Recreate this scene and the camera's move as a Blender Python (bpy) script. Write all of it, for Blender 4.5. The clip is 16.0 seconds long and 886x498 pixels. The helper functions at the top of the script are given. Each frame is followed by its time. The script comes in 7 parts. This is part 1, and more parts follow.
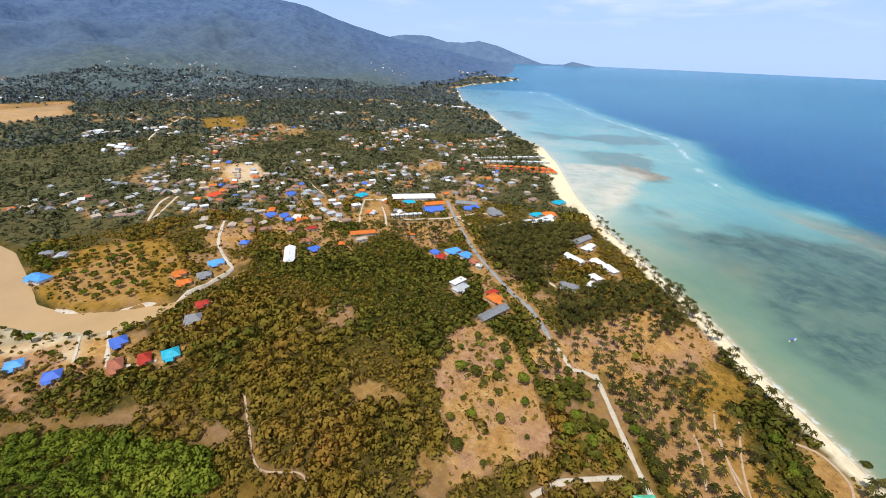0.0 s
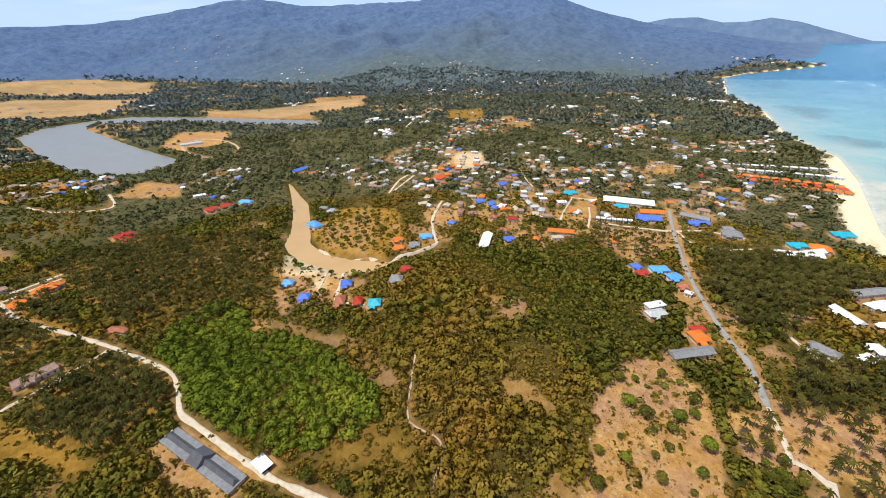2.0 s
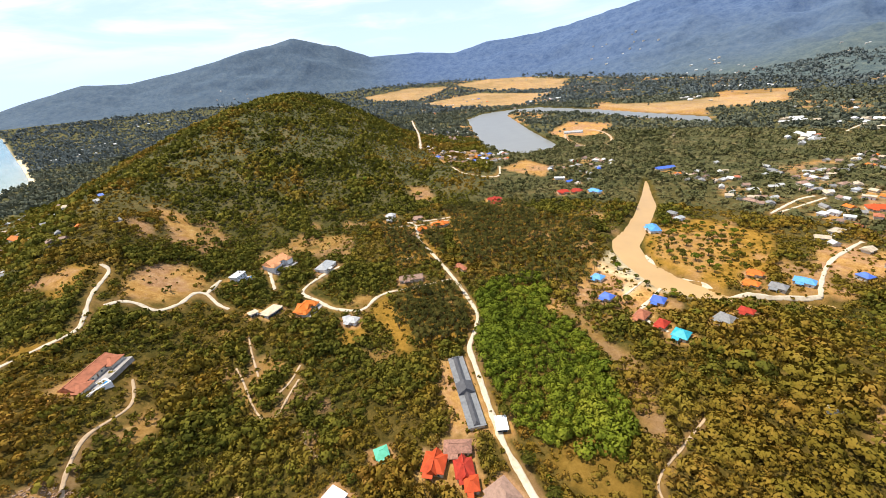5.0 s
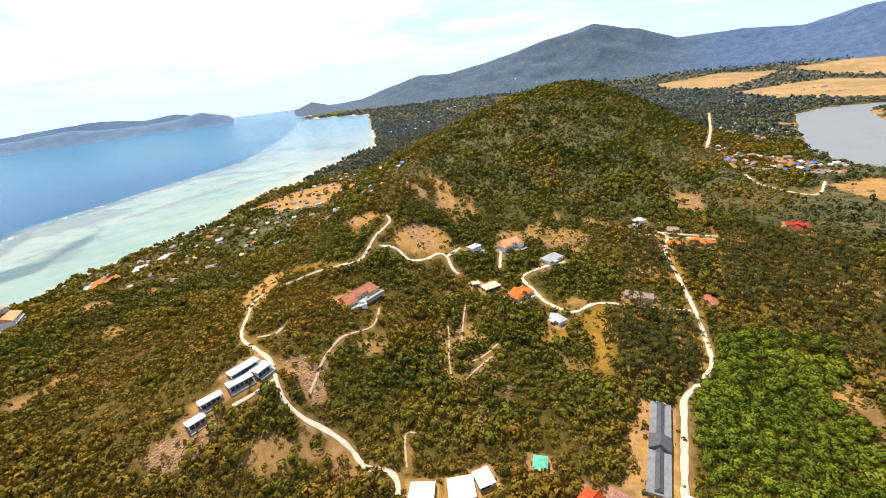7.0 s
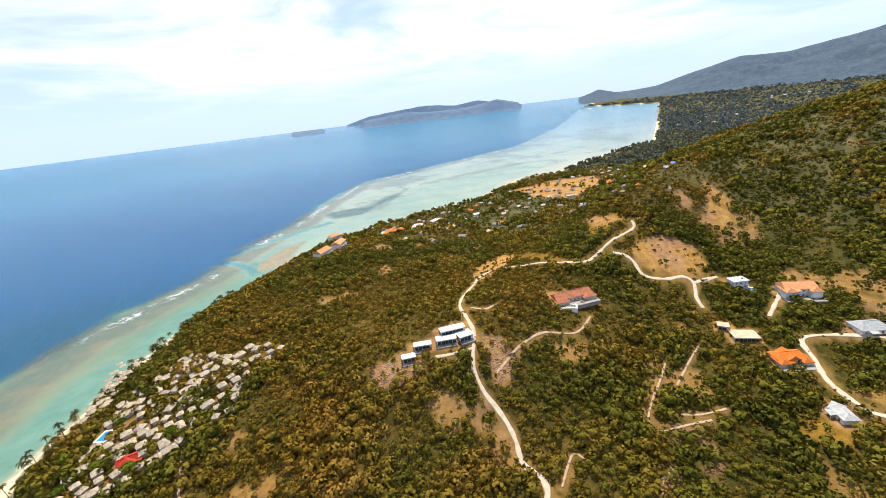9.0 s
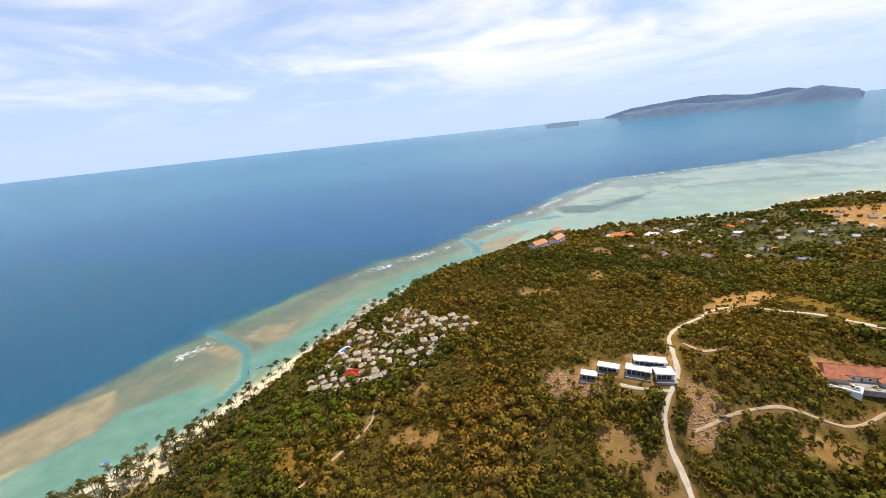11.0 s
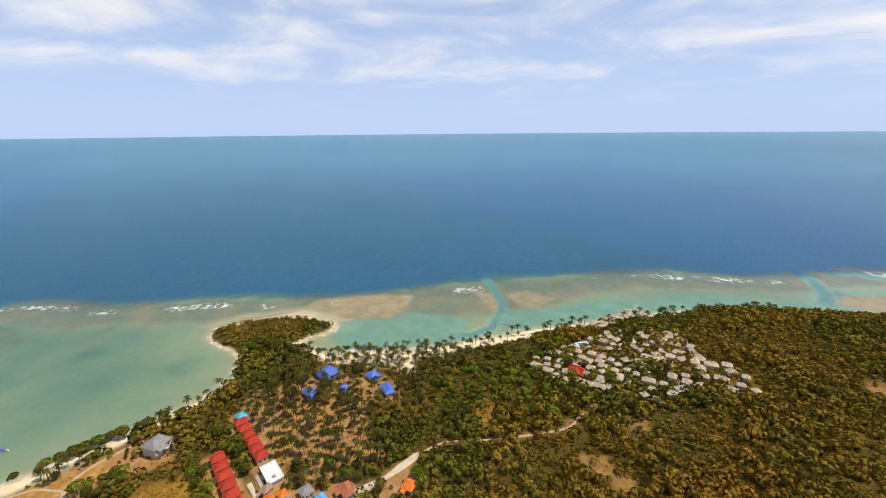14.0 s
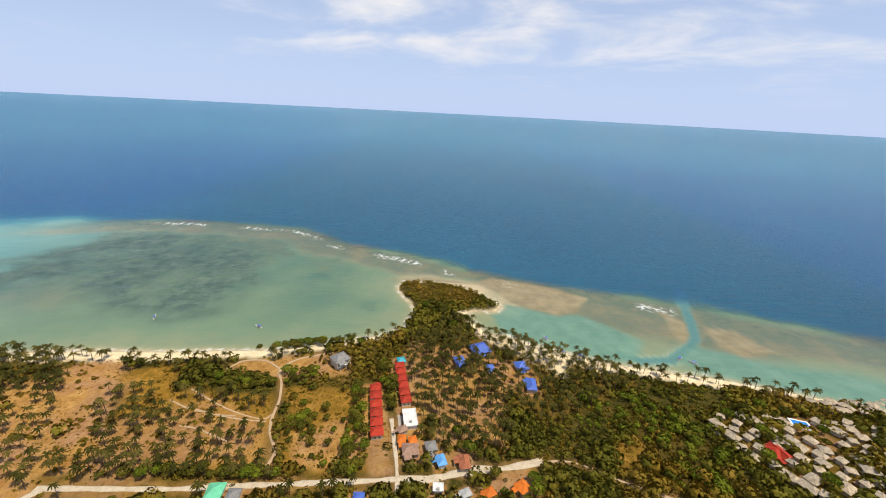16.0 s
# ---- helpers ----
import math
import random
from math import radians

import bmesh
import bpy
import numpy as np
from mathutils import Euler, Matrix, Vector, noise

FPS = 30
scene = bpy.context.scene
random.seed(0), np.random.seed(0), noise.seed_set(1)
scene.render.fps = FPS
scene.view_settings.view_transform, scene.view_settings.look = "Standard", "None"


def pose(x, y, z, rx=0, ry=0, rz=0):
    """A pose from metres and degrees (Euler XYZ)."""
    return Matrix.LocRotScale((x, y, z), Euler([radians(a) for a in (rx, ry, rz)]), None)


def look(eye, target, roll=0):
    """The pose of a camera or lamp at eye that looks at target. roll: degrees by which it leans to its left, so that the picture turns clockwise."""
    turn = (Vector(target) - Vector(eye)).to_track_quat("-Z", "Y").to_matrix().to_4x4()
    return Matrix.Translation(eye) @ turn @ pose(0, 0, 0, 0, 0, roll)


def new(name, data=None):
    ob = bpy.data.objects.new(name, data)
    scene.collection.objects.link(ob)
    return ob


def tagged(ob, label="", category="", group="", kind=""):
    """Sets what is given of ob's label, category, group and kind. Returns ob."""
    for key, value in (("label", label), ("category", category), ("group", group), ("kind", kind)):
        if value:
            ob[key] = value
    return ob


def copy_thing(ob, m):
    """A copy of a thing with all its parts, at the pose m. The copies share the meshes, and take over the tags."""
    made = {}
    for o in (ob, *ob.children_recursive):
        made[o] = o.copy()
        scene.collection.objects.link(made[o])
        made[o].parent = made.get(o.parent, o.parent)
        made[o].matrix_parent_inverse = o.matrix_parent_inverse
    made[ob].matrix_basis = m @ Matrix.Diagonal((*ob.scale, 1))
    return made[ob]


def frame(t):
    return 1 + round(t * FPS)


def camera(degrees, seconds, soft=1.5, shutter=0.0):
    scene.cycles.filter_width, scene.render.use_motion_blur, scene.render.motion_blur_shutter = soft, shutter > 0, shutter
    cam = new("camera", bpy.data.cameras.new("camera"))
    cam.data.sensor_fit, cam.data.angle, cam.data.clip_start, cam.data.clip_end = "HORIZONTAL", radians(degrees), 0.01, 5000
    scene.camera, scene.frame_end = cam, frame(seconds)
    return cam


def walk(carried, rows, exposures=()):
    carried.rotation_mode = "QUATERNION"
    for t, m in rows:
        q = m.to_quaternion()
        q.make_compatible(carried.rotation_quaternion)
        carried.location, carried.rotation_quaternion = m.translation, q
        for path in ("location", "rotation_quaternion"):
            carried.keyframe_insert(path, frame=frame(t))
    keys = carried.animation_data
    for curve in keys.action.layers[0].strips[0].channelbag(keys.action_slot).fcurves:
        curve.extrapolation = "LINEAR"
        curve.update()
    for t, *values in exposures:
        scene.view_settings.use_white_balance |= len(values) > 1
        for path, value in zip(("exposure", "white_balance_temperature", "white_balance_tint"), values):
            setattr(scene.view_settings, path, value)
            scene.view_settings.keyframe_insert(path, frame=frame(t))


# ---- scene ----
# Camera: a slow turn to the left, drifting along a shallow arc about 178 m up.
cam = camera(96.3, 16.0, soft=0.9)
PATH = [
    (0.0, (0.0, -0.0, 180.2), 0.00, -25.91, 2.42),
    (0.5, (4.6, 1.2, 180.9), 9.40, -26.33, 1.29),
    (1.0, (8.3, 2.8, 180.9), 17.73, -26.62, 0.34),
    (1.5, (11.4, 4.6, 180.6), 25.10, -26.87, -0.51),
    (2.0, (14.4, 7.8, 180.4), 32.96, -27.05, -1.33),
    (2.5, (16.9, 10.8, 180.0), 41.03, -27.05, -2.30),
    (3.0, (18.3, 14.3, 179.4), 48.82, -26.85, -3.22),
    (3.5, (20.0, 18.3, 178.5), 57.69, -26.46, -4.39),
    (3.7, (20.5, 20.1, 178.1), 61.37, -26.21, -4.97),
    (5.8, (15.6, 35.4, 172.5), 100.39, -23.58, -6.22),
    (6.0, (14.7, 36.9, 172.7), 104.23, -23.33, -6.40),
    (6.5, (12.1, 40.8, 173.0), 113.14, -22.75, -6.82),
    (7.0, (9.0, 46.1, 173.8), 122.91, -21.96, -7.25),
    (7.5, (4.8, 50.5, 174.2), 132.90, -21.11, -7.60),
    (8.0, (-0.3, 54.7, 174.3), 142.65, -20.19, -7.55),
    (8.5, (-2.9, 57.4, 175.6), 151.74, -19.50, -7.32),
    (9.0, (-6.9, 58.4, 176.8), 160.24, -19.10, -7.07),
    (9.2, (-9.1, 58.2, 177.2), 163.67, -18.65, -7.30),
    (11.3, (-28.3, 55.3, 175.5), 198.40, -16.24, -5.39),
    (11.5, (-29.9, 54.3, 175.0), 201.07, -16.32, -4.87),
    (12.0, (-32.4, 51.6, 174.1), 208.19, -16.11, -3.63),
    (12.5, (-34.9, 48.7, 174.1), 214.92, -15.96, -3.33),
    (13.0, (-37.7, 44.9, 174.4), 221.97, -16.13, -2.23),
    (13.5, (-41.7, 38.8, 174.3), 230.10, -16.16, -1.27),
    (14.0, (-44.1, 33.8, 174.6), 237.75, -16.55, -0.53),
    (14.5, (-44.4, 29.7, 175.4), 245.16, -17.13, 0.50),
    (15.0, (-43.8, 25.9, 175.8), 251.93, -17.86, 1.10),
    (15.5, (-43.9, 22.3, 176.5), 259.41, -18.59, 2.00),
    (16.0, (-44.1, 19.4, 176.5), 266.46, -19.28, 3.00),
]


def heading(eye, yaw, pitch, roll):
    """A camera pose from compass turn (left of +y), tilt and roll in degrees."""
    a, b = radians(yaw), radians(pitch)
    way = Vector((-math.sin(a) * math.cos(b), math.cos(a) * math.cos(b), math.sin(b)))
    return look(Vector(eye), Vector(eye) + way * 100, roll)


walk(cam, [(t, heading(eye, yaw, pitch, roll)) for t, eye, yaw, pitch, roll in PATH],
     [(0.0, -0.04, 5800, 10), (1.5, 0.03, 5950, 10), (3.5, 0.33, 6250, 10), (7.0, 0.53, 6500, 10), (9.2, 0.34, 6450, 10), (12.5, -0.05, 6500, 10), (16.0, -0.12, 6800, 10)])

# ---- world and sun ----
SUN_AZ, SUN_EL = 150.0, 66.0   # degrees left of +y, degrees up
scene.view_settings.exposure = 0.0


def nodes_of(tree):
    return tree.nodes, tree.links


def make_world():
    w = bpy.data.worlds.new("sky")
    scene.world = w
    w.use_nodes = True
    n, l = nodes_of(w.node_tree)
    n.clear()
    out, bg = n.new("ShaderNodeOutputWorld"), n.new("ShaderNodeBackground")
    sky = n.new("ShaderNodeTexSky")
    sky.sky_type, sky.sun_disc = "NISHITA", False
    sky.sun_elevation, sky.sun_rotation = radians(SUN_EL), radians(-SUN_AZ)
    sky.air_density, sky.dust_density, sky.ozone_density = 1.0, 0.4, 1.5
    co = n.new("ShaderNodeTexCoord")
    # thin stretched clouds, thicker towards the south-west
    sep = n.new("ShaderNodeSeparateXYZ")
    l.new(co.outputs["Generated"], sep.inputs[0])
    up = n.new("ShaderNodeMath"); up.operation = "MAXIMUM"; up.inputs[1].default_value = 0.0
    l.new(sep.outputs["Z"], up.inputs[0])
    add = n.new("ShaderNodeMath"); add.operation = "ADD"; add.inputs[1].default_value = 0.10
    l.new(up.outputs[0], add.inputs[0])
    div = n.new("ShaderNodeVectorMath"); div.operation = "DIVIDE"
    comb = n.new("ShaderNodeCombineXYZ")
    for k in range(3):
        l.new(add.outputs[0], comb.inputs[k])
    l.new(co.outputs["Generated"], div.inputs[0]); l.new(comb.outputs[0], div.inputs[1])
    noi = n.new("ShaderNodeTexNoise")
    noi.inputs["Scale"].default_value, noi.inputs["Detail"].default_value = 0.75, 7.0
    noi.inputs["Roughness"].default_value, noi.inputs["Distortion"].default_value = 0.55, 0.4
    l.new(div.outputs[0], noi.inputs["Vector"])
    ramp = n.new("ShaderNodeValToRGB")
    ramp.color_ramp.elements[0].position, ramp.color_ramp.elements[1].position = 0.47, 0.76
    ramp.color_ramp.interpolation = "EASE"
    # white haze low over the horizon
    hz = n.new("ShaderNodeMapRange")
    hz.inputs["From Min"].default_value, hz.inputs["From Max"].default_value = 0.0, 0.5
    hz.inputs["To Min"].default_value, hz.inputs["To Max"].default_value = 0.9, 0.35
    l.new(sep.outputs["Z"], hz.inputs["Value"])
    # the bank of bright cloud in the south-west
    bank = n.new("ShaderNodeVectorMath"); bank.operation = "DOT_PRODUCT"
    bank.inputs[1].default_value = (-math.sin(radians(148)), math.cos(radians(148)), 0)
    l.new(co.outputs["Generated"], bank.inputs[0])
    wide = n.new("ShaderNodeMapRange")
    wide.inputs["From Min"].default_value, wide.inputs["From Max"].default_value = 0.62, 0.97
    wide.inputs["To Min"].default_value, wide.inputs["To Max"].default_value = 0.0, 0.19
    l.new(bank.outputs["Value"], wide.inputs["Value"])
    more = n.new("ShaderNodeMath"); more.operation = "ADD"
    l.new(noi.outputs["Fac"], more.inputs[0]); l.new(wide.outputs[0], more.inputs[1])
    l.new(more.outputs[0], ramp.inputs[0])
    low = n.new("ShaderNodeMapRange"); low.interpolation_type = "SMOOTHSTEP"
    low.inputs["From Min"].default_value, low.inputs["From Max"].default_value = 0.02, 0.17
    l.new(sep.outputs["Z"], low.inputs["Value"])
    thin = n.new("ShaderNodeMath"); thin.operation = "MULTIPLY"
    l.new(ramp.outputs["Color"], thin.inputs[0]); l.new(low.outputs[0], thin.inputs[1])
    haze = n.new("ShaderNodeMix"); haze.data_type = "RGBA"
    haze.inputs["B"].default_value = (5.8, 7.4, 11.1, 1)
    l.new(hz.outputs[0], haze.inputs["Factor"]); l.new(sky.outputs[0], haze.inputs["A"])
    mix = n.new("ShaderNodeMix"); mix.data_type = "RGBA"
    mix.inputs["B"].default_value = (9.9, 9.9, 10.3, 1)
    l.new(thin.outputs[0], mix.inputs["Factor"])
    l.new(haze.outputs["Result"], mix.inputs["A"])
    l.new(mix.outputs["Result"], bg.inputs["Color"])
    bg.inputs["Strength"].default_value = 0.10
    l.new(bg.outputs[0], out.inputs[0])


make_world()
sun = new("sun", bpy.data.lights.new("sun", "SUN"))
sun.data.energy, sun.data.angle, sun.data.color = 5.0, radians(0.6), (1.0, 0.935, 0.80)
az, el = radians(SUN_AZ), radians(SUN_EL)
sun.matrix_world = look(Vector((-math.sin(az) * math.cos(el), math.cos(az) * math.cos(el), math.sin(el))) * 900, (0, 0, 0))

# ---- small helpers ----
rng = np.random.default_rng(7)


def lattice(ix, iy, seed):
    v = np.sin(ix * 127.1 + iy * 311.7 + seed * 74.7) * 43758.5453
    return v - np.floor(v)


def fbm(x, y, size, octaves=4, seed=0):
    """Value noise from 0 to 1, largest features about size metres."""
    x, y = np.asarray(x, float) / size, np.asarray(y, float) / size
    total, amp, norm = 0.0, 1.0, 0.0
    for k in range(octaves):
        ix, iy = np.floor(x), np.floor(y)
        fx, fy = x - ix, y - iy
        fx, fy = fx * fx * (3 - 2 * fx), fy * fy * (3 - 2 * fy)
        a, b = lattice(ix, iy, seed + k), lattice(ix + 1, iy, seed + k)
        c, d = lattice(ix, iy + 1, seed + k), lattice(ix + 1, iy + 1, seed + k)
        total = total + amp * ((a * (1 - fx) + b * fx) * (1 - fy) + (c * (1 - fx) + d * fx) * fy)
        norm += amp
        amp *= 0.5
        x, y = x * 2.03 + 17.0, y * 2.03 + 9.0
    return total / norm


def smooth(v, lo, hi):
    s = np.clip((np.asarray(v, float) - lo) / (hi - lo), 0, 1)
    return s * s * (3 - 2 * s)


def inside(poly, x, y):
    x, y = np.asarray(x, float), np.asarray(y, float)
    hit = np.zeros(x.shape, bool)
    for (x0, y0), (x1, y1) in zip(poly, poly[1:] + poly[:1]):
        if y0 != y1:
            hit ^= ((y0 > y) != (y1 > y)) & (x < (x1 - x0) * (y - y0) / (y1 - y0) + x0)
    return hit


def edge_distance(line, x, y, closed=True):
    x, y = np.asarray(x, float), np.asarray(y, float)
    best = np.full(x.shape, 1e9)
    pairs = list(zip(line, line[1:])) + ([(line[-1], line[0])] if closed else [])
    for (x0, y0), (x1, y1) in pairs:
        dx, dy = x1 - x0, y1 - y0
        s = np.clip(((x - x0) * dx + (y - y0) * dy) / max(dx * dx + dy * dy, 1e-9), 0, 1)
        best = np.minimum(best, (x - x0 - s * dx) ** 2 + (y - y0 - s * dy) ** 2)
    return np.sqrt(best)


def signed(poly, x, y):
    """Distance to the outline, positive inside."""
    d = edge_distance(poly, x, y)
    return np.where(inside(poly, x, y), d, -d)


# ---- the lie of the land ----
COAST_EAST = [(300, 4300), (290, 3900), (330, 3500), (560, 3350), (150, 2950), (44, 2700), (63, 1900), (150, 1452),
              (165, 1113), (218, 923), (215, 773), (194, 564), (194, 464), (201, 378), (209, 301), (212, 239),
              (212, 199), (215, 165), (216, 128), (229, 82), (240, 48)]
SPIT = [(254, 30), (283, 20), (301, 26), (318, 35), (336, 41), (348, 35), (348, 8), (339, -28), (312, -53), (296, -60), (287, -54), (287, -30), (277, -23), (262, -32), (244, -39)]
COAST_SOUTH = [(242, -56), (229, -76), (215, -108), (206, -132), (196, -168), (190, -200), (179, -232), (170, -259),
               (158, -296), (130, -361), (98, -414), (51, -461), (9, -518), (-40, -580), (-126, -613), (-256, -651),
               (-356, -660), (-523, -770), (-632, -765), (-984, -923), (-1140, -945), (-1600, -1330), (-2600, -2200),
               (-2393, -2780), (-2750, -2900), (-3040, -3318), (-3600, -3500)]
FAR_EDGE = [(-5300, -3500), (-5300, 5300), (300, 5300)]
LAND = COAST_EAST + SPIT + COAST_SOUTH + FAR_EDGE
LAKE = [(-1413, 281), (-1527, 364), (-1553, 453), (-1538, 580), (-1286, 692), (-923, 799), (-816, 739), (-1185, 638),
        (-1473, 473), (-1398, 421), (-1017, 380), (-806, 365), (-764, 333), (-769, 251), (-875, 225), (-1099, 243)]
CANAL = [(-503, 374), (-477, 363), (-431, 339), (-395, 322), (-338, 275), (-302, 244), (-273, 235), (-244, 240), (-227, 247), (-196, 259), (-186, 284), (-179, 312), (-174, 307), (-178, 275), (-188, 251), (-206, 228), (-228, 214), (-271, 213), (-302, 217), (-324, 228), (-345, 253), (-389, 292), (-446, 334)]
# centre, height, radii along and across, turn
HILLS = [(-92, 222, 23, 84, 62, 0), (-55, 110, 8, 70, 60, 0), (-95, -165, 26, 85, 60, 10), (-215, -215, 22, 110, 75, 20),
         (-345, -265, 34, 110, 70, 30), (-480, -330, 36, 170, 90, 30), (-1010, -190, 140, 330, 200, 10),
         (-720, -330, 70, 260, 170, 25), (10, -260, 20, 110, 120, 0), (-70, -400, 24, 140, 110, 30)]
SKYLINE = [(0, 0.6), (4, 1.3), (8.5, 2.1), (13, 3.3), (19, 5.2), (30, 5.4), (39, 4.9), (49, 4.6), (54, 5.2), (58, 4.9),
           (65, 3.6), (70, 2.7), (77, 2.4), (81, 1.5), (86, 2.0), (92, 2.1), (96, 3.6), (101, 5.0), (106, 4.1), (113, 2.5),
           (119, 1.6), (123, 1.8), (127, 0.9), (131, -0.2), (135, -0.6), (137.5, 0.2), (139.5, -0.5), (141, -3), (146.3, -3), (147.5, -0.2), (150.5, 0.6), (153, 0.1),
           (156, -0.1), (160, 0.0), (162.7, 0.35), (166, 0.0), (169, -0.2), (170, -3), (173.6, -3), (174.4, -0.8), (178, -0.75), (178.6, -3), (346, -3), (349, -1.3), (352, -0.9), (356, -0.2), (360, 0.6)]
HUB = (-10.0, 30.0)
EYE_Z = 178.0


def polar(x, y):
    dx, dy = np.asarray(x, float) - HUB[0], np.asarray(y, float) - HUB[1]
    return np.hypot(dx, dy), np.degrees(np.arctan2(-dx, dy)) % 360


def lift(r):
    """The far plain is drawn in towards the eye: beyond 2.4 km the sheet rises to the line of sight."""
    true = np.where(r > 2400, 2400 + (r - 2400) + 19000 * np.clip((r - 2400) / 2550, 0, 1) ** 3, r)
    return EYE_Z * (1 - r / np.maximum(true, 1e-6))


def hills(x, y):
    x, y = np.asarray(x, float), np.asarray(y, float)
    z = np.zeros(x.shape)
    for cx, cy, h, rx, ry, turn in HILLS:
        a = radians(turn)
        u, v = (x - cx) * math.cos(a) + (y - cy) * math.sin(a), -(x - cx) * math.sin(a) + (y - cy) * math.cos(a)
        z = z + h * np.exp(-0.9 * ((u / rx) ** 2 + (v / ry) ** 2))
    return z


def mountains(x, y):
    """Height of the far ranges, from their skyline."""
    r, a = polar(x, y)
    crest_el = np.interp(a, [p[0] for p in SKYLINE], [p[1] for p in SKYLINE])
    near = np.interp(a, [0, 10, 40, 70, 90, 112, 138, 144, 338, 357, 360], [2800, 2200, 2000, 3300, 3600, 3550, 3800, 4050, 3900, 3300, 2800])
    crest = np.interp(a, [0, 40, 70, 101, 140, 338, 350, 360], [3950, 3900, 4200, 4200, 4250, 4150, 4200, 3950])
    top = EYE_Z + crest * np.tan(np.radians(crest_el)) - lift(crest)
    s = np.clip((r - near) / (crest - near), 0, 1)
    back = 1 - 0.75 * smooth(r, crest, 4950)
    turn = (a + 180) % 360
    ridges = 0.5 - 1.6 * np.abs(fbm(turn * 14, r * 0.35, 95, 4, 3) - 0.5)
    ridges2 = fbm(turn * 40, r * 1.5, 95, 3, 5) - 0.5
    shape = s ** 1.55 * back
    return np.maximum(top, 0) * shape * (1 + ridges * 1.7 * (1 - s) + ridges2 * 0.6 * (1 - s * 0.85))


def ground_height(x, y, shore=None):
    shore = signed(LAND, x, y) if shore is None else shore
    r, _ = polar(x, y)
    rise = smooth(shore, -6, 40)
    z = -3.0 + 5.4 * smooth(shore, -10, 9) + rise * (0.6 + hills(x, y)) + rise * 2.0 * (fbm(x, y, 70, 4, 1) - 0.4)
    wet = np.maximum(signed(LAKE, x, y), signed(CANAL, x, y))
    z = np.where(wet > -6, z + (0.2 - z) * smooth(wet, -6, 2), z)
    return z + lift(r)

# ---- materials ----
def material(name, rough=0.8, metal=0.0, spec=0.3):
    m = bpy.data.materials.new(name)
    m.use_nodes = True
    n, l = nodes_of(m.node_tree)
    b = n["Principled BSDF"]
    b.inputs["Roughness"].default_value, b.inputs["Metallic"].default_value = rough, metal
    b.inputs["Specular IOR Level"].default_value = spec
    return m, n, l, b


def noise_node(n, l, scale, detail=5.0, rough=0.55, where=None):
    t = n.new("ShaderNodeTexNoise")
    t.inputs["Scale"].default_value, t.inputs["Detail"].default_value, t.inputs["Roughness"].default_value = scale, detail, rough
    if where is None:
        g = n.new("ShaderNodeNewGeometry")
        where = g.outputs["Position"]
    l.new(where, t.inputs["Vector"])
    return t.outputs["Fac"]


def ramp_node(n, l, fac, stops):
    r = n.new("ShaderNodeValToRGB")
    e = r.color_ramp.elements
    while len(e) < len(stops):
        e.new(0.5)
    for k, (p, c) in enumerate(stops):
        e[k].position, e[k].color = p, (*c, 1)
    l.new(fac, r.inputs[0])
    return r.outputs["Color"]


def mix_node(n, l, fac, a, b, blend="MIX"):
    m = n.new("ShaderNodeMix")
    m.data_type, m.blend_type = "RGBA", blend
    for sock, v in (("Factor", fac), ("A", a), ("B", b)):
        if isinstance(v, (int, float)):
            m.inputs[sock].default_value = v
        elif isinstance(v, tuple):
            m.inputs[sock].default_value = (*v, 1)
        else:
            l.new(v, m.inputs[sock])
    return m.outputs["Result"]


def attribute_node(n, name):
    a = n.new("ShaderNodeAttribute")
    a.attribute_name = name
    return a.outputs["Fac"]


def bump_node(n, l, b, height, strength, distance):
    u = n.new("ShaderNodeBump")
    u.inputs["Strength"].default_value, u.inputs["Distance"].default_value = strength, distance
    l.new(height, u.inputs["Height"])
    l.new(u.outputs[0], b.inputs["Normal"])
    return u


def worn(name, colour, dark=0.7, size=0.8, rough=0.75, metal=0.0, fine=6.0, spec=0.3):
    """A weathered surface: its colour, stained at two scales and varied from piece to piece."""
    m, n, l, b = material(name, rough, metal, spec)
    lo = tuple(c * dark for c in colour)
    hi = tuple(min(1, c * 1.12 + 0.01) for c in colour)
    big = ramp_node(n, l, noise_node(n, l, size * 0.3), [(0.3, lo), (0.55, colour), (0.8, hi)])
    small = ramp_node(n, l, noise_node(n, l, fine), [(0.3, (0.72,) * 3), (0.7, (1.0,) * 3)])
    col = mix_node(n, l, 0.6, big, small, "MULTIPLY")
    info = n.new("ShaderNodeObjectInfo")
    tint = ramp_node(n, l, info.outputs["Random"], [(0.0, (0.78, 0.8, 0.82)), (1.0, (1.08, 1.04, 1.0))])
    l.new(mix_node(n, l, 0.8, col, tint, "MULTIPLY"), b.inputs["Base Color"])
    bump_node(n, l, b, noise_node(n, l, fine), 0.25, 0.05)
    return m


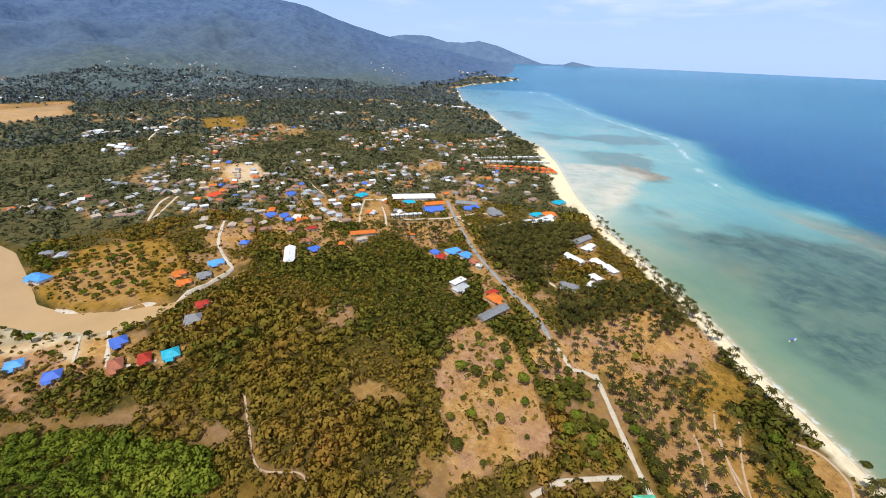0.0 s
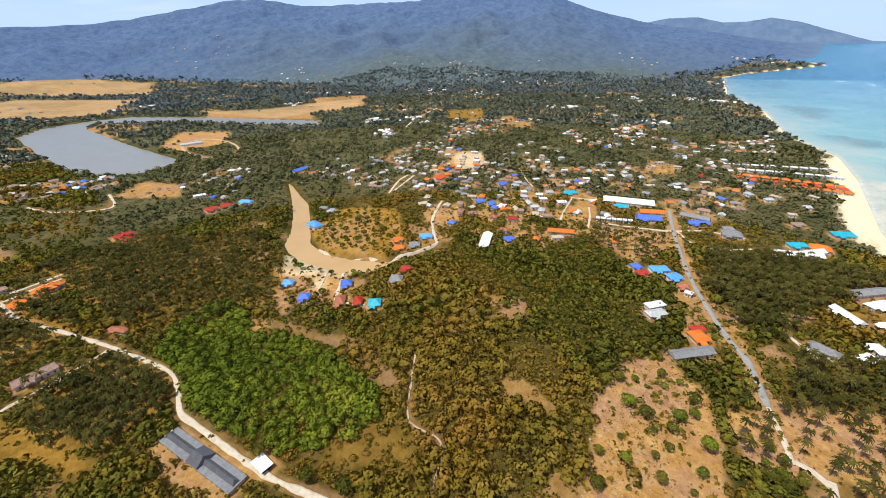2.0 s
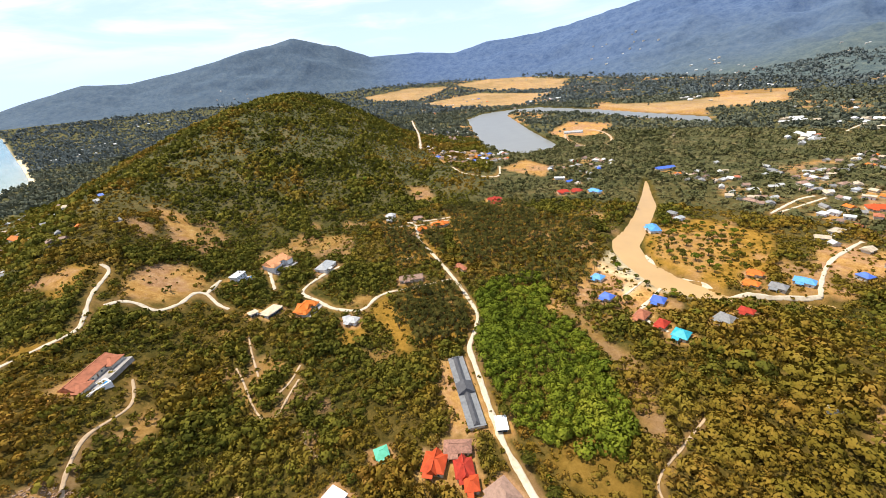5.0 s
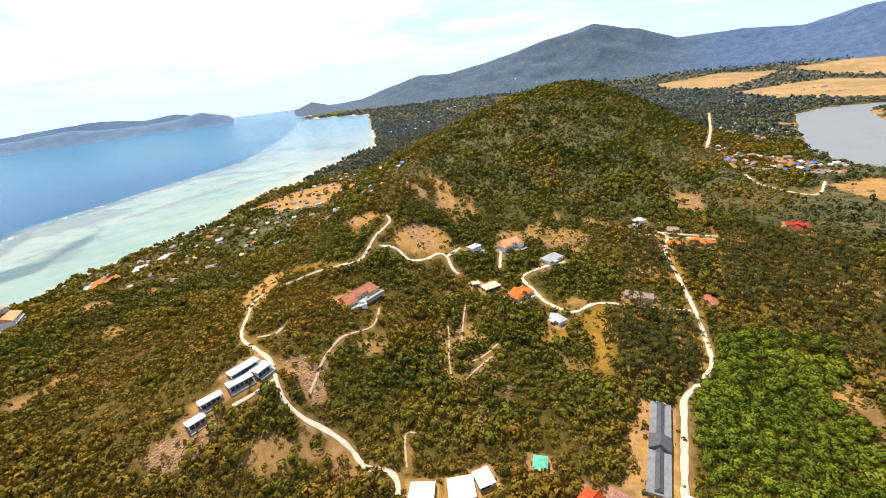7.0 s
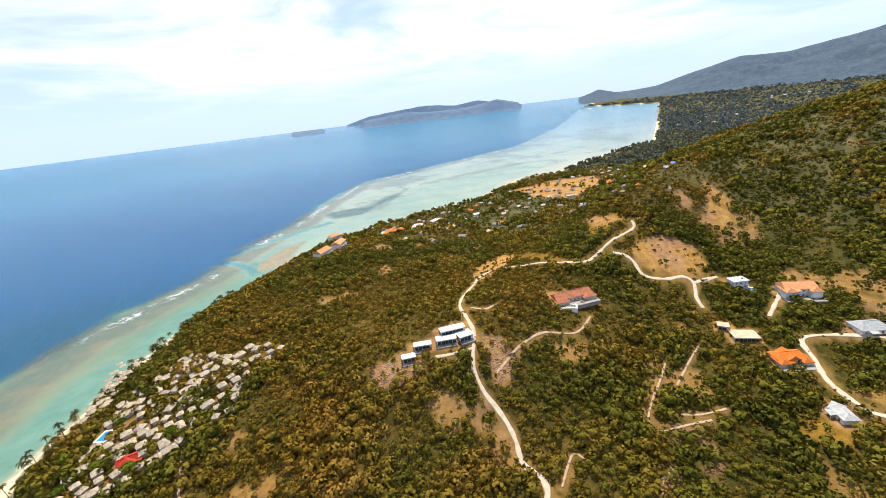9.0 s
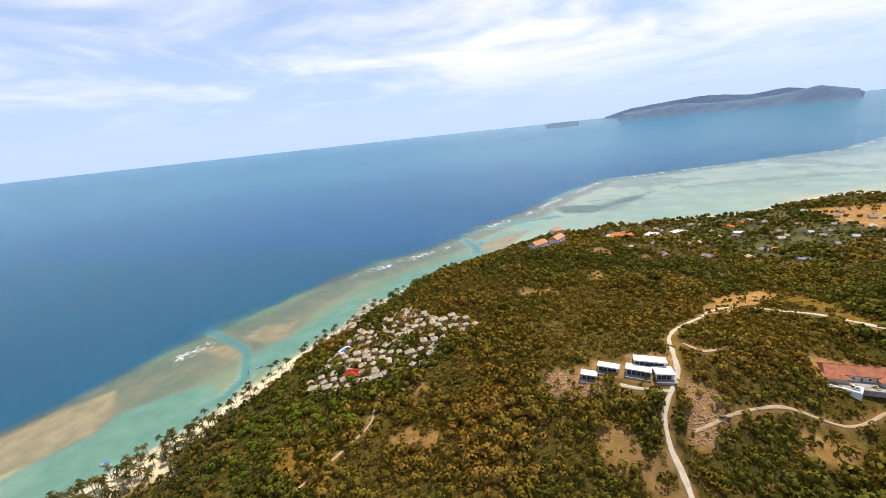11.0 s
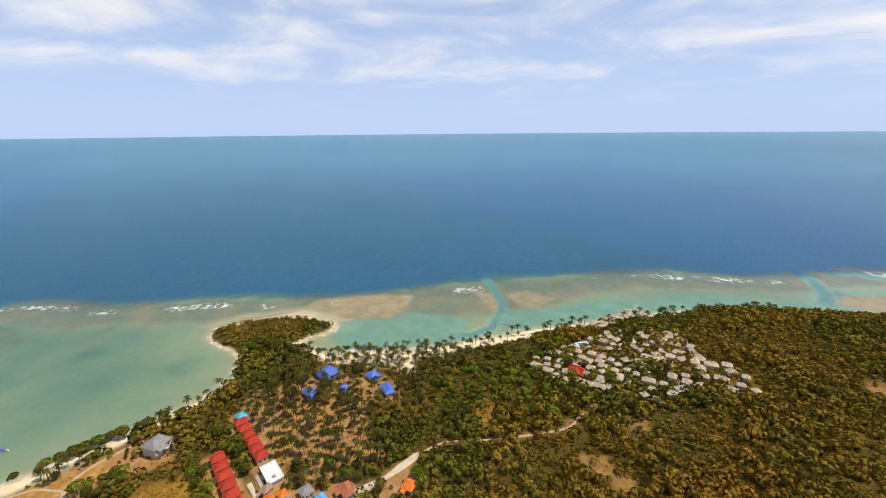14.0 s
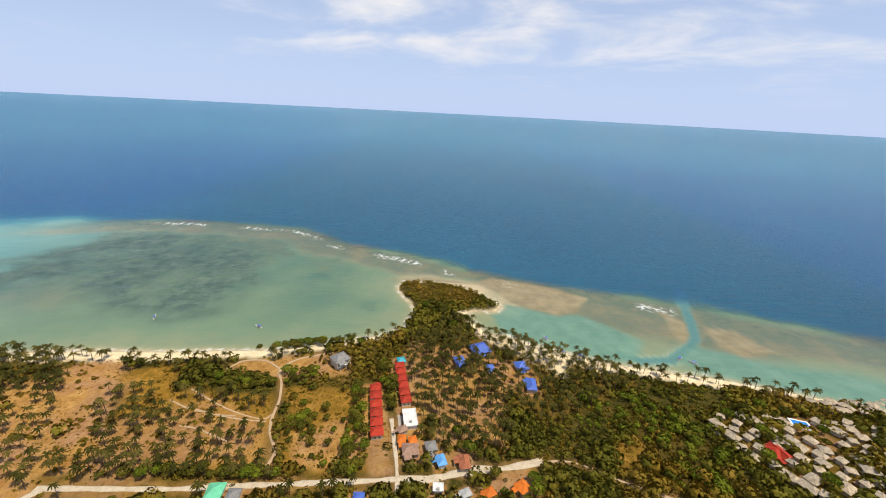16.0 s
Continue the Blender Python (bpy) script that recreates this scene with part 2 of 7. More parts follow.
def ground_material():
    m, n, l, b = material("earth_and_scrub", 1.0, 0, 0.02)
    scrub = ramp_node(n, l, noise_node(n, l, 0.16, 13, 0.82), [(0.36, (0.022, 0.023, 0.006)), (0.48, (0.050, 0.044, 0.010)), (0.58, (0.092, 0.070, 0.016)), (0.72, (0.19, 0.120, 0.038))])
    soil = ramp_node(n, l, noise_node(n, l, 0.13, 14, 0.84), [(0.33, (0.185, 0.088, 0.024)), (0.45, (0.33, 0.168, 0.047)), (0.56, (0.45, 0.255, 0.082)), (0.68, (0.59, 0.40, 0.165))])
    grass = ramp_node(n, l, noise_node(n, l, 0.12, 14, 0.84), [(0.34, (0.10, 0.070, 0.012)), (0.45, (0.21, 0.115, 0.018)), (0.56, (0.31, 0.165, 0.028)), (0.68, (0.44, 0.25, 0.058))])
    stony = ramp_node(n, l, noise_node(n, l, 0.2, 14, 0.85), [(0.34, (0.145, 0.070, 0.032)), (0.46, (0.30, 0.155, 0.078)), (0.56, (0.41, 0.235, 0.128)), (0.68, (0.56, 0.38, 0.23))])
    patchy = ramp_node(n, l, noise_node(n, l, 0.028, 6, 0.7), [(0.44, (0, 0, 0)), (0.58, (0.85, 0.85, 0.85))])
    soil = mix_node(n, l, patchy, soil, stony)
    sand = ramp_node(n, l, noise_node(n, l, 0.3, 6, 0.6), [(0.3, (0.62, 0.48, 0.28)), (0.7, (0.82, 0.68, 0.45))])
    woods = ramp_node(n, l, noise_node(n, l, 0.035, 10, 0.75), [(0.34, (0.042, 0.046, 0.020)), (0.5, (0.085, 0.080, 0.034)), (0.62, (0.15, 0.118, 0.052)), (0.76, (0.34, 0.23, 0.115))])
    dry = ramp_node(n, l, noise_node(n, l, 0.16, 13, 0.82), [(0.36, (0.036, 0.028, 0.007)), (0.48, (0.076, 0.054, 0.012)), (0.58, (0.125, 0.082, 0.020)), (0.72, (0.26, 0.16, 0.05))])
    scrub = mix_node(n, l, attribute_node(n, "dry"), scrub, dry)
    col = mix_node(n, l, attribute_node(n, "woods"), scrub, woods)
    col = mix_node(n, l, attribute_node(n, "grass"), col, grass)
    col = mix_node(n, l, attribute_node(n, "soil"), col, soil)
    col = mix_node(n, l, attribute_node(n, "sand"), col, sand)
    l.new(col, b.inputs["Base Color"])
    bump_node(n, l, b, noise_node(n, l, 0.45, 9, 0.75), 0.9, 0.9)
    return m


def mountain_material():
    m, n, l, b = material("hazed_far_slopes", 1.0, 0, 0.05)
    # Slope colours with blue haze painted in, bluest in the first ramp.
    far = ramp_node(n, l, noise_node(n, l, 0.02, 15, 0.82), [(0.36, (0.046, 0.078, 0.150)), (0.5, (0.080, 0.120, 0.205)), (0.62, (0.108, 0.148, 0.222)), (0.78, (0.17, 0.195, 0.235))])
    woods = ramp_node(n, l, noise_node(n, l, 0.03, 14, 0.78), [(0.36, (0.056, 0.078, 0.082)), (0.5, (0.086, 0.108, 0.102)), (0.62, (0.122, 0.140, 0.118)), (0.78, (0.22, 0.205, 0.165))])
    # Paler haze, painted over the islands and the far headland.
    hazed_far = ramp_node(n, l, noise_node(n, l, 0.01, 8, 0.6), [(0.35, (0.10, 0.155, 0.235)), (0.7, (0.15, 0.20, 0.265))])
    col = mix_node(n, l, attribute_node(n, "blue_haze"), woods, far)
    l.new(mix_node(n, l, attribute_node(n, "pale_haze"), col, hazed_far), b.inputs["Base Color"])
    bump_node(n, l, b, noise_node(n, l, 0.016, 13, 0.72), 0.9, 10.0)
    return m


def water_material():
    m, n, l, b = material("sea_water", 0.2, 0, 0.27)
    b.inputs["IOR"].default_value = 1.33
    deep = attribute_node(n, "depth")
    wob = n.new("ShaderNodeMath"); wob.operation = "MULTIPLY_ADD"
    l.new(noise_node(n, l, 0.014, 8, 0.62), wob.inputs[0])
    wob.inputs[1].default_value = 0.22
    less = n.new("ShaderNodeMath"); less.operation = "SUBTRACT"; less.inputs[1].default_value = 0.11
    l.new(deep, wob.inputs[2]); l.new(wob.outputs[0], less.inputs[0])
    deep_stops = [(0.56, (0.013, 0.130, 0.245)), (0.8, (0.010, 0.112, 0.266)), (1.0, (0.008, 0.103, 0.275))]
    murky = ramp_node(n, l, less.outputs[0], [(0.0, (0.44, 0.35, 0.21)), (0.05, (0.245, 0.255, 0.145)), (0.13, (0.140, 0.205, 0.122)), (0.24, (0.072, 0.150, 0.105)), (0.38, (0.042, 0.110, 0.105)), (0.56, (0.028, 0.108, 0.150)), (0.8, (0.013, 0.115, 0.200)), (1.0, (0.010, 0.104, 0.198))])
    clear = ramp_node(n, l, less.outputs[0], [(0.0, (0.50, 0.41, 0.27)), (0.07, (0.40, 0.42, 0.31)), (0.18, (0.19, 0.35, 0.31)), (0.36, (0.06, 0.225, 0.27))] + deep_stops)
    body = mix_node(n, l, attribute_node(n, "clear"), murky, clear)
    reef = ramp_node(n, l, noise_node(n, l, 0.025, 9, 0.7), [(0.40, (0.150, 0.145, 0.085)), (0.55, (0.085, 0.118, 0.080)), (0.72, (0.19, 0.165, 0.098))])
    col = mix_node(n, l, attribute_node(n, "reef"), body, reef)
    weed = ramp_node(n, l, noise_node(n, l, 0.06, 9, 0.75), [(0.38, (0.040, 0.078, 0.058)), (0.52, (0.074, 0.120, 0.086)), (0.68, (0.125, 0.170, 0.112))])
    col = mix_node(n, l, attribute_node(n, "weed"), col, weed)
    still = ramp_node(n, l, noise_node(n, l, 0.05, 7, 0.65), [(0.35, (0.080, 0.195, 0.150)), (0.7, (0.145, 0.270, 0.200))])
    col = mix_node(n, l, attribute_node(n, "lagoon"), col, still)
    milk = ramp_node(n, l, noise_node(n, l, 0.02, 7, 0.65), [(0.35, (0.185, 0.275, 0.205)), (0.7, (0.30, 0.36, 0.255))])
    col = mix_node(n, l, attribute_node(n, "milky"), col, milk)
    bar = ramp_node(n, l, noise_node(n, l, 0.07, 7, 0.65), [(0.35, (0.195, 0.162, 0.088)), (0.7, (0.30, 0.245, 0.135))])
    col = mix_node(n, l, attribute_node(n, "bars"), col, bar)
    shoal = ramp_node(n, l, noise_node(n, l, 0.03, 8, 0.65), [(0.35, (0.36, 0.37, 0.27)), (0.55, (0.52, 0.46, 0.33)), (0.7, (0.60, 0.50, 0.35))])
    col = mix_node(n, l, attribute_node(n, "pale"), col, shoal)
    # Haze and sky glint painted in: the sea turns paler with distance.
    col = mix_node(n, l, attribute_node(n, "sea_haze"), col, (0.050, 0.200, 0.320))
    broad = ramp_node(n, l, noise_node(n, l, 0.0035, 4, 0.5), [(0.3, (0.84, 0.9, 0.94)), (0.7, (1.1, 1.06, 1.03))])
    col = mix_node(n, l, 1.0, col, broad, "MULTIPLY")
    foam = ramp_node(n, l, noise_node(n, l, 0.16, 6, 0.7), [(0.49, (0, 0, 0)), (0.57, (1, 1, 1))])
    surf = n.new("ShaderNodeMath"); surf.operation = "MULTIPLY"
    l.new(foam, surf.inputs[0]); l.new(attribute_node(n, "surf"), surf.inputs[1])
    col = mix_node(n, l, surf.outputs[0], col, (0.75, 0.76, 0.74))
    l.new(col, b.inputs["Base Color"])
    g = n.new("ShaderNodeNewGeometry")
    mp = n.new("ShaderNodeMapping")
    mp.inputs["Rotation"].default_value, mp.inputs["Scale"].default_value = (0, 0, radians(20)), (1.0, 0.28, 1.0)
    l.new(g.outputs["Position"], mp.inputs["Vector"])
    waves = bump_node(n, l, b, noise_node(n, l, 0.085, 8, 0.68, mp.outputs[0]), 1.0, 13.0)
    calm = n.new("ShaderNodeMapRange")
    calm.inputs["From Min"].default_value, calm.inputs["From Max"].default_value = 0.1, 0.8
    calm.inputs["To Min"].default_value, calm.inputs["To Max"].default_value = 0.18, 1.0
    l.new(deep, calm.inputs["Value"]); l.new(calm.outputs[0], waves.inputs["Strength"])
    return m


def leaf_material(name, stops, patch=None):
    """Foliage whose colour differs from crown to crown, a little from leaf to leaf, and by drier or greener patches."""
    m, n, l, b = material(name, 0.8, 0, 0.06)
    g = n.new("ShaderNodeNewGeometry")

    def scaled(value, factor, plus=None):
        k = n.new("ShaderNodeMath")
        k.operation = "MULTIPLY_ADD"
        k.inputs[1].default_value, k.inputs[2].default_value = factor, 0.0
        l.new(value, k.inputs[0])
        if plus is not None:
            l.new(plus, k.inputs[2])
        return k.outputs[0]
    near = n.new("ShaderNodeMapRange")
    near.inputs["From Min"].default_value, near.inputs["From Max"].default_value, near.inputs["To Max"].default_value = 0.3, 0.7, 0.3
    l.new(noise_node(n, l, 0.035, 3, 0.55), near.inputs["Value"])
    own = scaled(attribute_node(n, "tone"), 0.58, near.outputs[0])
    isl = ramp_node(n, l, scaled(g.outputs["Random Per Island"], 0.14, own), stops)
    if patch:
        p = ramp_node(n, l, noise_node(n, l, 0.022, 5, 0.6), [(0.40, (1, 1, 1)), (0.66, patch)])
        isl = mix_node(n, l, 1.0, isl, p, "MULTIPLY")
    l.new(isl, b.inputs["Base Color"])
    thin = n.new("ShaderNodeBsdfTranslucent")
    l.new(isl, thin.inputs["Color"])
    both = n.new("ShaderNodeMixShader")
    both.inputs[0].default_value = 0.16
    l.new(b.outputs[0], both.inputs[1]); l.new(thin.outputs[0], both.inputs[2])
    l.new(both.outputs[0], n["Material Output"].inputs["Surface"])
    return m


def still_water(name, colour, rough=0.12):
    m, n, l, b = material(name, rough, 0, 0.5 if rough < 0.3 else 0.2)
    col = ramp_node(n, l, noise_node(n, l, 0.03, 6, 0.6), [(0.3, tuple(c * 0.85 for c in colour)), (0.7, colour)])
    l.new(col, b.inputs["Base Color"])
    bump_node(n, l, b, noise_node(n, l, 0.8, 4, 0.6), 0.2, 0.1)
    return m


GROUND, MOUNTAIN, WATER = ground_material(), mountain_material(), water_material()
LEAF_DRY = leaf_material("dry_season_foliage", [(0.0, (0.085, 0.075, 0.010)), (0.3, (0.142, 0.114, 0.014)), (0.55, (0.190, 0.142, 0.019)), (0.8, (0.238, 0.160, 0.027)), (1.0, (0.31, 0.195, 0.046))], (1.14, 0.92, 0.85))
LEAF_GREEN = leaf_material("lush_foliage", [(0.0, (0.050, 0.070, 0.008)), (0.4, (0.112, 0.140, 0.012)), (0.8, (0.180, 0.198, 0.017)), (1.0, (0.265, 0.250, 0.028))])
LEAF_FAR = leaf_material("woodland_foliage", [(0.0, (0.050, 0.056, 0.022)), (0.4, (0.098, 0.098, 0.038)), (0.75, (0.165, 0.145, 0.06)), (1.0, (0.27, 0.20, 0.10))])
# Two farther copies of the woodland, blue-grey haze mixed into their leaf colour.
LEAF_MIDDLE_HAZE = leaf_material("plain_woodland_hazed", [(0.0, (0.074, 0.086, 0.064)), (0.5, (0.114, 0.124, 0.084)), (1.0, (0.185, 0.175, 0.110))])
LEAF_REMOTE_HAZE = leaf_material("remote_woodland_hazed", [(0.0, (0.084, 0.104, 0.110)), (0.5, (0.114, 0.134, 0.128)), (1.0, (0.158, 0.168, 0.144))])
LEAF_DARK = leaf_material("dark_broadleaf_foliage", [(0.0, (0.050, 0.054, 0.008)), (0.35, (0.104, 0.098, 0.013)), (0.7, (0.166, 0.140, 0.018)), (1.0, (0.24, 0.185, 0.028))])
FROND = leaf_material("palm_fronds", [(0.0, (0.024, 0.025, 0.005)), (0.5, (0.056, 0.052, 0.010)), (1.0, (0.15, 0.118, 0.028))])
TUFT = leaf_material("dry_grass_tufts", [(0.0, (0.10, 0.075, 0.012)), (0.5, (0.20, 0.125, 0.022)), (1.0, (0.36, 0.22, 0.05))])
BARK = worn("bark", (0.16, 0.12, 0.085), 0.6, 2.0, 0.9)
LAKE_WATER, CANAL_WATER = still_water("lake_water", (0.205, 0.20, 0.175), 0.3), still_water("muddy_canal_water", (0.44, 0.275, 0.115), 0.35)


def mesh_from(name, verts, faces, mats=(), flat=True):
    """A mesh out of numpy arrays: verts (n, 3), faces (m, 3) or (m, 4)."""
    me = bpy.data.meshes.new(name)
    verts, faces = np.asarray(verts, np.float32), np.asarray(faces, np.int32)
    k = faces.shape[1]
    me.vertices.add(len(verts)); me.vertices.foreach_set("co", verts.ravel())
    me.loops.add(faces.size); me.loops.foreach_set("vertex_index", faces.ravel())
    me.polygons.add(len(faces))
    me.polygons.foreach_set("loop_start", np.arange(0, faces.size, k, dtype=np.int32))
    me.polygons.foreach_set("use_smooth", np.full(len(faces), not flat))
    me.update(calc_edges=True)
    for m in mats:
        me.materials.append(m)
    return me


def point_attribute(me, name, values):
    a = me.attributes.new(name, "FLOAT", "POINT")
    a.data.foreach_set("value", np.asarray(values, np.float32).ravel())


def polar_grid(r0, r1, ratio, turns, closed=False):
    """Rings about the hub whose spacing grows with their distance."""
    k = int(math.log(r1 / r0) / math.log(ratio)) + 1
    rr = r0 * (r1 / r0) ** (np.arange(k + 1) / k)
    if closed:
        rr[0] = 0.01
    aa = np.arange(turns) * 2 * np.pi / turns
    R, A = np.meshgrid(rr, aa, indexing="ij")
    i, j = np.meshgrid(np.arange(k), np.arange(turns), indexing="ij")
    j2 = (j + 1) % turns
    faces = np.stack([i * turns + j, (i + 1) * turns + j, (i + 1) * turns + j2, i * turns + j2], -1).reshape(-1, 4)
    return (HUB[0] - R * np.sin(A)).ravel(), (HUB[1] + R * np.cos(A)).ravel(), faces


REEF = [(569, 2619), (541, 1500), (599, 1088), (470, 728), (450, 600), (505, 500), (530, 400), (525, 305), (510, 200), (450, 130), (414, 43), (362, -34), (328, -110), (302, -208),
        (274, -270), (248, -338), (205, -430), (120, -520), (70, -640), (-6, -741), (-100, -930), (-215, -1130), (-508, -1245), (-932, -1406),
        (-2250, -2620), (-2750, -2600), (-2700, -1900), (-1300, -900), (-300, -500), (0, 0), (0, 2600)]
CHANNELS = [([(220, -142), (211, -156), (212, -180), (230, -206), (246, -222), (275, -237), (312, -253), (345, -270)], 4.5),
            ([(150, -610), (105, -627), (51, -651), (-3, -689), (-60, -710)], 9), ([(120, -600), (95, -574), (70, -530), (62, -500)], 8)]
SAND_BARS = [[(352, -46), (364, -62), (344, -117), (320, -158), (292, -134), (282, -110), (292, -92), (306, -71), (330, -62)], [(300, -215), (274, -231), (250, -221), (236, -208), (252, -206), (276, -214)],
             [(266, -241), (231, -235), (217, -246), (224, -281), (260, -270)], [(352, 60), (364, 10), (350, -50), (346, 0)],
             [(60, -508), (22, -515), (2, -578), (-14, -622), (24, -600), (56, -545)],
             [(344, 785), (370, 763), (402, 697), (352, 675), (327, 716)]]
LAGOON = [(304, -66), (290, -94), (281, -112), (284, -132), (262, -155), (240, -172), (218, -158), (200, -140), (222, -85), (248, -52), (280, -46)]
LAGOON_SOUTH = [(214, -185), (234, -212), (224, -235), (208, -262), (200, -310), (176, -318), (180, -240), (192, -200)]
MILKY = [(-70, -690), (-119, -625), (-168, -575), (-299, -620), (-485, -770), (-700, -880), (-760, -1000), (-561, -960), (-420, -950), (-278, -905), (-251, -840), (-140, -735)]
WEED_SOUTH = [(-55, -805), (-150, -800), (-290, -925), (-213, -808), (-130, -726), (-70, -727)]
SAND_FLAT = [(214, 772), (278, 783), (335, 757), (361, 706), (312, 636), (266, 547), (221, 492), (190, 450), (185, 482), (190, 590)]
WEED = [(300, 430), (304, 331), (278, 280), (254, 238), (252, 200), (278, 184), (330, 172), (400, 190), (452, 225), (482, 290), (505, 376), (455, 430), (380, 470)]
GREEN_WOOD = [(176, -72), (170, -122), (150, -146), (114, -148), (86, -140), (100, -112), (124, -94), (152, -76)]
LUSH = [
    [(-139, 64), (-201, 66), (-265, 77), (-282, 115), (-282, 141), (-215, 127), (-150, 96)],
    [(-235, 76), (-218, 133), (-171, 137), (-116, 127), (-84, 111), (-103, 82), (-120, 67), (-155, 62), (-193, 58)],
    [(-158, 245), (-121, 352), (-43, 411), (8, 299), (19, 248), (0, 222), (-21, 267), (-80, 260)],
    [(151, -74), (172, -120), (161, -184), (120, -169), (106, -142), (124, -97)],
    [(-603, -220), (-797, -161), (-952, -83), (-820, 30), (-574, 28), (-433, -94), (-480, -171)],
    [(205, 124), (236, 135), (255, 57), (224, 50)],
    [(69, 311), (109, 353), (99, 273), (75, 258)],
]
BARE_A = [
    ("soil", 1, [(7, 114), (-3, 194), (8, 222), (26, 238), (51, 219), (58, 185), (61, 157), (67, 144), (51, 129)]),
    ("soil", 1, [(57, 209), (92, 234), (174, 272), (176, 236), (118, 212), (96, 190), (69, 181)]),
    ("grass", 1, [(186, 214), (168, 162), (164, 109), (108, 92), (105, 167)]),
    ("soil", 0.9, [(165, 269), (195, 240), (186, 215), (106, 168), (105, 213)]),
    ("grass", 0.9, [(140, 96), (172, 83), (165, 49), (110, 42), (108, 86)]),
    ("soil", 0.9, [(188, 145), (211, 76), (201, 62), (184, 67), (181, 111)]),
    ("soil", 0.8, [(171, 10), (172, -43), (121, -30), (110, 5)]),
    ("soil", 0.75, [(231, 25), (202, -28), (172, -43), (166, -38), (165, 10), (170, 23)]),
    ("soil", 0.9, [(226, -5), (205, -43), (187, -67), (167, -63), (185, -17), (195, 0)]),
]
BARE_B = [
    ("soil", 0.7, [(200, 25), (188, -2), (152, -30), (134, -5), (149, 18)]),
    ("soil", 0.8, [(128, 43), (128, 32), (106, 30), (106, 40)]),
    ("soil", 0.7, [(-86, 215), (-62, 230), (-55, 209), (-71, 199)]),
    ("soil", 0.5, [(-224, 130), (-197, 143), (-149, 149), (-93, 136), (-89, 122), (-118, 130), (-154, 139)]),
    ("soil", 0.9, [(-27, -163), (-47, -156), (-59, -144), (-43, -136), (-27, -143)]),
    ("soil", 0.8, [(-99, -149), (-115, -139), (-109, -117), (-92, -115), (-93, -130)]),
    ("soil", 0.9, [(-270, -195), (-319, -195), (-325, -155), (-277, -159)]),
    ("soil", 0.9, [(-438, -659), (-542, -673), (-620, -623), (-539, -503), (-446, -483), (-416, -585)]),
    ("soil", 1, [(-291, 191), (-248, 201), (-213, 210), (-194, 186), (-208, 168), (-253, 173)]),
]
BARE_C = [
    ("grass", 1, [(-321, 261), (-343, 335), (-282, 365), (-219, 297), (-210, 252), (-258, 238), (-287, 241)]),
    ("soil", 1, [(-334, 559), (-373, 657), (-319, 666), (-264, 572)]),
    ("soil", 0.8, [(-89, 437), (-100, 502), (-76, 505), (-60, 447)]),
    ("soil", 0.8, [(-51, 421), (5, 430), (15, 385), (-24, 368)]),
    ("soil", 0.9, [(-52, 744), (-8, 737), (-2, 677), (-49, 659)]),
    ("soil", 0.9, [(-238, 352), (-240, 401), (-205, 385), (-197, 348), (-218, 336)]),
    ("pale", 0.15, [(-3163, -170), (-3405, 196), (-3219, 490), (-2580, 170), (-2913, -99)]),
    ("pale", 0.15, [(-3266, 536), (-3450, 949), (-2819, 1242), (-2268, 968), (-2674, 722)]),
    ("pale", 0.15, [(-2289, 195), (-2634, 577), (-2049, 837), (-1658, 554), (-1849, 286)]),
    ("pale", 0.15, [(-4059, 1181), (-3992, 1570), (-3453, 1278)]),
    ("pale", 0.15, [(-1404, 731), (-1251, 885), (-1175, 1271), (-1008, 1071), (-1052, 768)]),
    ("soil", 0.8, [(-3163, -170), (-3405, 196), (-3219, 490), (-2580, 170), (-2913, -99)]),
    ("soil", 0.8, [(-3266, 536), (-3450, 949), (-2819, 1242), (-2268, 968), (-2674, 722)]),
    ("soil", 0.8, [(-2289, 195), (-2634, 577), (-2049, 837), (-1658, 554), (-1849, 286)]),
    ("soil", 0.8, [(-4059, 1181), (-3992, 1570), (-3453, 1278)]),
    ("soil", 0.8, [(-1404, 731), (-1251, 885), (-1175, 1271), (-1008, 1071), (-1052, 768)]),
    ("soil", 1, [(-1350, 1155), (-1228, 1360), (-968, 1056), (-1011, 920)]),
    ("soil", 1, [(-958, 404), (-1086, 511), (-979, 581), (-845, 487), (-864, 392)]),
]
BARE_D = [
    ("soil", 0.7, [(-459, 953), (-454, 1092), (-354, 1012), (-318, 914)]),
    ("soil", 0.9, [(-643, 198), (-701, 260), (-621, 281), (-570, 248)]),
    ("soil", 0.9, [(-1382, 743), (-1026, 885), (-927, 802), (-1259, 677)]),
    ("grass", 0.8, [(-675, 1086), (-589, 1190), (-459, 953), (-549, 922)]),
    ("grass", 0.8, [(-244, -5), (-261, 9), (-194, 21), (-200, 8)]),
    ("soil", 0.9, [(-182, 32), (-184, 42), (-126, 44), (-124, 36)]),
    ("grass", 0.7, [(-181, -305), (-201, -257), (-208, -198), (-218, -199), (-217, -298)]),
    ("soil", 0.6, [(-207, -108), (-190, -85), (-160, -68), (-158, -73)]),
    ("soil", 0.6, [(-180, -54), (-191, -51), (-171, -46), (-151, -60)]),
]
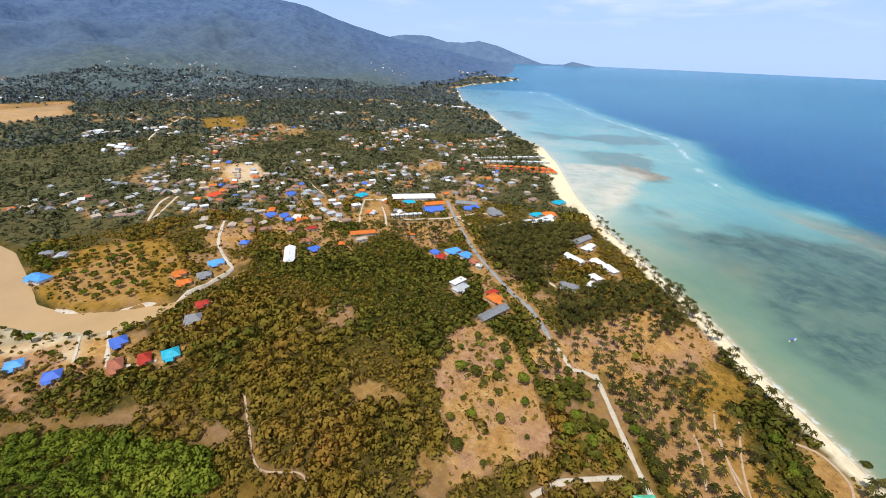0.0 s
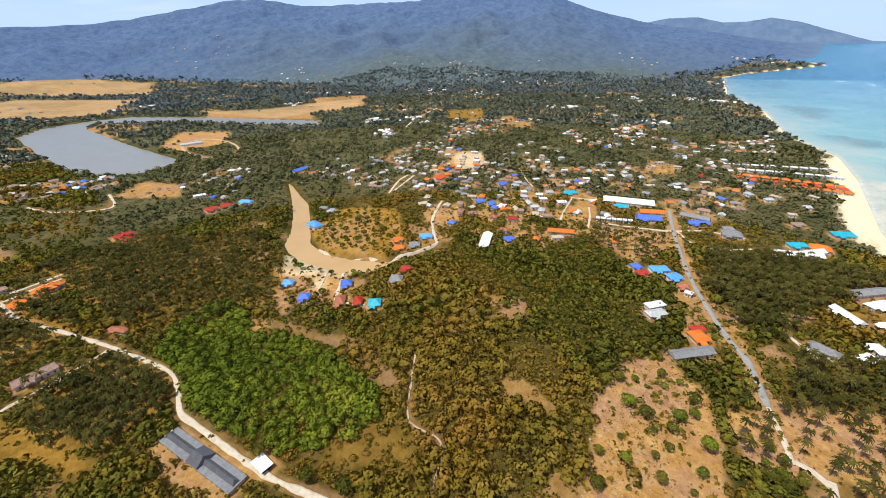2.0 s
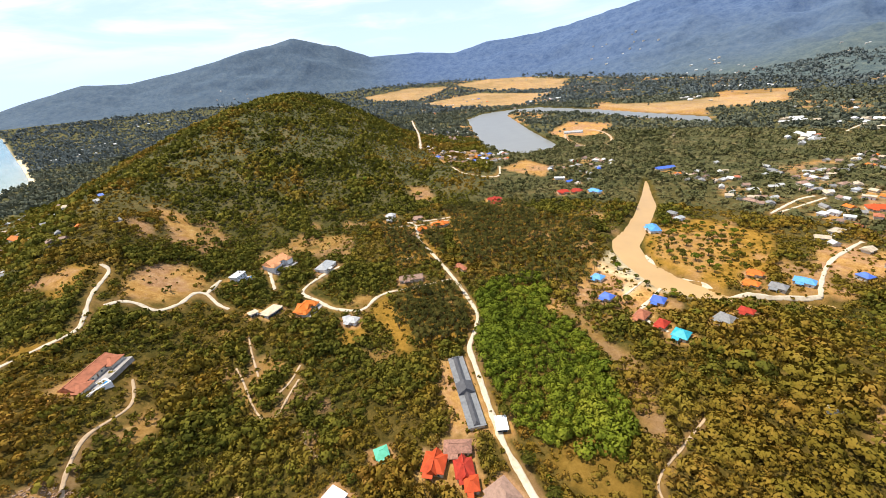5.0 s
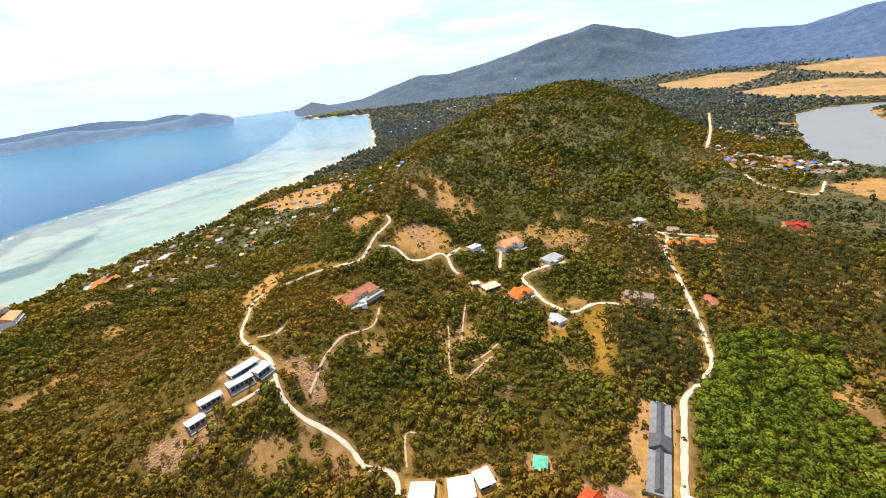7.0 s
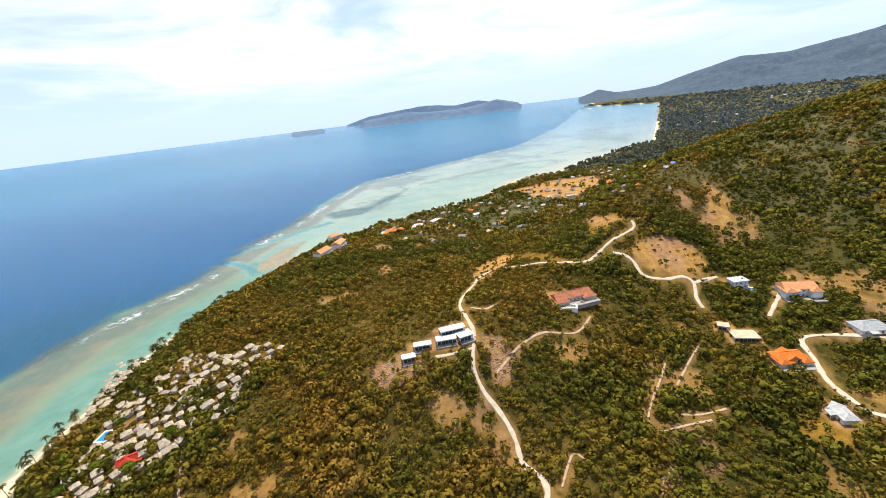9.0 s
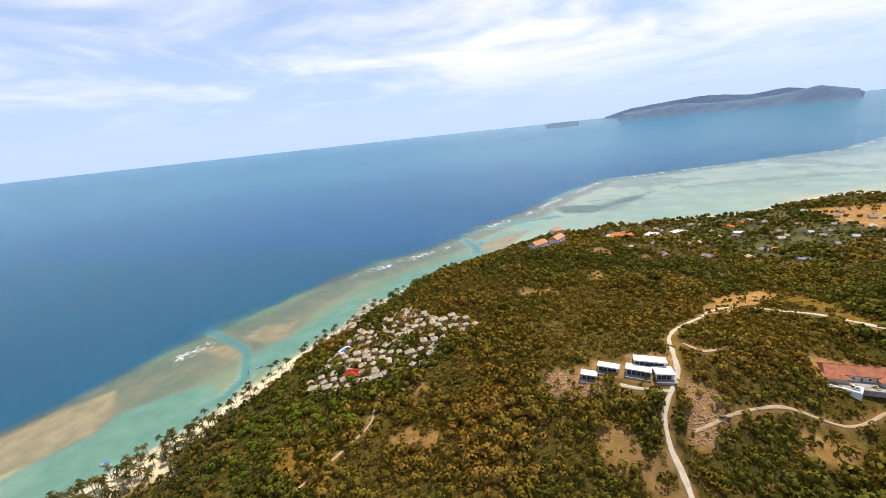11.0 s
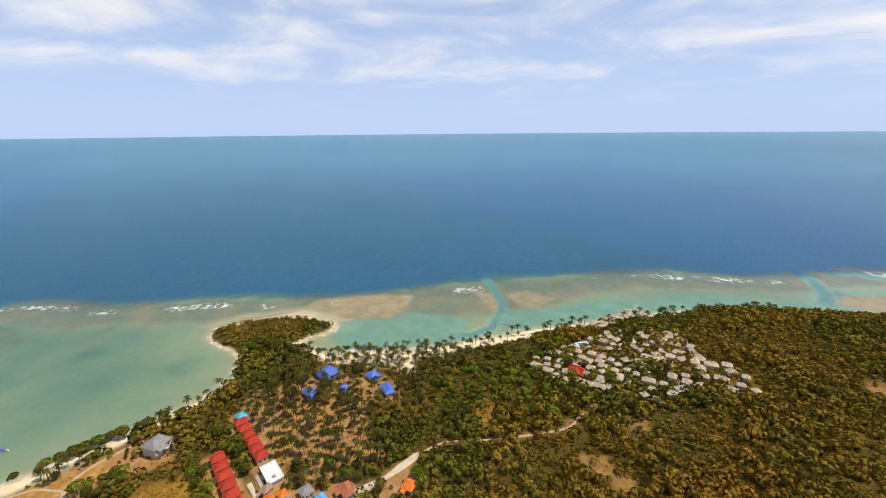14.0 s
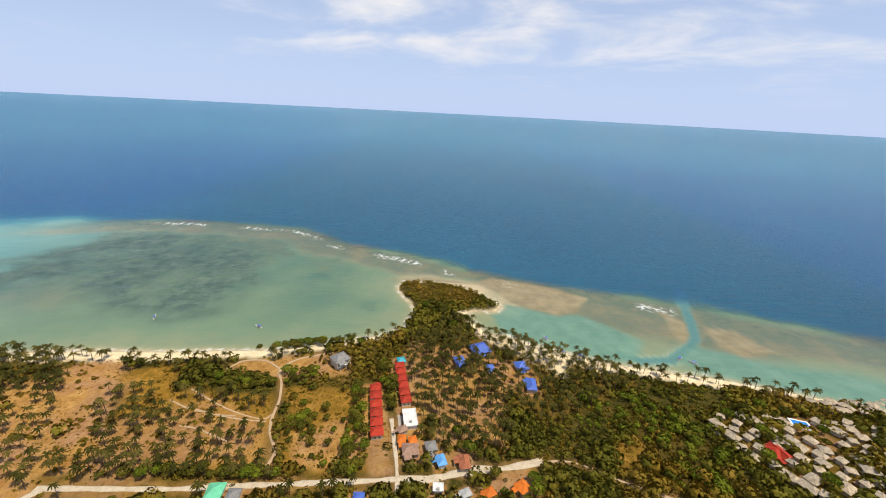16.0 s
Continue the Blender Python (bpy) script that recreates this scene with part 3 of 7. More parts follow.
BARE_E = [
    ("grass", 0.8, [(-257, -10), (-276, 4), (-231, 7), (-216, 0)]),
    ("grass", 0.45, [(-114, 97), (-93, 114), (-67, 112), (-53, 91), (-101, 78)]),
    ("soil", 0.9, [(30, 317), (49, 309), (63, 306), (51, 326)]),
    ("grass", 0.9, [(145, 364), (161, 375), (163, 361), (147, 348)]),
    ("soil", 0.5, [(-325, 279), (-301, 335), (-252, 291), (-230, 248), (-278, 245)]),
    ("soil", 0.8, [(25, 349), (35, 355), (51, 298), (43, 285), (32, 270), (24, 314)]),
    ("soil", 0.8, [(50, 318), (68, 325), (72, 296), (59, 281)]),
    ("soil", 0.8, [(74, 278), (85, 291), (93, 280), (75, 266)]),
    ("soil", 0.85, [(-55, 433), (10, 449), (16, 404), (-12, 361), (-43, 391)]),
]
BARE_F = [
    ("soil", 0.9, [(92, 335), (110, 353), (114, 336), (92, 316)]),
    ("grass", 0.9, [(124, 353), (142, 368), (147, 363), (132, 347)]),
    ("soil", 0.8, [(-147, -269), (-204, -301), (-186, -259), (-143, -235)]),
    ("grass", 0.8, [(-272, -247), (-307, -239), (-296, -221), (-258, -223)]),
    ("soil", 0.8, [(-358, -201), (-393, -209), (-390, -201), (-364, -196)]),
    ("soil", 0.6, [(-399, -208), (-443, -195), (-400, -159), (-350, -170)]),
    ("soil", 0.7, [(-549, 42), (-549, 66), (-499, 61), (-509, 41)]),
    ("soil", 0.7, [(-416, 27), (-419, 35), (-386, 37), (-389, 27)]),
]
BARE_G = [
    ("pale", 0.6, [(-298, 212), (-288, 217), (-257, 218), (-232, 217), (-211, 222), (-199, 225), (-208, 216), (-222, 206), (-243, 199), (-262, 188), (-272, 188)]),
    ("pale", 0.5, [(-248, 201), (-231, 203), (-218, 183), (-228, 182)]),
    ("pale", 0.5, [(-366, 641), (-329, 681), (-273, 584), (-276, 546), (-318, 557)]),
    ("soil", 1, [(-251, 388), (-246, 407), (-217, 366), (-219, 344)]),
    ("soil", 1, [(-230, 393), (-229, 425), (-198, 380), (-194, 338)]),
    ("grass", 0.9, [(-208, 399), (-172, 407), (-163, 388), (-197, 388)]),
    ("soil", 0.9, [(-108, 475), (-82, 481), (-71, 436), (-91, 431)]),
    ("soil", 0.8, [(-149, 388), (-145, 433), (-123, 381), (-130, 362)]),
    ("soil", 0.6, [(-156, 465), (-130, 470), (-103, 438), (-119, 410)]),
    ("soil", 0.85, [(-258, 163), (-250, 173), (-216, 152), (-218, 141)]),
    ("soil", 0.8, [(-236, 131), (-217, 139), (-206, 124), (-220, 120)]),
]
BARE_H = [
    ("soil", 0.8, [(-288, -200), (-321, -192), (-333, -178), (-319, -151), (-296, -148), (-270, -164), (-266, -182)]),
    ("soil", 0.8, [(-284, -274), (-297, -243), (-297, -229), (-271, -229)]),
    ("soil", 0.85, [(-163, -290), (-215, -315), (-207, -280), (-155, -242)]),
    ("grass", 1, [(-255, -6), (-254, 10), (-211, 20), (-194, 14), (-216, 4)]),
    ("grass", 0.8, [(-230, -34), (-240, -18), (-220, -11), (-212, -26)]),
    ("soil", 0.7, [(-135, -39), (-146, -35), (-135, -31), (-124, -32)]),
    ("soil", 0.7, [(-143, -130), (-165, -124), (-153, -113), (-134, -118)]),
    ("soil", 0.6, [(-276, -32), (-280, -10), (-266, -12), (-264, -31)]),
    ("soil", 0.8, [(-440, -251), (-439, -217), (-389, -184), (-360, -190), (-395, -217)]),
    ("soil", 0.7, [(-390, -245), (-404, -234), (-375, -216), (-362, -223)]),
    ("soil", 0.7, [(-558, 35), (-560, 66), (-504, 69), (-498, 44)]),
]
BARE_I = [
    ("soil", 0.85, [(64, 212), (135, 250), (170, 268), (184, 248), (152, 216), (116, 199), (70, 182)]),
    ("grass", 0.8, [(108, 192), (150, 211), (142, 186), (107, 178)]),
    ("soil", 1, [(190, 253), (202, 229), (193, 208), (168, 213), (142, 210), (139, 229)]),
    ("grass", 1, [(188, 212), (195, 181), (162, 164), (142, 187)]),
    ("soil", 0.7, [(142, 188), (164, 137), (136, 102), (111, 99), (110, 179)]),
    ("soil", 0.9, [(199, 155), (205, 124), (214, 86), (195, 85), (186, 139)]),
    ("soil", 0.85, [(133, 90), (146, 50), (114, 46), (111, 79)]),
    ("grass", 0.9, [(171, 104), (170, 61), (146, 54), (148, 90)]),
    ("pale", 0.9, [(232, -37), (235, -55), (204, -92), (185, -86), (204, -66), (220, -46)]),
    ("soil", 0.8, [(171, -1), (178, -32), (122, -26), (114, -10)]),
    ("soil", 0.8, [(134, 44), (133, 33), (107, 29), (108, 41)]),
    ("grass", 0.8, [(125, -91), (128, -112), (109, -104), (106, -85)]),
    ("soil", 0.9, [(108, -18), (110, -42), (94, -44), (94, -19)]),
]
ZONES = BARE_G + BARE_H + BARE_I + BARE_A + BARE_B + BARE_C + BARE_D + BARE_E + BARE_F
PALM_GROVES = [
    (26, [(42, 429), (165, 440), (173, 413), (117, 357), (90, 295), (62, 304)]),
    (60, [(-62, 424), (9, 425), (9, 374), (-56, 374)]),
    (30, [(-434, -7), (-415, 66), (-332, 62), (-316, 14)]),
    (30, [(-464, 76), (-464, 180), (-348, 162), (-302, 76)]),
    (85, [(60, 223), (177, 280), (175, 233), (116, 205), (63, 179)]),
    (30, [(94, 286), (155, 307), (190, 298), (176, 271), (86, 232)]),
    (140, [(166, 212), (168, 162), (164, 109), (108, 92), (105, 175)]),
    (45, [(240, 28), (217, -34), (166, -42), (121, -33), (121, 22)]),
    (28, [(-261, 11), (-281, 52), (-255, 69), (-212, 71), (-198, 24)]),
    (60, [(-464, 114), (-363, 231), (-240, 170), (-264, 94), (-360, 79)]),
    (40, [(38, 351), (116, 428), (174, 434), (104, 351), (56, 325)]),
    (60, [(119, 226), (110, 138), (107, 44), (94, 42), (94, 201)]),
    (45, [(271, -4), (249, -74), (178, -136), (138, -61), (215, 13)]),
    (40, [(-298, 18), (-238, 66), (-192, 53), (-225, 7)]),
    (40, [(228, 331), (223, 275), (166, 231), (165, 269)]),
    (38, [(39, 405), (117, 449), (134, 429), (90, 354), (61, 324), (38, 352)]),
]
ROADS_HILL = [
    ("lane", 5.2, [(-73, 68), (-94, 64), (-117, 60), (-140, 59), (-160, 58.5), (-178, 58), (-192, 58), (-206, 64), (-219, 69), (-233, 71), (-256, 68), (-275, 65), (-294, 61), (-326, 53), (-379, 39), (-418, 37), (-431, 29)]),
    ("lane", 4.5, [(-428, 28), (-431, 54), (-436, 81)]),
]
ROADS_SHORE = [
    ("lane", 5, [(99, 192), (99, 170), (99, 132), (101, 92), (103, 44), (104, 27), (103, 11), (110, -10), (110, -30), (113, -49)]),
    ("track", 2.4, [(114, -50), (113, -67), (98, -91), (80, -126), (81, -141), (83, -164)]),
    ("lane", 4, [(94, 27), (104, 27), (121, 29), (145, 33)]),
    ("lane", 4.5, [(44, 112), (61, 120), (90, 124)]),
    ("road", 6.5, [(78, 227), (70, 263), (60, 282), (47, 317), (33, 361), (15, 441), (3, 515)]),
    ("lane", 4.5, [(78, 227), (83, 206), (85, 193)]),
]
ROADS_PLAIN = [
    ("lane", 5, [(-61, 439), (2, 450), (40, 469), (76, 467)]),
    ("lane", 5, [(-328, 413), (-347, 487)]),
    ("lane", 8, [(-1535, 95), (-995, 84), (-790, 74)]),
    ("lane", 6, [(-666, 119), (-625, 134), (-598, 180), (-663, 202)]),
    ("track", 1.8, [(-49, 93), (-57, 112), (-78, 115), (-92, 136), (-102, 154)]),
    ("track", 9, [(-766, 465), (-817, 489), (-874, 502), (-925, 499), (-944, 477), (-933, 448), (-900, 422), (-852, 404), (-799, 395), (-757, 398), (-739, 415), (-742, 440), (-766, 465)]),
]
ROADS_MORE = [
    ("lane", 6, [(-605, 804), (-657, 917), (-728, 1137)]),
    ("lane", 5, [(-328, 403), (-352, 457), (-356, 483)]),
    ("lane", 4, [(-418, 2), (-419, 22), (-419, 40), (-424, 61), (-427, 82)]),
    ("track", 3, [(-336, 15), (-336, 25), (-340, 32)]),
    ("track", 3, [(-280, 8), (-280, 30), (-284, 48), (-288, 59)]),
    ("lane", 4, [(17, 453), (36, 427), (61, 433), (79, 445)]),
    ("lane", 4, [(93, 309), (100, 297), (108, 289)]),
]
ROADS_CANAL = [
    ("lane", 5, [(-284, 238), (-263, 235), (-245, 238), (-237, 241), (-223, 249), (-207, 252), (-195, 269), (-187, 292), (-185, 305)]),
    ("lane", 5, [(-185, 305), (-204, 327), (-226, 358), (-241, 393), (-248, 413)]),
    ("lane", 4.5, [(-228, 219), (-215, 203), (-196, 177)]),
    ("lane", 3.5, [(-196, 177), (-187, 177), (-178, 178), (-167, 180)]),
    ("lane", 3.5, [(-237, 206), (-228, 193), (-220, 181)]),
    ("lane", 4, [(-108, 506), (-105, 474), (-102, 448), (-99, 424), (-110, 422), (-123, 428)]),
    ("lane", 4, [(-108, 506), (-95, 506), (-82, 509)]),
    ("lane", 4, [(-80, 479), (-72, 451), (-66, 420)]),
    ("lane", 3.5, [(-219, 599), (-189, 552), (-168, 524)]),
]
ROADS_RIDGE = [
    ("lane", 4.4, [(-79, -52), (-84, -56), (-86, -63), (-82, -73), (-85, -84), (-86, -93), (-85, -103), (-83, -112), (-83, -120), (-84, -129), (-89, -138), (-96, -150), (-98, -165), (-100, -180), (-107, -194), (-118, -209), (-138, -236), (-149, -251), (-165, -261), (-178, -254), (-187, -237), (-199, -223), (-212, -207), (-227, -197), (-242, -200), (-265, -208), (-295, -212), (-303, -221)]),
]
ROADS_VILLAS = [
    ("lane", 3.4, [(-66, -144), (-76, -141), (-90, -140)]),
    ("lane", 5, [(-255, -195), (-262, -189), (-263, -180), (-259, -165), (-272, -156), (-289, -153), (-291, -145), (-278, -132), (-272, -122)]),
    ("lane", 5, [(-291, -145), (-316, -143)]),
    ("lane", 5, [(-340, -109), (-303, -95)]),
    ("lane", 5, [(-335, -42), (-323, -55), (-296, -70), (-278, -54), (-264, -40), (-257, -22), (-259, -14), (-273, -5), (-279, 6)]),
    ("lane", 3.6, [(-279, 6), (-280, 18), (-283, 37), (-287, 60)]),
    ("track", 2.2, [(-201, -94), (-190, -87), (-161, -70), (-155, -60), (-174, -55), (-186, -52)]),
    ("track", 2.4, [(-95, -121), (-106, -126), (-118, -132), (-140, -138), (-164, -133), (-185, -143)]),
    ("track", 2.6, [(-106, -175), (-115, -168), (-132, -175)]),
    ("track", 2, [(-111, -62), (-107, -67), (-92, -56)]),
    ("track", 2, [(-144, -41), (-134, -38), (-127, -31)]),
    ("track", 2, [(-236, -97), (-216, -89), (-192, -78)]),
    ("track", 2.2, [(-200, -54), (-185, -57), (-175, -62)]),
]
ROADS_FIELDS = [
    ("lane", 4.5, [(85, 195), (92, 194), (99, 188)]),
    ("track", 1.7, [(169, 160), (152, 131), (144, 108), (148, 103)]),
    ("track", 1.5, [(153, 154), (145, 128), (142, 104)]),
    ("track", 3, [(211, 81), (203, 103), (190, 112), (176, 107), (160, 103), (145, 102), (133, 99), (121, 92), (111, 93)]),
    ("track", 2.2, [(190, 112), (200, 126), (199, 141), (189, 148)]),
    ("lane", 4.5, [(105, 26), (105, 11), (109, -21), (116, -50)]),
    ("track", 1.7, [(138, 150), (136, 140), (131, 128), (127, 119)]),
    ("track", 1.7, [(159, 167), (151, 151), (147, 134), (146, 123)]),
]
ROADS = ROADS_HILL + ROADS_SHORE + ROADS_PLAIN + ROADS_MORE + ROADS_CANAL + ROADS_RIDGE + ROADS_VILLAS + ROADS_FIELDS
HILL_VILLAS = [
    (-84, -158, 172, 18.7, 7, "white"),
    (-77, -152, 165, 14.7, 7, "white"),
    (-89, -150, -179, 11.1, 9, "white2"),
    (-62, -156, 165, 13.0, 6, "white"),
    (-51, -152, 170, 9.9, 6, "white"),
    (-184, -163, 172, 30.7, 11, "maroon"),
    (-319, -129, 160, 14.3, 10, "white2"),
    (-346, -103, 149, 23.3, 13, "salmon"),
    (-335, -55, 154, 18.7, 13, "greyw"),
    (-267, -89, 145, 15.6, 11, "beige"),
    (-265, -102, 131, 7.3, 7, "beige"),
    (-267, -63, 157, 18.3, 10, "orange"),
    (-243, -27, 102, 6.0, 8, "greyw"),
]
VALLEY_HOUSES = [
    (-294, 25, 88, 21.7, 9, "brown"),
    (-411, 63, 78, 16.2, 9, "orange"),
    (-449, 9, 61, 10.8, 9, "greyw"),
    (-125, 62, 84, 6.3, 9, "white"),
    (-121, 1, 105, 7.0, 7, "green"),
    (-84, -42, 117, 11.8, 10, "white"),
    (-94, -27, 126, 12.4, 11, "white2"),
    (-103, -20, 140, 8.1, 9, "white2"),
    (-110, 26, 70, 11.2, 11, "orangered"),
    (-104, 39, 90, 9.1, 10, "red"),
    (-96, 41, 86, 6.9, 8, "orangered"),
    (-88, 53, 26, 13.0, 12, "brown"),
    (-116, 38, 81, 13.8, 8, "rust"),
    (-479, 147, 79, 19.2, 9, "red"),
    (-241, -23, 61, 10.5, 8, "greyw"),
    (-401, 44, 95, 11.8, 8, "orange"),
    (-412, 69, 91, 13.6, 8, "orange"),
    (-436, 41, 89, 12.3, 7, "brown"),
    (-302, 72, 20, 15.4, 5, "maroon"),
    (-436, 9, 124, 11.2, 6, "greyw"),
]
CANAL_HOUSES = [
    (-328, 274, -16, 18.0, 11, "lightblue"),
    (-222, 289, 34, 11.0, 8, "orange"),
    (-208, 273, 32, 10.6, 8, "orange"),
    (-202, 310, 36, 13.3, 9, "lightblue"),
    (-199, 286, 33, 11.1, 9, "grey"),
    (-220, 168, 32, 9.2, 9, "blue"),
    (-250, 176, 35, 9.1, 9, "lightblue"),
    (-203, 197, 43, 9.5, 10, "blue"),
    (-189, 176, 36, 8.1, 12, "maroon"),
    (-174, 180, 34, 7.1, 10, "red"),
    (-159, 182, 38, 9.3, 10, "teal"),
    (-164, 214, 25, 10.3, 10, "grey"),
    (-144, 331, 108, 33.0, 10, "white"),
    (-126, 347, 43, 11.2, 8, "blue"),
    (-169, 233, 33, 8.6, 7, "red"),
]
VILLAGE_SHEDS = [
    (-43, 518, 10, 58.9, 18, "white"),
    (-47, 495, 15, 16.6, 10, "teal"),
    (-14, 494, 21, 27.0, 10, "orange"),
    (-14, 473, 18, 25.9, 14, "blue"),
    (-87, 391, 18, 27.7, 9, "orange"),
    (-114, 517, 38, 18.0, 10, "teal"),
    (-113, 478, 33, 11.5, 9, "white"),
    (-8, 351, 44, 8.5, 9, "blue"),
    (10, 356, 34, 15.5, 10, "lightblue"),
    (22, 348, 41, 12.0, 10, "lightblue"),
    (-2, 342, 43, 10.0, 7, "red"),
    (43, 270, 41, 11.0, 12, "orange"),
    (42, 279, 35, 10.5, 6, "red"),
    (40, 249, 41, 28.5, 8, "grey"),
]
VILLAGE_HOUSES = [
    (14, 294, 46, 14.8, 7, "white"),
    (16, 283, 45, 14.8, 8, "greyw"),
    (29, 501, -7, 30.0, 10, "grey"),
    (33, 483, 27, 22.3, 9, "blue"),
    (63, 468, 6, 18.4, 14, "grey"),
    (-468, 146, 58, 12.6, 9, "red"),
    (-479, 242, 80, 14.8, 10, "red"),
    (-475, 259, 50, 14.6, 10, "red"),
    (-465, 280, 24, 18.0, 9, "lightblue"),
    (-528, 421, 88, 28.0, 10, "blue"),
    (-544, 263, 69, 15.3, 9, "white"),
    (-301, 492, 54, 17.7, 12, "orangered"),
    (-203, 432, 33, 12.3, 9, "blue"),
    (-187, 432, 36, 10.8, 9, "blue"),
    (-207, 509, 35, 12.9, 10, "blue"),
    (30, 335, 10, 8.7, 7, "maroon"),
    (34, 326, -13, 6.0, 5, "white"),
    (120, 561, 9, 8.7, 7, "beige"),
    (137, 595, 8, 9.4, 7, "greyw"),
    (122, 530, 17, 12.6, 7, "brown"),
    (110, 621, -31, 12.4, 7, "beige"),
    (148, 641, -31, 11.6, 7, "beige"),
]
BEACH_RESORT = [
    (130, 350, -55, 22.7, 8, "white"),
    (152, 378, 44, 19.5, 8, "white"),
    (151, 346, -70, 11.8, 8, "white"),
    (154, 339, -72, 11.1, 8, "white"),
    (158, 334, -74, 9.8, 8, "white"),
    (160, 328, -68, 8.8, 8, "white"),
    (150, 396, 39, 30.0, 9, "grey"),
    (139, 314, -65, 11.5, 8, "white"),
    (132, 301, -42, 8.2, 8, "white"),
    (110, 296, -26, 16.3, 9, "grey"),
    (114, 447, 16, 37.1, 9, "white"),
    (115, 470, 25, 16.4, 9, "teal"),
    (132, 472, -4, 16.9, 12, "orange"),
    (156, 521, 20, 19.5, 11, "teal"),
    (125, 458, 43, 22.4, 9, "white"),
]
SHORE_HOUSES = [
    (143, 22, -172, 14.2, 8.1, "white"),
    (134, 26, -153, 4.8, 5.9, "brown"),
    (127, 26, -89, 4.7, 5.9, "orange"),
    (126, 20, -79, 4.7, 5.9, "orange"),
    (120, 21, -86, 8.9, 8.1, "brown"),
    (122, 10, -79, 6.3, 6.7, "grey"),
    (113, 5, -166, 7.3, 5.2, "lightblue"),
    (112, -7, -177, 9.4, 5.9, "maroon"),
    (97, 7, 178, 4.7, 5.2, "white"),
    (97, -34, -149, 6.7, 6.7, "orange"),
    (94, -17, -154, 5.1, 6.7, "orange"),
    (94, -6, -158, 4.7, 5.2, "greyw"),
    (92, 44, -90, 5.4, 5.9, "blue"),
]
SHORE_HALLS = [
    (215, -29, -66, 14.2, 14, "blue"),
    (199, -12, -77, 7.8, 10, "blue"),
    (194, -56, -79, 8.8, 10, "blue"),
    (192, -33, -81, 6.0, 6, "blue"),
    (174, -58, 172, 12.9, 7, "blue"),
    (197, 73, -50, 11.0, 11, "greyhall"),
    (95, 110, -86, 7.8, 10, "green"),
    (93, 101, -90, 6.2, 8, "grey"),
    (112, -175, -82, 10.0, 9, "red"),
    (199, 30, -76, 6.0, 7, "teal"),
]
HEADLAND_FLATS = [
    (-53, -551, -155, 19.5, 12, "apart"),
    (-48, -447, -119, 22.0, 13, "apart"),
    (-25, -414, -133, 22.0, 13, "apart"),
    (-124, -497, -126, 28.0, 10, "orange"),
    (-176, -516, -124, 20.0, 14, "white"),
    (-214, -539, -141, 20.0, 9, "white"),
    (-493, -447, 55, 28.0, 11, "orange"),
    (-449, -490, 150, 18.0, 10, "beige"),
    (-139, -505, -161, 22.6, 9, "orange"),
]
VILLAGE_CORE = [
    (-306, 438, "white"),
    (-305, 449, "greyw"),
    (-291, 450, "white"),
    (-300, 510, "orange"),
    (-284, 472, "maroon"),
    (-244, 447, "grey"),
    (-232, 443, "grey"),
    (-220, 441, "beige"),
    (-208, 447, "orange"),
    (-258, 490, "grey"),
    (-257, 505, "grey"),
    (-238, 491, "maroon"),
    (-277, 562, "grey"),
    (-265, 533, "white"),
    (-255, 565, "rust"),
    (-237, 555, "white"),
    (-232, 529, "greyw"),
    (-215, 524, "brown"),
    (-232, 572, "brown"),
    (-222, 572, "brown"),
    (-213, 542, "rust"),
    (-201, 541, "rust"),
    (-190, 524, "greyw"),
    (-179, 522, "grey"),
    (-167, 506, "grey"),
    (-168, 490, "white"),
    (-161, 474, "greyw"),
    (-147, 491, "white"),
]
VILLAGE_EDGE = [
    (-137, 478, "white"),
    (-136, 446, "greyw"),
    (-127, 424, "beige"),
    (-113, 425, "brown"),
    (-144, 398, "red"),
    (-280, 747, "white"),
    (-270, 778, "beige"),
    (-231, 748, "beige"),
    (-243, 691, "white"),
    (-209, 651, "white"),
    (-213, 684, "beige"),
    (-190, 646, "white"),
    (-200, 724, "white"),
    (-179, 686, "greyw"),
    (-157, 947, "white"),
    (-141, 938, "white"),
    (-112, 588, "white"),
    (-104, 574, "greyw"),
    (-89, 597, "white"),
    (-126, 917, "white"),
    (-163, 826, "beige"),
    (-154, 842, "beige"),
    (-359, 315, "grey"),
    (-344, 313, "greyw"),
    (-386, 625, "greyw"),
    (-365, 616, "white"),
    (-330, 518, "beige"),
    (-220, 411, "brown"),
]
VILLAGE_NORTH = [
    (-174, 552, "white"),
    (-125, 439, "greyw"),
    (-152, 615, "white"),
    (-118, 627, "greyw"),
    (-85, 618, "white"),
    (-55, 841, "white"),
    (55, 795, "white"),
    (62, 727, "white"),
    (42, 745, "greyw"),
    (82, 617, "greyw"),
    (102, 604, "greyw"),
    (60, 480, "grey"),
    (-85, 374, "beige"),
    (-70, 644, "greyw"),
    (-32, 730, "beige"),
    (-6, 717, "beige"),
    (-138, 506, "greyw"),
    (-189, 510, "greyw"),
    (-111, 561, "white"),
]
VILLAGE_SMALL = VILLAGE_CORE + VILLAGE_EDGE + VILLAGE_NORTH
HOUSES_ALL = (HILL_VILLAS + VALLEY_HOUSES + CANAL_HOUSES + VILLAGE_SHEDS + VILLAGE_HOUSES + BEACH_RESORT + SHORE_HOUSES + SHORE_HALLS + HEADLAND_FLATS
              + [(x, y, 35, 10, 8, style) for x, y, style in VILLAGE_SMALL] + [(-1382, 1795, 40, 75, 60, "hall"), (-153, 48.4, 3, 56, 12, "hall"), (135, -211, 70, 10, 8, "pool"), (150, 43, 8, 48, 9, "row"), (176, 28, 10, 46, 9, "row")])



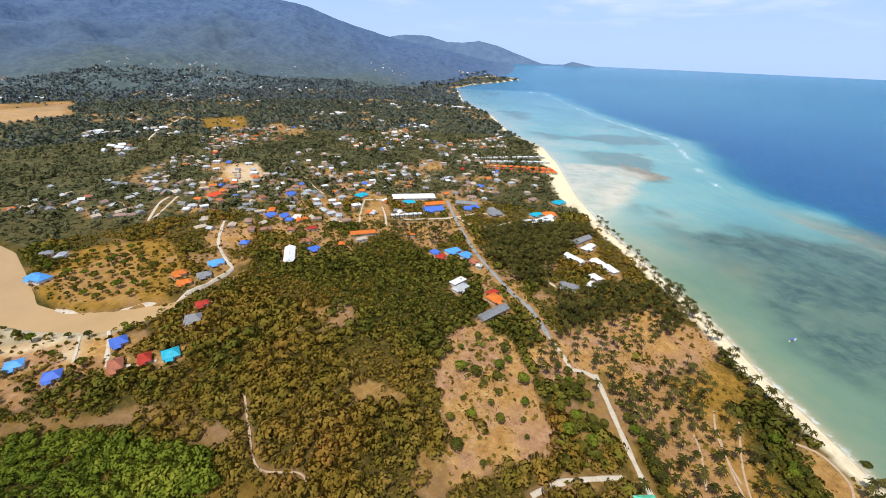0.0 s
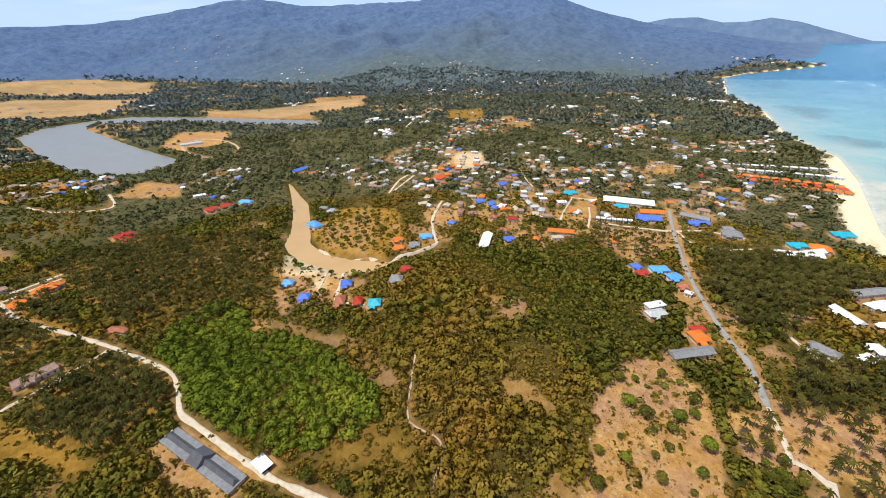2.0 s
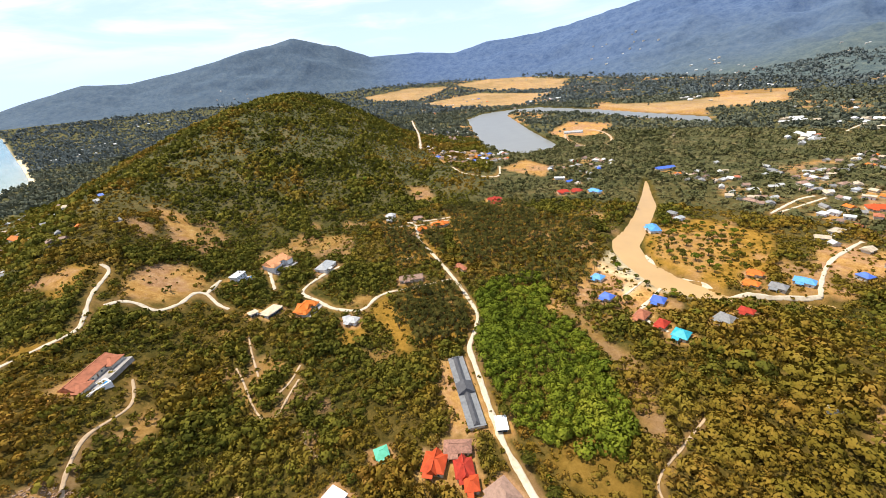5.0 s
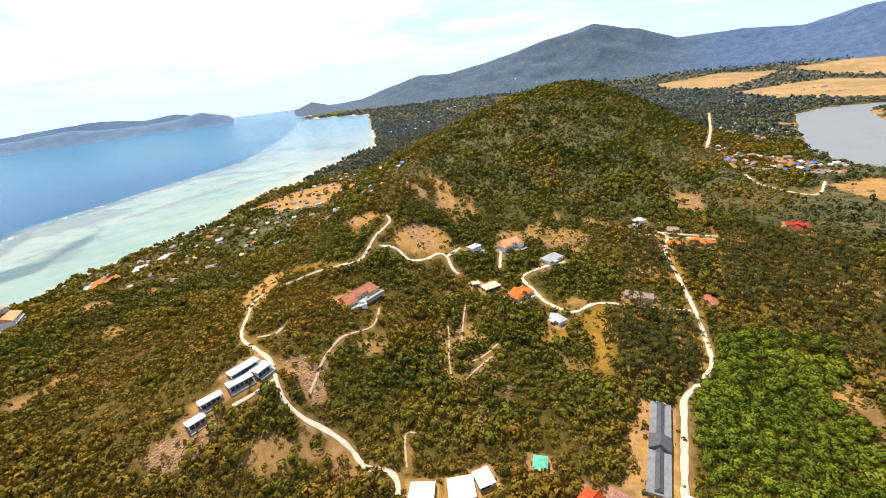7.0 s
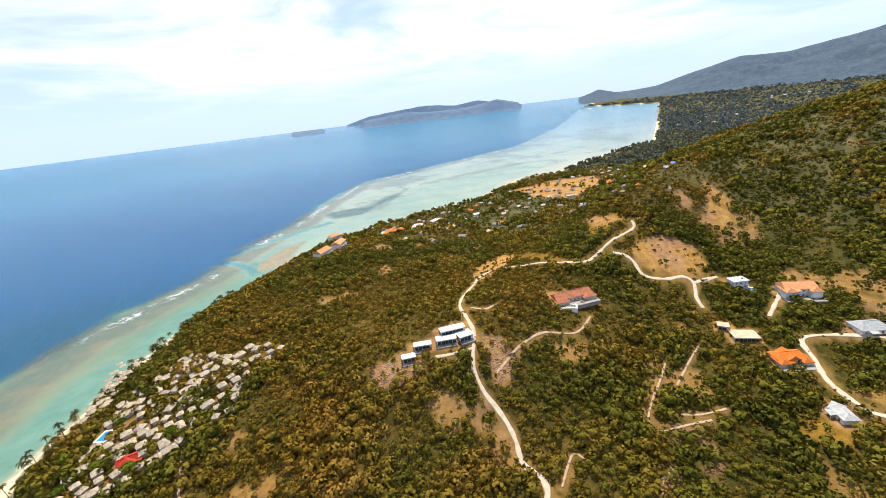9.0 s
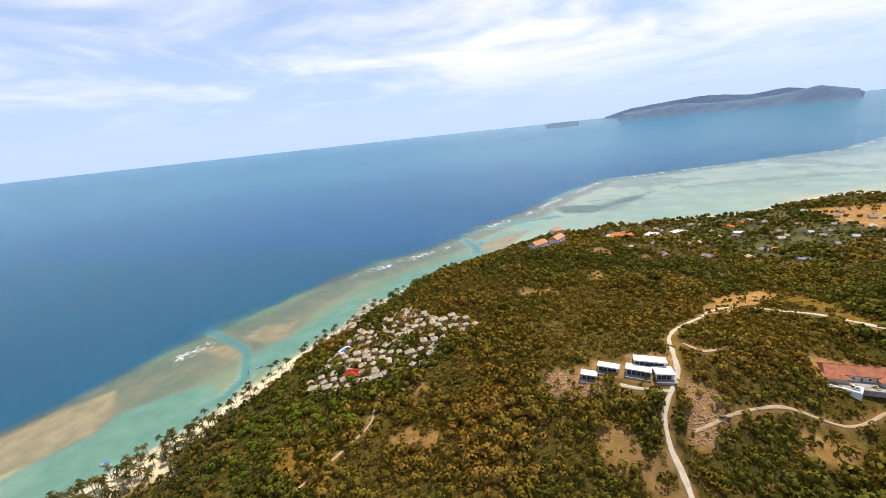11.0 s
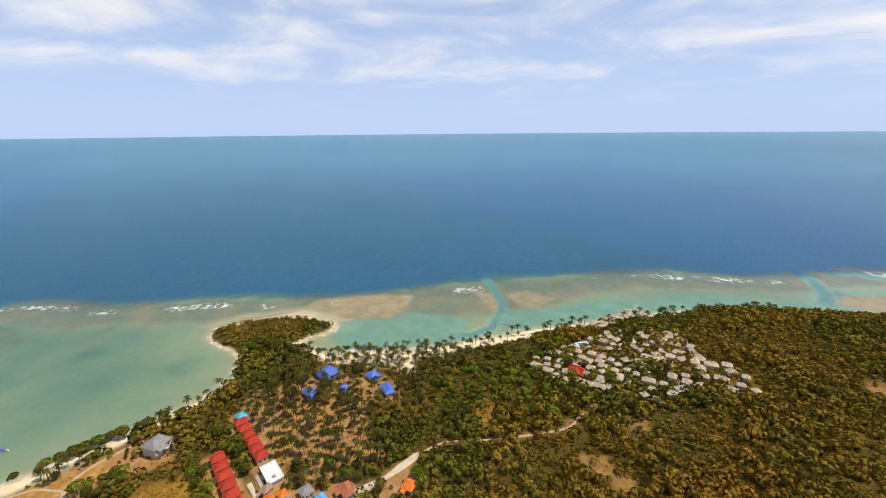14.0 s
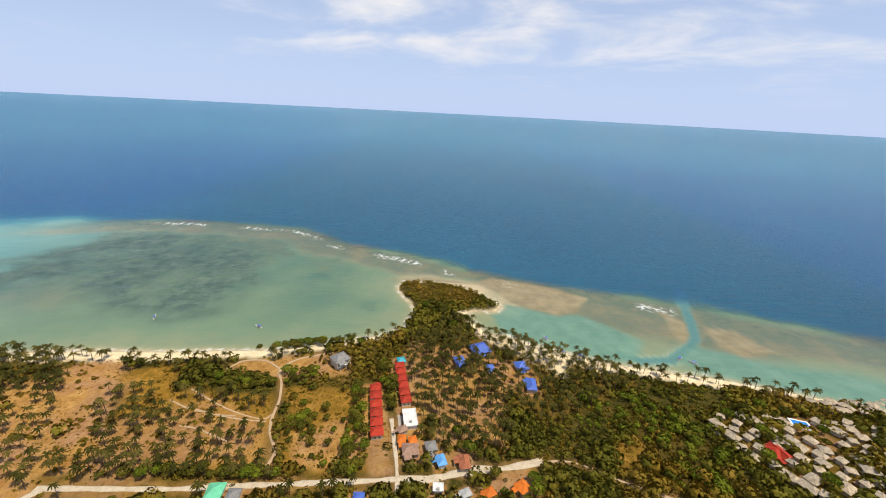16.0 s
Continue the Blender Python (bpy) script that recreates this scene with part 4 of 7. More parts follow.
RESORT = [(146, -168), (142, -215), (132, -250), (88, -272), (58, -232), (52, -195), (60, -176), (92, -166), (114, -158), (134, -154)]
COAST_VILLAGE = [(-102, -538), (-231, -588), (-438, -658), (-764, -667), (-424, -233), (-294, -237), (-283, -423), (-110, -385)]
RESORT_INLAND = [(65, -241), (34, -246), (22, -222), (50, -208)]
RESORT_SHORE = [(158, -238), (163, -285), (172, -335), (150, -340), (144, -290), (146, -246)]


def lush(x, y):
    """Where the wood is evergreen rather than dry-season brown."""
    w = smooth(fbm(x, y, 120, 3, 51), 0.62, 0.74) * 0.30
    w = np.maximum(w, 0.56 * smooth(signed(GREEN_WOOD, x, y) + 40 * (fbm(x, y, 30, 3, 57) - 0.5), -6, 9))
    for poly in LUSH:
        w = np.maximum(w, smooth(signed(poly, x, y), -4, 8) * (1 if abs(poly[0][0]) < 240 and poly[0][1] < 90 and poly[0][0] < 0 else smooth(fbm(x, y, 45, 3, 57), 0.36, 0.56) * 0.32))
    return w


def dryness(x, y):
    """1 where the slopes are brown in the dry season, 0 where they stay dark green."""
    w = 0.56 + 2.1 * (fbm(x, y, 62, 4, 43) - 0.5)
    for cx, cy, r, amount in ((-95, 208, 78, 0.75), (-62, 140, 55, 0.4), (-40, -300, 130, 0.35), (-20, 110, 60, 0.2), (-180, -60, 110, 0.08), (-420, -120, 200, -0.1), (-800, -200, 330, -0.35), (-60, 330, 95, -0.75), (265, 0, 40, -0.8), (326, -4, 34, 0.7), (-420, -60, 130, -0.2), (140, -130, 60, -0.4), (180, 40, 40, -0.4)):
        w = w + amount * np.exp(-((x - cx) ** 2 + (y - cy) ** 2) / (r * r))
    return np.clip(w, 0, 1)


def cover_at(x, y):
    """How far the ground is bare soil, dry grass, sand; and where trees may stand (0 to 1)."""
    x, y = np.asarray(x, float), np.asarray(y, float)
    shore = signed(LAND, x, y)
    jig = 7 * (fbm(x, y, 16, 3, 11) - 0.5)
    soil, grass, trees, loose = np.zeros(x.shape), np.zeros(x.shape), np.ones(x.shape), np.zeros(x.shape)
    for kind, amount, poly in ZONES:
        px_, py_ = [p[0] for p in poly], [p[1] for p in poly]
        near = (x > min(px_) - 20) & (x < max(px_) + 20) & (y > min(py_) - 20) & (y < max(py_) + 20)
        if not near.any():
            continue
        scale = 1.0 + 0.002 * max(abs(px_[0]), abs(py_[0]))
        w = np.zeros(x.shape)
        w[near] = smooth(signed(poly, x[near], y[near]) + jig[near], -2.5 * scale, 2.5 * scale)
        if kind == "soil":
            soil = np.maximum(soil, w * amount * (0.62 + 0.3 * smooth(fbm(x, y, 120, 4, 17), 0.42, 0.58) if px_[0] < -1300 else 1))
        elif kind == "pale":
            loose = np.maximum(loose, w * amount * (0.55 + 0.45 * smooth(fbm(x, y, 18, 3, 15), 0.3, 0.55)))
        elif kind == "grass":
            grass = np.maximum(grass, w * amount)
        trees = trees * (1 - w * (0.98 if px_[0] < -1300 else 0.5 + 0.46 * amount))
    gap = smooth(fbm(x, y, 40, 4, 20) + 0.03 * ((x < -50) & (y > -120)), 0.72, 0.78) * (polar(x, y)[0] < 460)
    soil = np.maximum(soil, gap * 0.6 * (1 - lush(x, y)))
    trees = trees * (1 - 0.8 * gap * (1 - lush(x, y)))
    r, a = polar(x, y)
    town = smooth(fbm(x, y, 150, 3, 83), 0.52, 0.58) * smooth(fbm(x, y, 34, 3, 85), 0.50, 0.60) * (r > 320) * ((a < 86) | (a > 351)) * 0.85
    soil = np.maximum(soil, town)
    trees = trees * (1 - 0.7 * town)
    wide = 3 + 13 * fbm(x, y, 55, 3, 13) + 8 * smooth(y, -230, -190) * (1 - smooth(y, -60, -40)) + 6 * smooth(y, 150, 230) * (1 - smooth(y, 480, 560))
    wide = np.where((x > 250) & (y < 60) & (y > -15), 0.4, np.where((x > 284) & (y < 60), 1.6, wide))
    beach = (1 - smooth(shore + jig * 0.4, wide - 2, wide + 2)) * smooth(shore, -14, -4)
    beach = beach * np.where((x > 256) & (y < 60) & (y > -15) & ((x < 298) | (x > 310)), 0.3, 1)
    sandy = np.maximum(beach, (1 - smooth(np.abs(y - 700), 150, 260)) * (1 - smooth(shore + jig, 24, 38)) * smooth(shore, -14, -4))
    sandy = np.maximum(sandy, loose)
    for sort, width, line in ROADS:
        px_, py_ = [p[0] for p in line], [p[1] for p in line]
        near = (x > min(px_) - 15) & (x < max(px_) + 15) & (y > min(py_) - 15) & (y < max(py_) + 15)
        if near.any():
            verge = edge_distance(list(line), x[near], y[near], False) + jig[near] * 0.8
            soil[near] = np.maximum(soil[near], (0.85 if sort == "road" else 0.4) * (1 - smooth(verge, width / 2 + (3 if sort == "road" else 0.2), width / 2 + (8 if sort == "road" else 2.2))))
            trees[near] *= smooth(edge_distance(list(line), x[near], y[near], False) - (0 if sort == "track" else 2.6) * ((x[near] < -115) & (y[near] < -30)), width / 2 + (0.4 if sort == "track" or width < 5 else 1.0), width / 2 + (2.4 if sort == "track" or width < 5 else 3.4))
    for hx, hy, ht, hl, hw, _ in HOUSES_ALL:
        near = (np.abs(x - hx) < 40) & (np.abs(y - hy) < 40)
        if near.any():
            a = radians(ht)
            u, v = (x[near] - hx) * math.cos(a) + (y[near] - hy) * math.sin(a), -(x[near] - hx) * math.sin(a) + (y[near] - hy) * math.cos(a)
            trees[near] *= 1 - ((np.abs(u) < hl / 2 + 3.2) & (np.abs(v) < hw / 2 + 3.8))
            yard = np.maximum(np.abs(u) - hl / 2, np.abs(v) - hw / 2) + jig[near] * 0.5
            soil[near] = np.maximum(soil[near], 0.85 * (1 - smooth(yard, 1.5, 4.5)))
    for area, poly in PALM_GROVES:
        grove = smooth(signed(poly, x, y) + jig, -3, 3)
        inland = poly[0][0] < -150 and area < 50
        trees = trees * (1 - (0.85 if inland else 0.6) * grove)
        grass = np.maximum(grass, grove * (0.75 if inland else 0.3))
    trees = trees * (1 - 0.45 * smooth(signed(COAST_VILLAGE, x, y) + jig, -10, 10))
    for poly in (RESORT, RESORT_SHORE, RESORT_INLAND):
        trees = trees * (1 - 0.52 * smooth(signed(poly, x, y) + jig, -4, 3))
        grass = np.maximum(grass, 0.35 * smooth(signed(poly, x, y) + jig, -4, 3))
    wet = np.maximum(signed(LAKE, x, y), signed(CANAL, x, y))
    trees = trees * (1 - sandy) * smooth(shore, wide - 2, wide + 5) * (1 - smooth(wet, -7, -3))
    return soil, grass, sandy, trees, shore


# ---- ground, mountains and sea ----
def build_ground():
    x, y, faces = polar_grid(30, 4950, 1.020, 820, True)
    soil, grass, sandy, trees, shore = cover_at(x, y)
    z = ground_height(x, y, shore)
    me = mesh_from("ground", np.stack([x, y, z], -1), faces[(shore[faces] > -40).any(1)], [GROUND], flat=False)
    r, a = polar(x, y)
    for name, v in (("soil", soil), ("grass", grass), ("sand", sandy), ("dry", smooth(dryness(x, y), 0.35, 0.85)), ("woods", smooth(r, 300, 700) * (trees > 0.2))):
        point_attribute(me, name, v)
    tagged(new("ground", me), "dry tropical coastal plain and wooded hills with bare soil patches", "ground", kind="structure")


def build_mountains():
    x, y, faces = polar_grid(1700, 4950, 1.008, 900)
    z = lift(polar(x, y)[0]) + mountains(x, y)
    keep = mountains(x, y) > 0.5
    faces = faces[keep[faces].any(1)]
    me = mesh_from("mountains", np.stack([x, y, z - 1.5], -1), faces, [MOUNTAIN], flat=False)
    # Painted haze strengthens with distance, less over the western slopes.
    point_attribute(me, "blue_haze", smooth(polar(x, y)[0] + 600 * (fbm(x, y, 500, 3, 9) - 0.5), 2300, 3800) * (1 - 0.55 * smooth(polar(x, y)[1], 84, 96) * (polar(x, y)[1] < 141)))
    _, a = polar(x, y)
    # Islands, and more weakly the headland, get the pale haze colour.
    point_attribute(me, "pale_haze", smooth(a, 141, 145) * (1 - smooth(a, 200, 210)) + smooth(a, 336, 340) * (1 - smooth(a, 350, 356)) * 0.7)
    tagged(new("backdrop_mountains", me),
           "distant forested mountain range, painted bluish with haze", "mountain", kind="structure")


FAR_RIDGE = [(338, -3), (339, -0.8), (341.4, -0.5), (344.5, 0.0), (345.5, -0.4), (348.2, -0.35), (351.2, 0.6), (354.2, 1.55), (356.4, 1.95), (358.5, 1.65), (360.5, 1.7), (362.9, 2.3), (366, 2.3), (369, 1.8), (374, 0.6), (378, -3)]
FAR_ISLES = [(147, -3), (150, 0.1), (153, 0.75), (156, 0.45), (160, 0.9), (164, 0.7), (168, 0.35), (171, -0.35), (173, -3)]


def build_far_ridge(name, line, words):
    """A ridge beyond the others, from its skyline, with a few spurs."""
    a = np.linspace(line[0][0], line[-1][0], 240)
    top = np.interp(a, [p[0] for p in line], [p[1] for p in line]) + 0.10 * (fbm(a * 10, a * 0, 9, 4, 6) - 0.5)
    rows = []
    for k, r in enumerate((4560.0, 4620.0, 4680.0, 4740.0, 4800.0)):
        s = (k / 4) ** 0.8
        spur = 1 + 0.25 * (fbm(a * 14, a * 0 + k, 12, 3, 8) - 0.5) * (1 - s)
        foot = EYE_Z - r * math.tan(radians(1.6))
        z = foot + (EYE_Z + r * np.tan(np.radians(top)) - foot) * s * spur
        rows.append(np.stack([HUB[0] - r * np.sin(np.radians(a)), HUB[1] + r * np.cos(np.radians(a)), z], -1))
    i, j = np.meshgrid(np.arange(4), np.arange(239), indexing="ij")
    faces = np.stack([i * 240 + j, i * 240 + j + 1, (i + 1) * 240 + j + 1, (i + 1) * 240 + j], -1).reshape(-1, 4)
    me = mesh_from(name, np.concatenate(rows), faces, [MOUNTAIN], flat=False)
    # The whole ridge is coloured as if seen through haze.
    point_attribute(me, "blue_haze", np.ones(1200))
    point_attribute(me, "pale_haze", np.full(1200, 0.75))
    tagged(new(name, me), words, "mountain", kind="structure")


def build_sea():
    x, y, faces = polar_grid(150, 4950, 1.0155, 860)
    shore = -signed(LAND, x, y)
    edge = signed(REEF, x, y)
    r, _ = polar(x, y)
    out = np.maximum(-edge, 0)
    wob = fbm(x, y, 60, 4, 21) - 0.5
    depth = 0.10 * smooth(shore, -1, 11) + 0.04 * smooth(shore, 10, 60) + 0.05 * smooth(shore, 50, 170)
    north = smooth(y, 380, 620)
    depth = depth + 0.13 * (fbm(x, y, 110, 5, 23) - 0.42) * smooth(shore, 10, 70)
    south = smooth(y, -330, -220) * (1 - smooth(y, 10, 60))
    flats = smooth(edge + 30 * wob, -8, 18) * (1 - smooth(edge + 30 * wob, 22 + 26 * south, 46 + 40 * south))
    depth = depth * (1 - 0.75 * flats * (1 - north)) + 0.85 * smooth(out + 50 * wob, 6, 44 + 114 * north)
    depth = np.where((y < -560) & (edge > 0), depth * (1 - 0.55 * smooth(-y, 560, 800)), depth)
    for line, wide in CHANNELS:
        depth = np.maximum(depth, (0.24 if wide == 5 else 0.29) * (1 - smooth(edge_distance(line, x, y, False) + 5 * wob, wide * 0.4, wide * 1.8)))
    rim = smooth(edge + 30 * wob, -34, -12) * (1 - smooth(edge + 30 * wob, 22 + 26 * south, 46 + 40 * south))
    reef = rim * smooth(shore, 10, 30) * 0.9 * (1 - north)
    patch = smooth(fbm(x, y, 120, 6, 27), 0.50, 0.60) * smooth(shore, 40, 100) * smooth(edge, 5, 45) * 0.6
    reef = np.clip(np.maximum(reef, patch), 0, 1)
    weed = smooth(signed(WEED, x, y) + 60 * wob, -14, 22) * (0.45 + 0.55 * smooth(fbm(x, y, 45, 6, 33), 0.32, 0.50))
    weed = np.maximum(weed, smooth(signed(WEED_SOUTH, x, y) + 30 * wob, -8, 12))
    bars = np.zeros(x.shape)
    for poly in SAND_BARS:
        bars = np.maximum(bars, smooth(signed(poly, x, y) + 9 * wob, -3, 3))
    reef = reef * (1 - weed)
    for line, wide in CHANNELS:
        bars = bars * smooth(edge_distance(line, x, y, False), wide * 0.5, wide * 1.1)
        reef = reef * smooth(edge_distance(line, x, y, False), wide * 0.6, wide * 1.4)
    lane = np.zeros(x.shape)
    for line, wide in CHANNELS:
        lane = np.maximum(lane, (1 - smooth(edge_distance(line, x, y, False), wide * 0.8, wide * 2.2)) * (0.45 if wide == 5 else 1))
    pale = smooth(signed(SAND_FLAT, x, y) + 30 * wob, -14, 14) * (0.72 + 0.28 * smooth(fbm(x, y, 50, 4, 35), 0.35, 0.6))
    surf = (1 - smooth(np.abs(edge + 4 + 16 * wob), 2, 8)) * smooth(fbm(x, y, 45, 3, 31), 0.46, 0.57)
    surf = np.maximum(surf, (1 - smooth(np.abs(shore - 2), 0.5, 2.5)) * 0.5)
    z = lift(r) + 0.0
    me = mesh_from("sea", np.stack([x, y, z], -1), faces[(shore[faces] > -14).any(1)], [WATER], flat=False)
    lagoon = np.maximum(smooth(signed(LAGOON, x, y) + 9 * wob, -3, 5), smooth(signed(LAGOON_SOUTH, x, y) + 12 * wob, -5, 6))
    lagoon = np.maximum(lagoon, (1 - smooth(shore + 30 * wob, 24, 48)) * smooth(-y, 170, 230) * (1 - smooth(-y, 480, 560)))
    layers = {
        "depth": np.clip(depth, 0, 1), "reef": reef, "weed": weed * smooth(shore, 20, 50), "bars": bars, "pale": pale,
        "lagoon": lagoon * 0.85 * smooth(shore, 0, 8),
        "milky": smooth(signed(MILKY, x, y) + 50 * wob, -8, 16) * 0.9 * smooth(shore, 0, 14),
        "clear": np.maximum(0.45 * lane, np.maximum(smooth(y, 310, 560), 0.6 * smooth(-y, 460, 600))),
        # strength of the painted distance haze, then the foam
        "sea_haze": smooth(r, 420, 3200) * 0.85, "surf": np.clip(surf, 0, 1),
    }
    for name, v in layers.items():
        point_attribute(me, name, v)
    tagged(new("water", me), "clear tropical sea, turquoise over shallow reef and deep blue beyond", "sea", kind="structure")


def flat_sheet(name, poly, z, mat):
    bm = bmesh.new()
    f = bm.faces.new([bm.verts.new((x, y, z)) for x, y in poly])
    if f.normal.z < 0:
        f.normal_flip()
    bm.normal_update()
    if f.normal.z < 0:
        f.normal_flip()
    me = bpy.data.meshes.new(name)
    bm.to_mesh(me); bm.free()
    me.materials.append(mat)
    return new(name, me)


build_ground()
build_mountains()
build_far_ridge("backdrop_headland", FAR_RIDGE, "far headland and peaks behind the bay, painted hazy blue")
build_far_ridge("backdrop_islands", FAR_ISLES, "islands on the horizon, painted pale blue with haze")
build_sea()
tagged(flat_sheet("lake_water", LAKE, 0.9, LAKE_WATER), "grey-green still lake water", "lake", kind="structure")
tagged(flat_sheet("canal_water", CANAL, 0.8, CANAL_WATER), "muddy brown canal basin water", "canal", kind="structure")


# ---- woods ----
def crown_shape(quads, seed, squash=0.75, leaf=0.30):
    """Leaf clumps about a unit crown: bent quads set on a lumpy shell, most of them facing outward."""
    g = np.random.default_rng(seed)
    lumps = g.normal(size=(6, 3)); lumps /= np.linalg.norm(lumps, axis=1)[:, None]
    lumps[:, 2] = np.abs(lumps[:, 2]) * 0.8
    verts = []
    for k in range(quads):
        d = g.normal(size=3); d /= np.linalg.norm(d)
        d[2] = abs(d[2]) * 0.95 - 0.18
        swell = 0.72 + 0.34 * max(0, (lumps @ d).max()) ** 2
        c = d * swell * g.uniform(0.72, 1.08) * (1, 1, squash)
        nrm = d + g.normal(size=3) * 0.30; nrm /= np.linalg.norm(nrm)
        u = np.cross(nrm, g.normal(size=3)); u /= np.linalg.norm(u)
        v = np.cross(nrm, u)
        s = leaf * g.uniform(0.75, 1.35)
        bend = nrm * s * 0.35
        verts += [c - u * s - bend, c - v * s * 0.8 + bend * 0.3, c + u * s - bend, c + v * s * 0.8 + bend * 0.3]
    return np.array(verts)


def scatter(shapes, at, size, turn):
    """One vertex array: the shapes set down at places (n, 3), scaled and turned."""
    q = len(shapes[0])
    pick = rng.integers(0, len(shapes), len(at))
    v = np.stack(shapes)[pick]
    c, s = np.cos(turn)[:, None], np.sin(turn)[:, None]
    x = v[:, :, 0] * c - v[:, :, 1] * s
    y = v[:, :, 0] * s + v[:, :, 1] * c
    v = np.stack([x, y, v[:, :, 2]], -1) * size[:, None, :] + at[:, None, :]
    faces = np.arange(len(at) * q).reshape(-1, 4)
    return v.reshape(-1, 3), faces


def tree_spots(r0, r1, area, seed):
    """Uneven spots in a ring of the plan, one for about each area of square metres of wooded ground."""
    g = np.random.default_rng(seed)
    n = int(math.pi * (r1 * r1 - r0 * r0) / area)
    r = np.sqrt(g.uniform(r0 * r0, r1 * r1, n))
    a = g.uniform(0, 2 * np.pi, n)
    x, y = HUB[0] - r * np.sin(a), HUB[1] + r * np.cos(a)
    soil, grass, sandy, trees, shore = cover_at(x, y)
    clump = np.maximum(smooth(fbm(x, y, 26 + 0.03 * r0, 3, 41), 0.22, 0.36), lush(x, y))
    far_sparse = np.where(r > 420, np.clip(density_far(x, y), 0, 1), 1)
    if r0 > 2400:
        trees = trees * (mountains(x, y) < 15)
    keep = g.uniform(size=n) < trees * (0.72 + 0.28 * clump) * far_sparse
    x, y = x[keep], y[keep]
    return np.stack([x, y, np.maximum(ground_height(x, y), lift(polar(x, y)[0]) + mountains(x, y) - 2)], -1)


def density_far(x, y):
    plain = 0.62 + 1.0 * smooth(fbm(x, y, 210, 3, 47), 0.35, 0.62)
    return np.maximum(plain, smooth(hills(x, y), 6, 25))


def star_shape(fronds, seed):
    """A small palm head: narrow drooping blades round a hub."""
    g = np.random.default_rng(seed)
    verts = []
    for k in range(fronds):
        a = 2 * math.pi * (k + g.uniform(-0.3, 0.3)) / fronds
        o, s = np.array((math.cos(a), math.sin(a), 0)), np.array((-math.sin(a), math.cos(a), 0))
        r, d = g.uniform(0.8, 1.15), g.uniform(-0.45, 0.25)
        mid = o * r * 0.55 + (0, 0, 0.2 + d * 0.3)
        verts += [np.array((0, 0, 0.1)), mid - s * 0.17, o * r + (0, 0, d), mid + s * 0.17]
    return np.array(verts)


def rounded(me, centre, per, keep=0.35):
    """Let the leaves of each crown take most of their shading from the crown's round form."""
    n = len(me.vertices)
    co = np.empty(n * 3, np.float32); me.vertices.foreach_get("co", co)
    nr = np.empty(n * 3, np.float32); me.vertices.foreach_get("normal", nr)
    d = co.reshape(-1, 3) - np.repeat(centre, per, 0)
    d /= np.linalg.norm(d, axis=1)[:, None] + 1e-6
    nr = nr.reshape(-1, 3)
    nr = np.where((nr * d).sum(1)[:, None] < 0, -nr, nr)
    d = d * (1 - keep) + nr * keep
    d /= np.linalg.norm(d, axis=1)[:, None] + 1e-6
    me.normals_split_custom_set_from_vertices(d)


def toned(me, tones, per):
    """One shade for all the leaves of a crown."""
    point_attribute(me, "tone", np.repeat(tones, per))


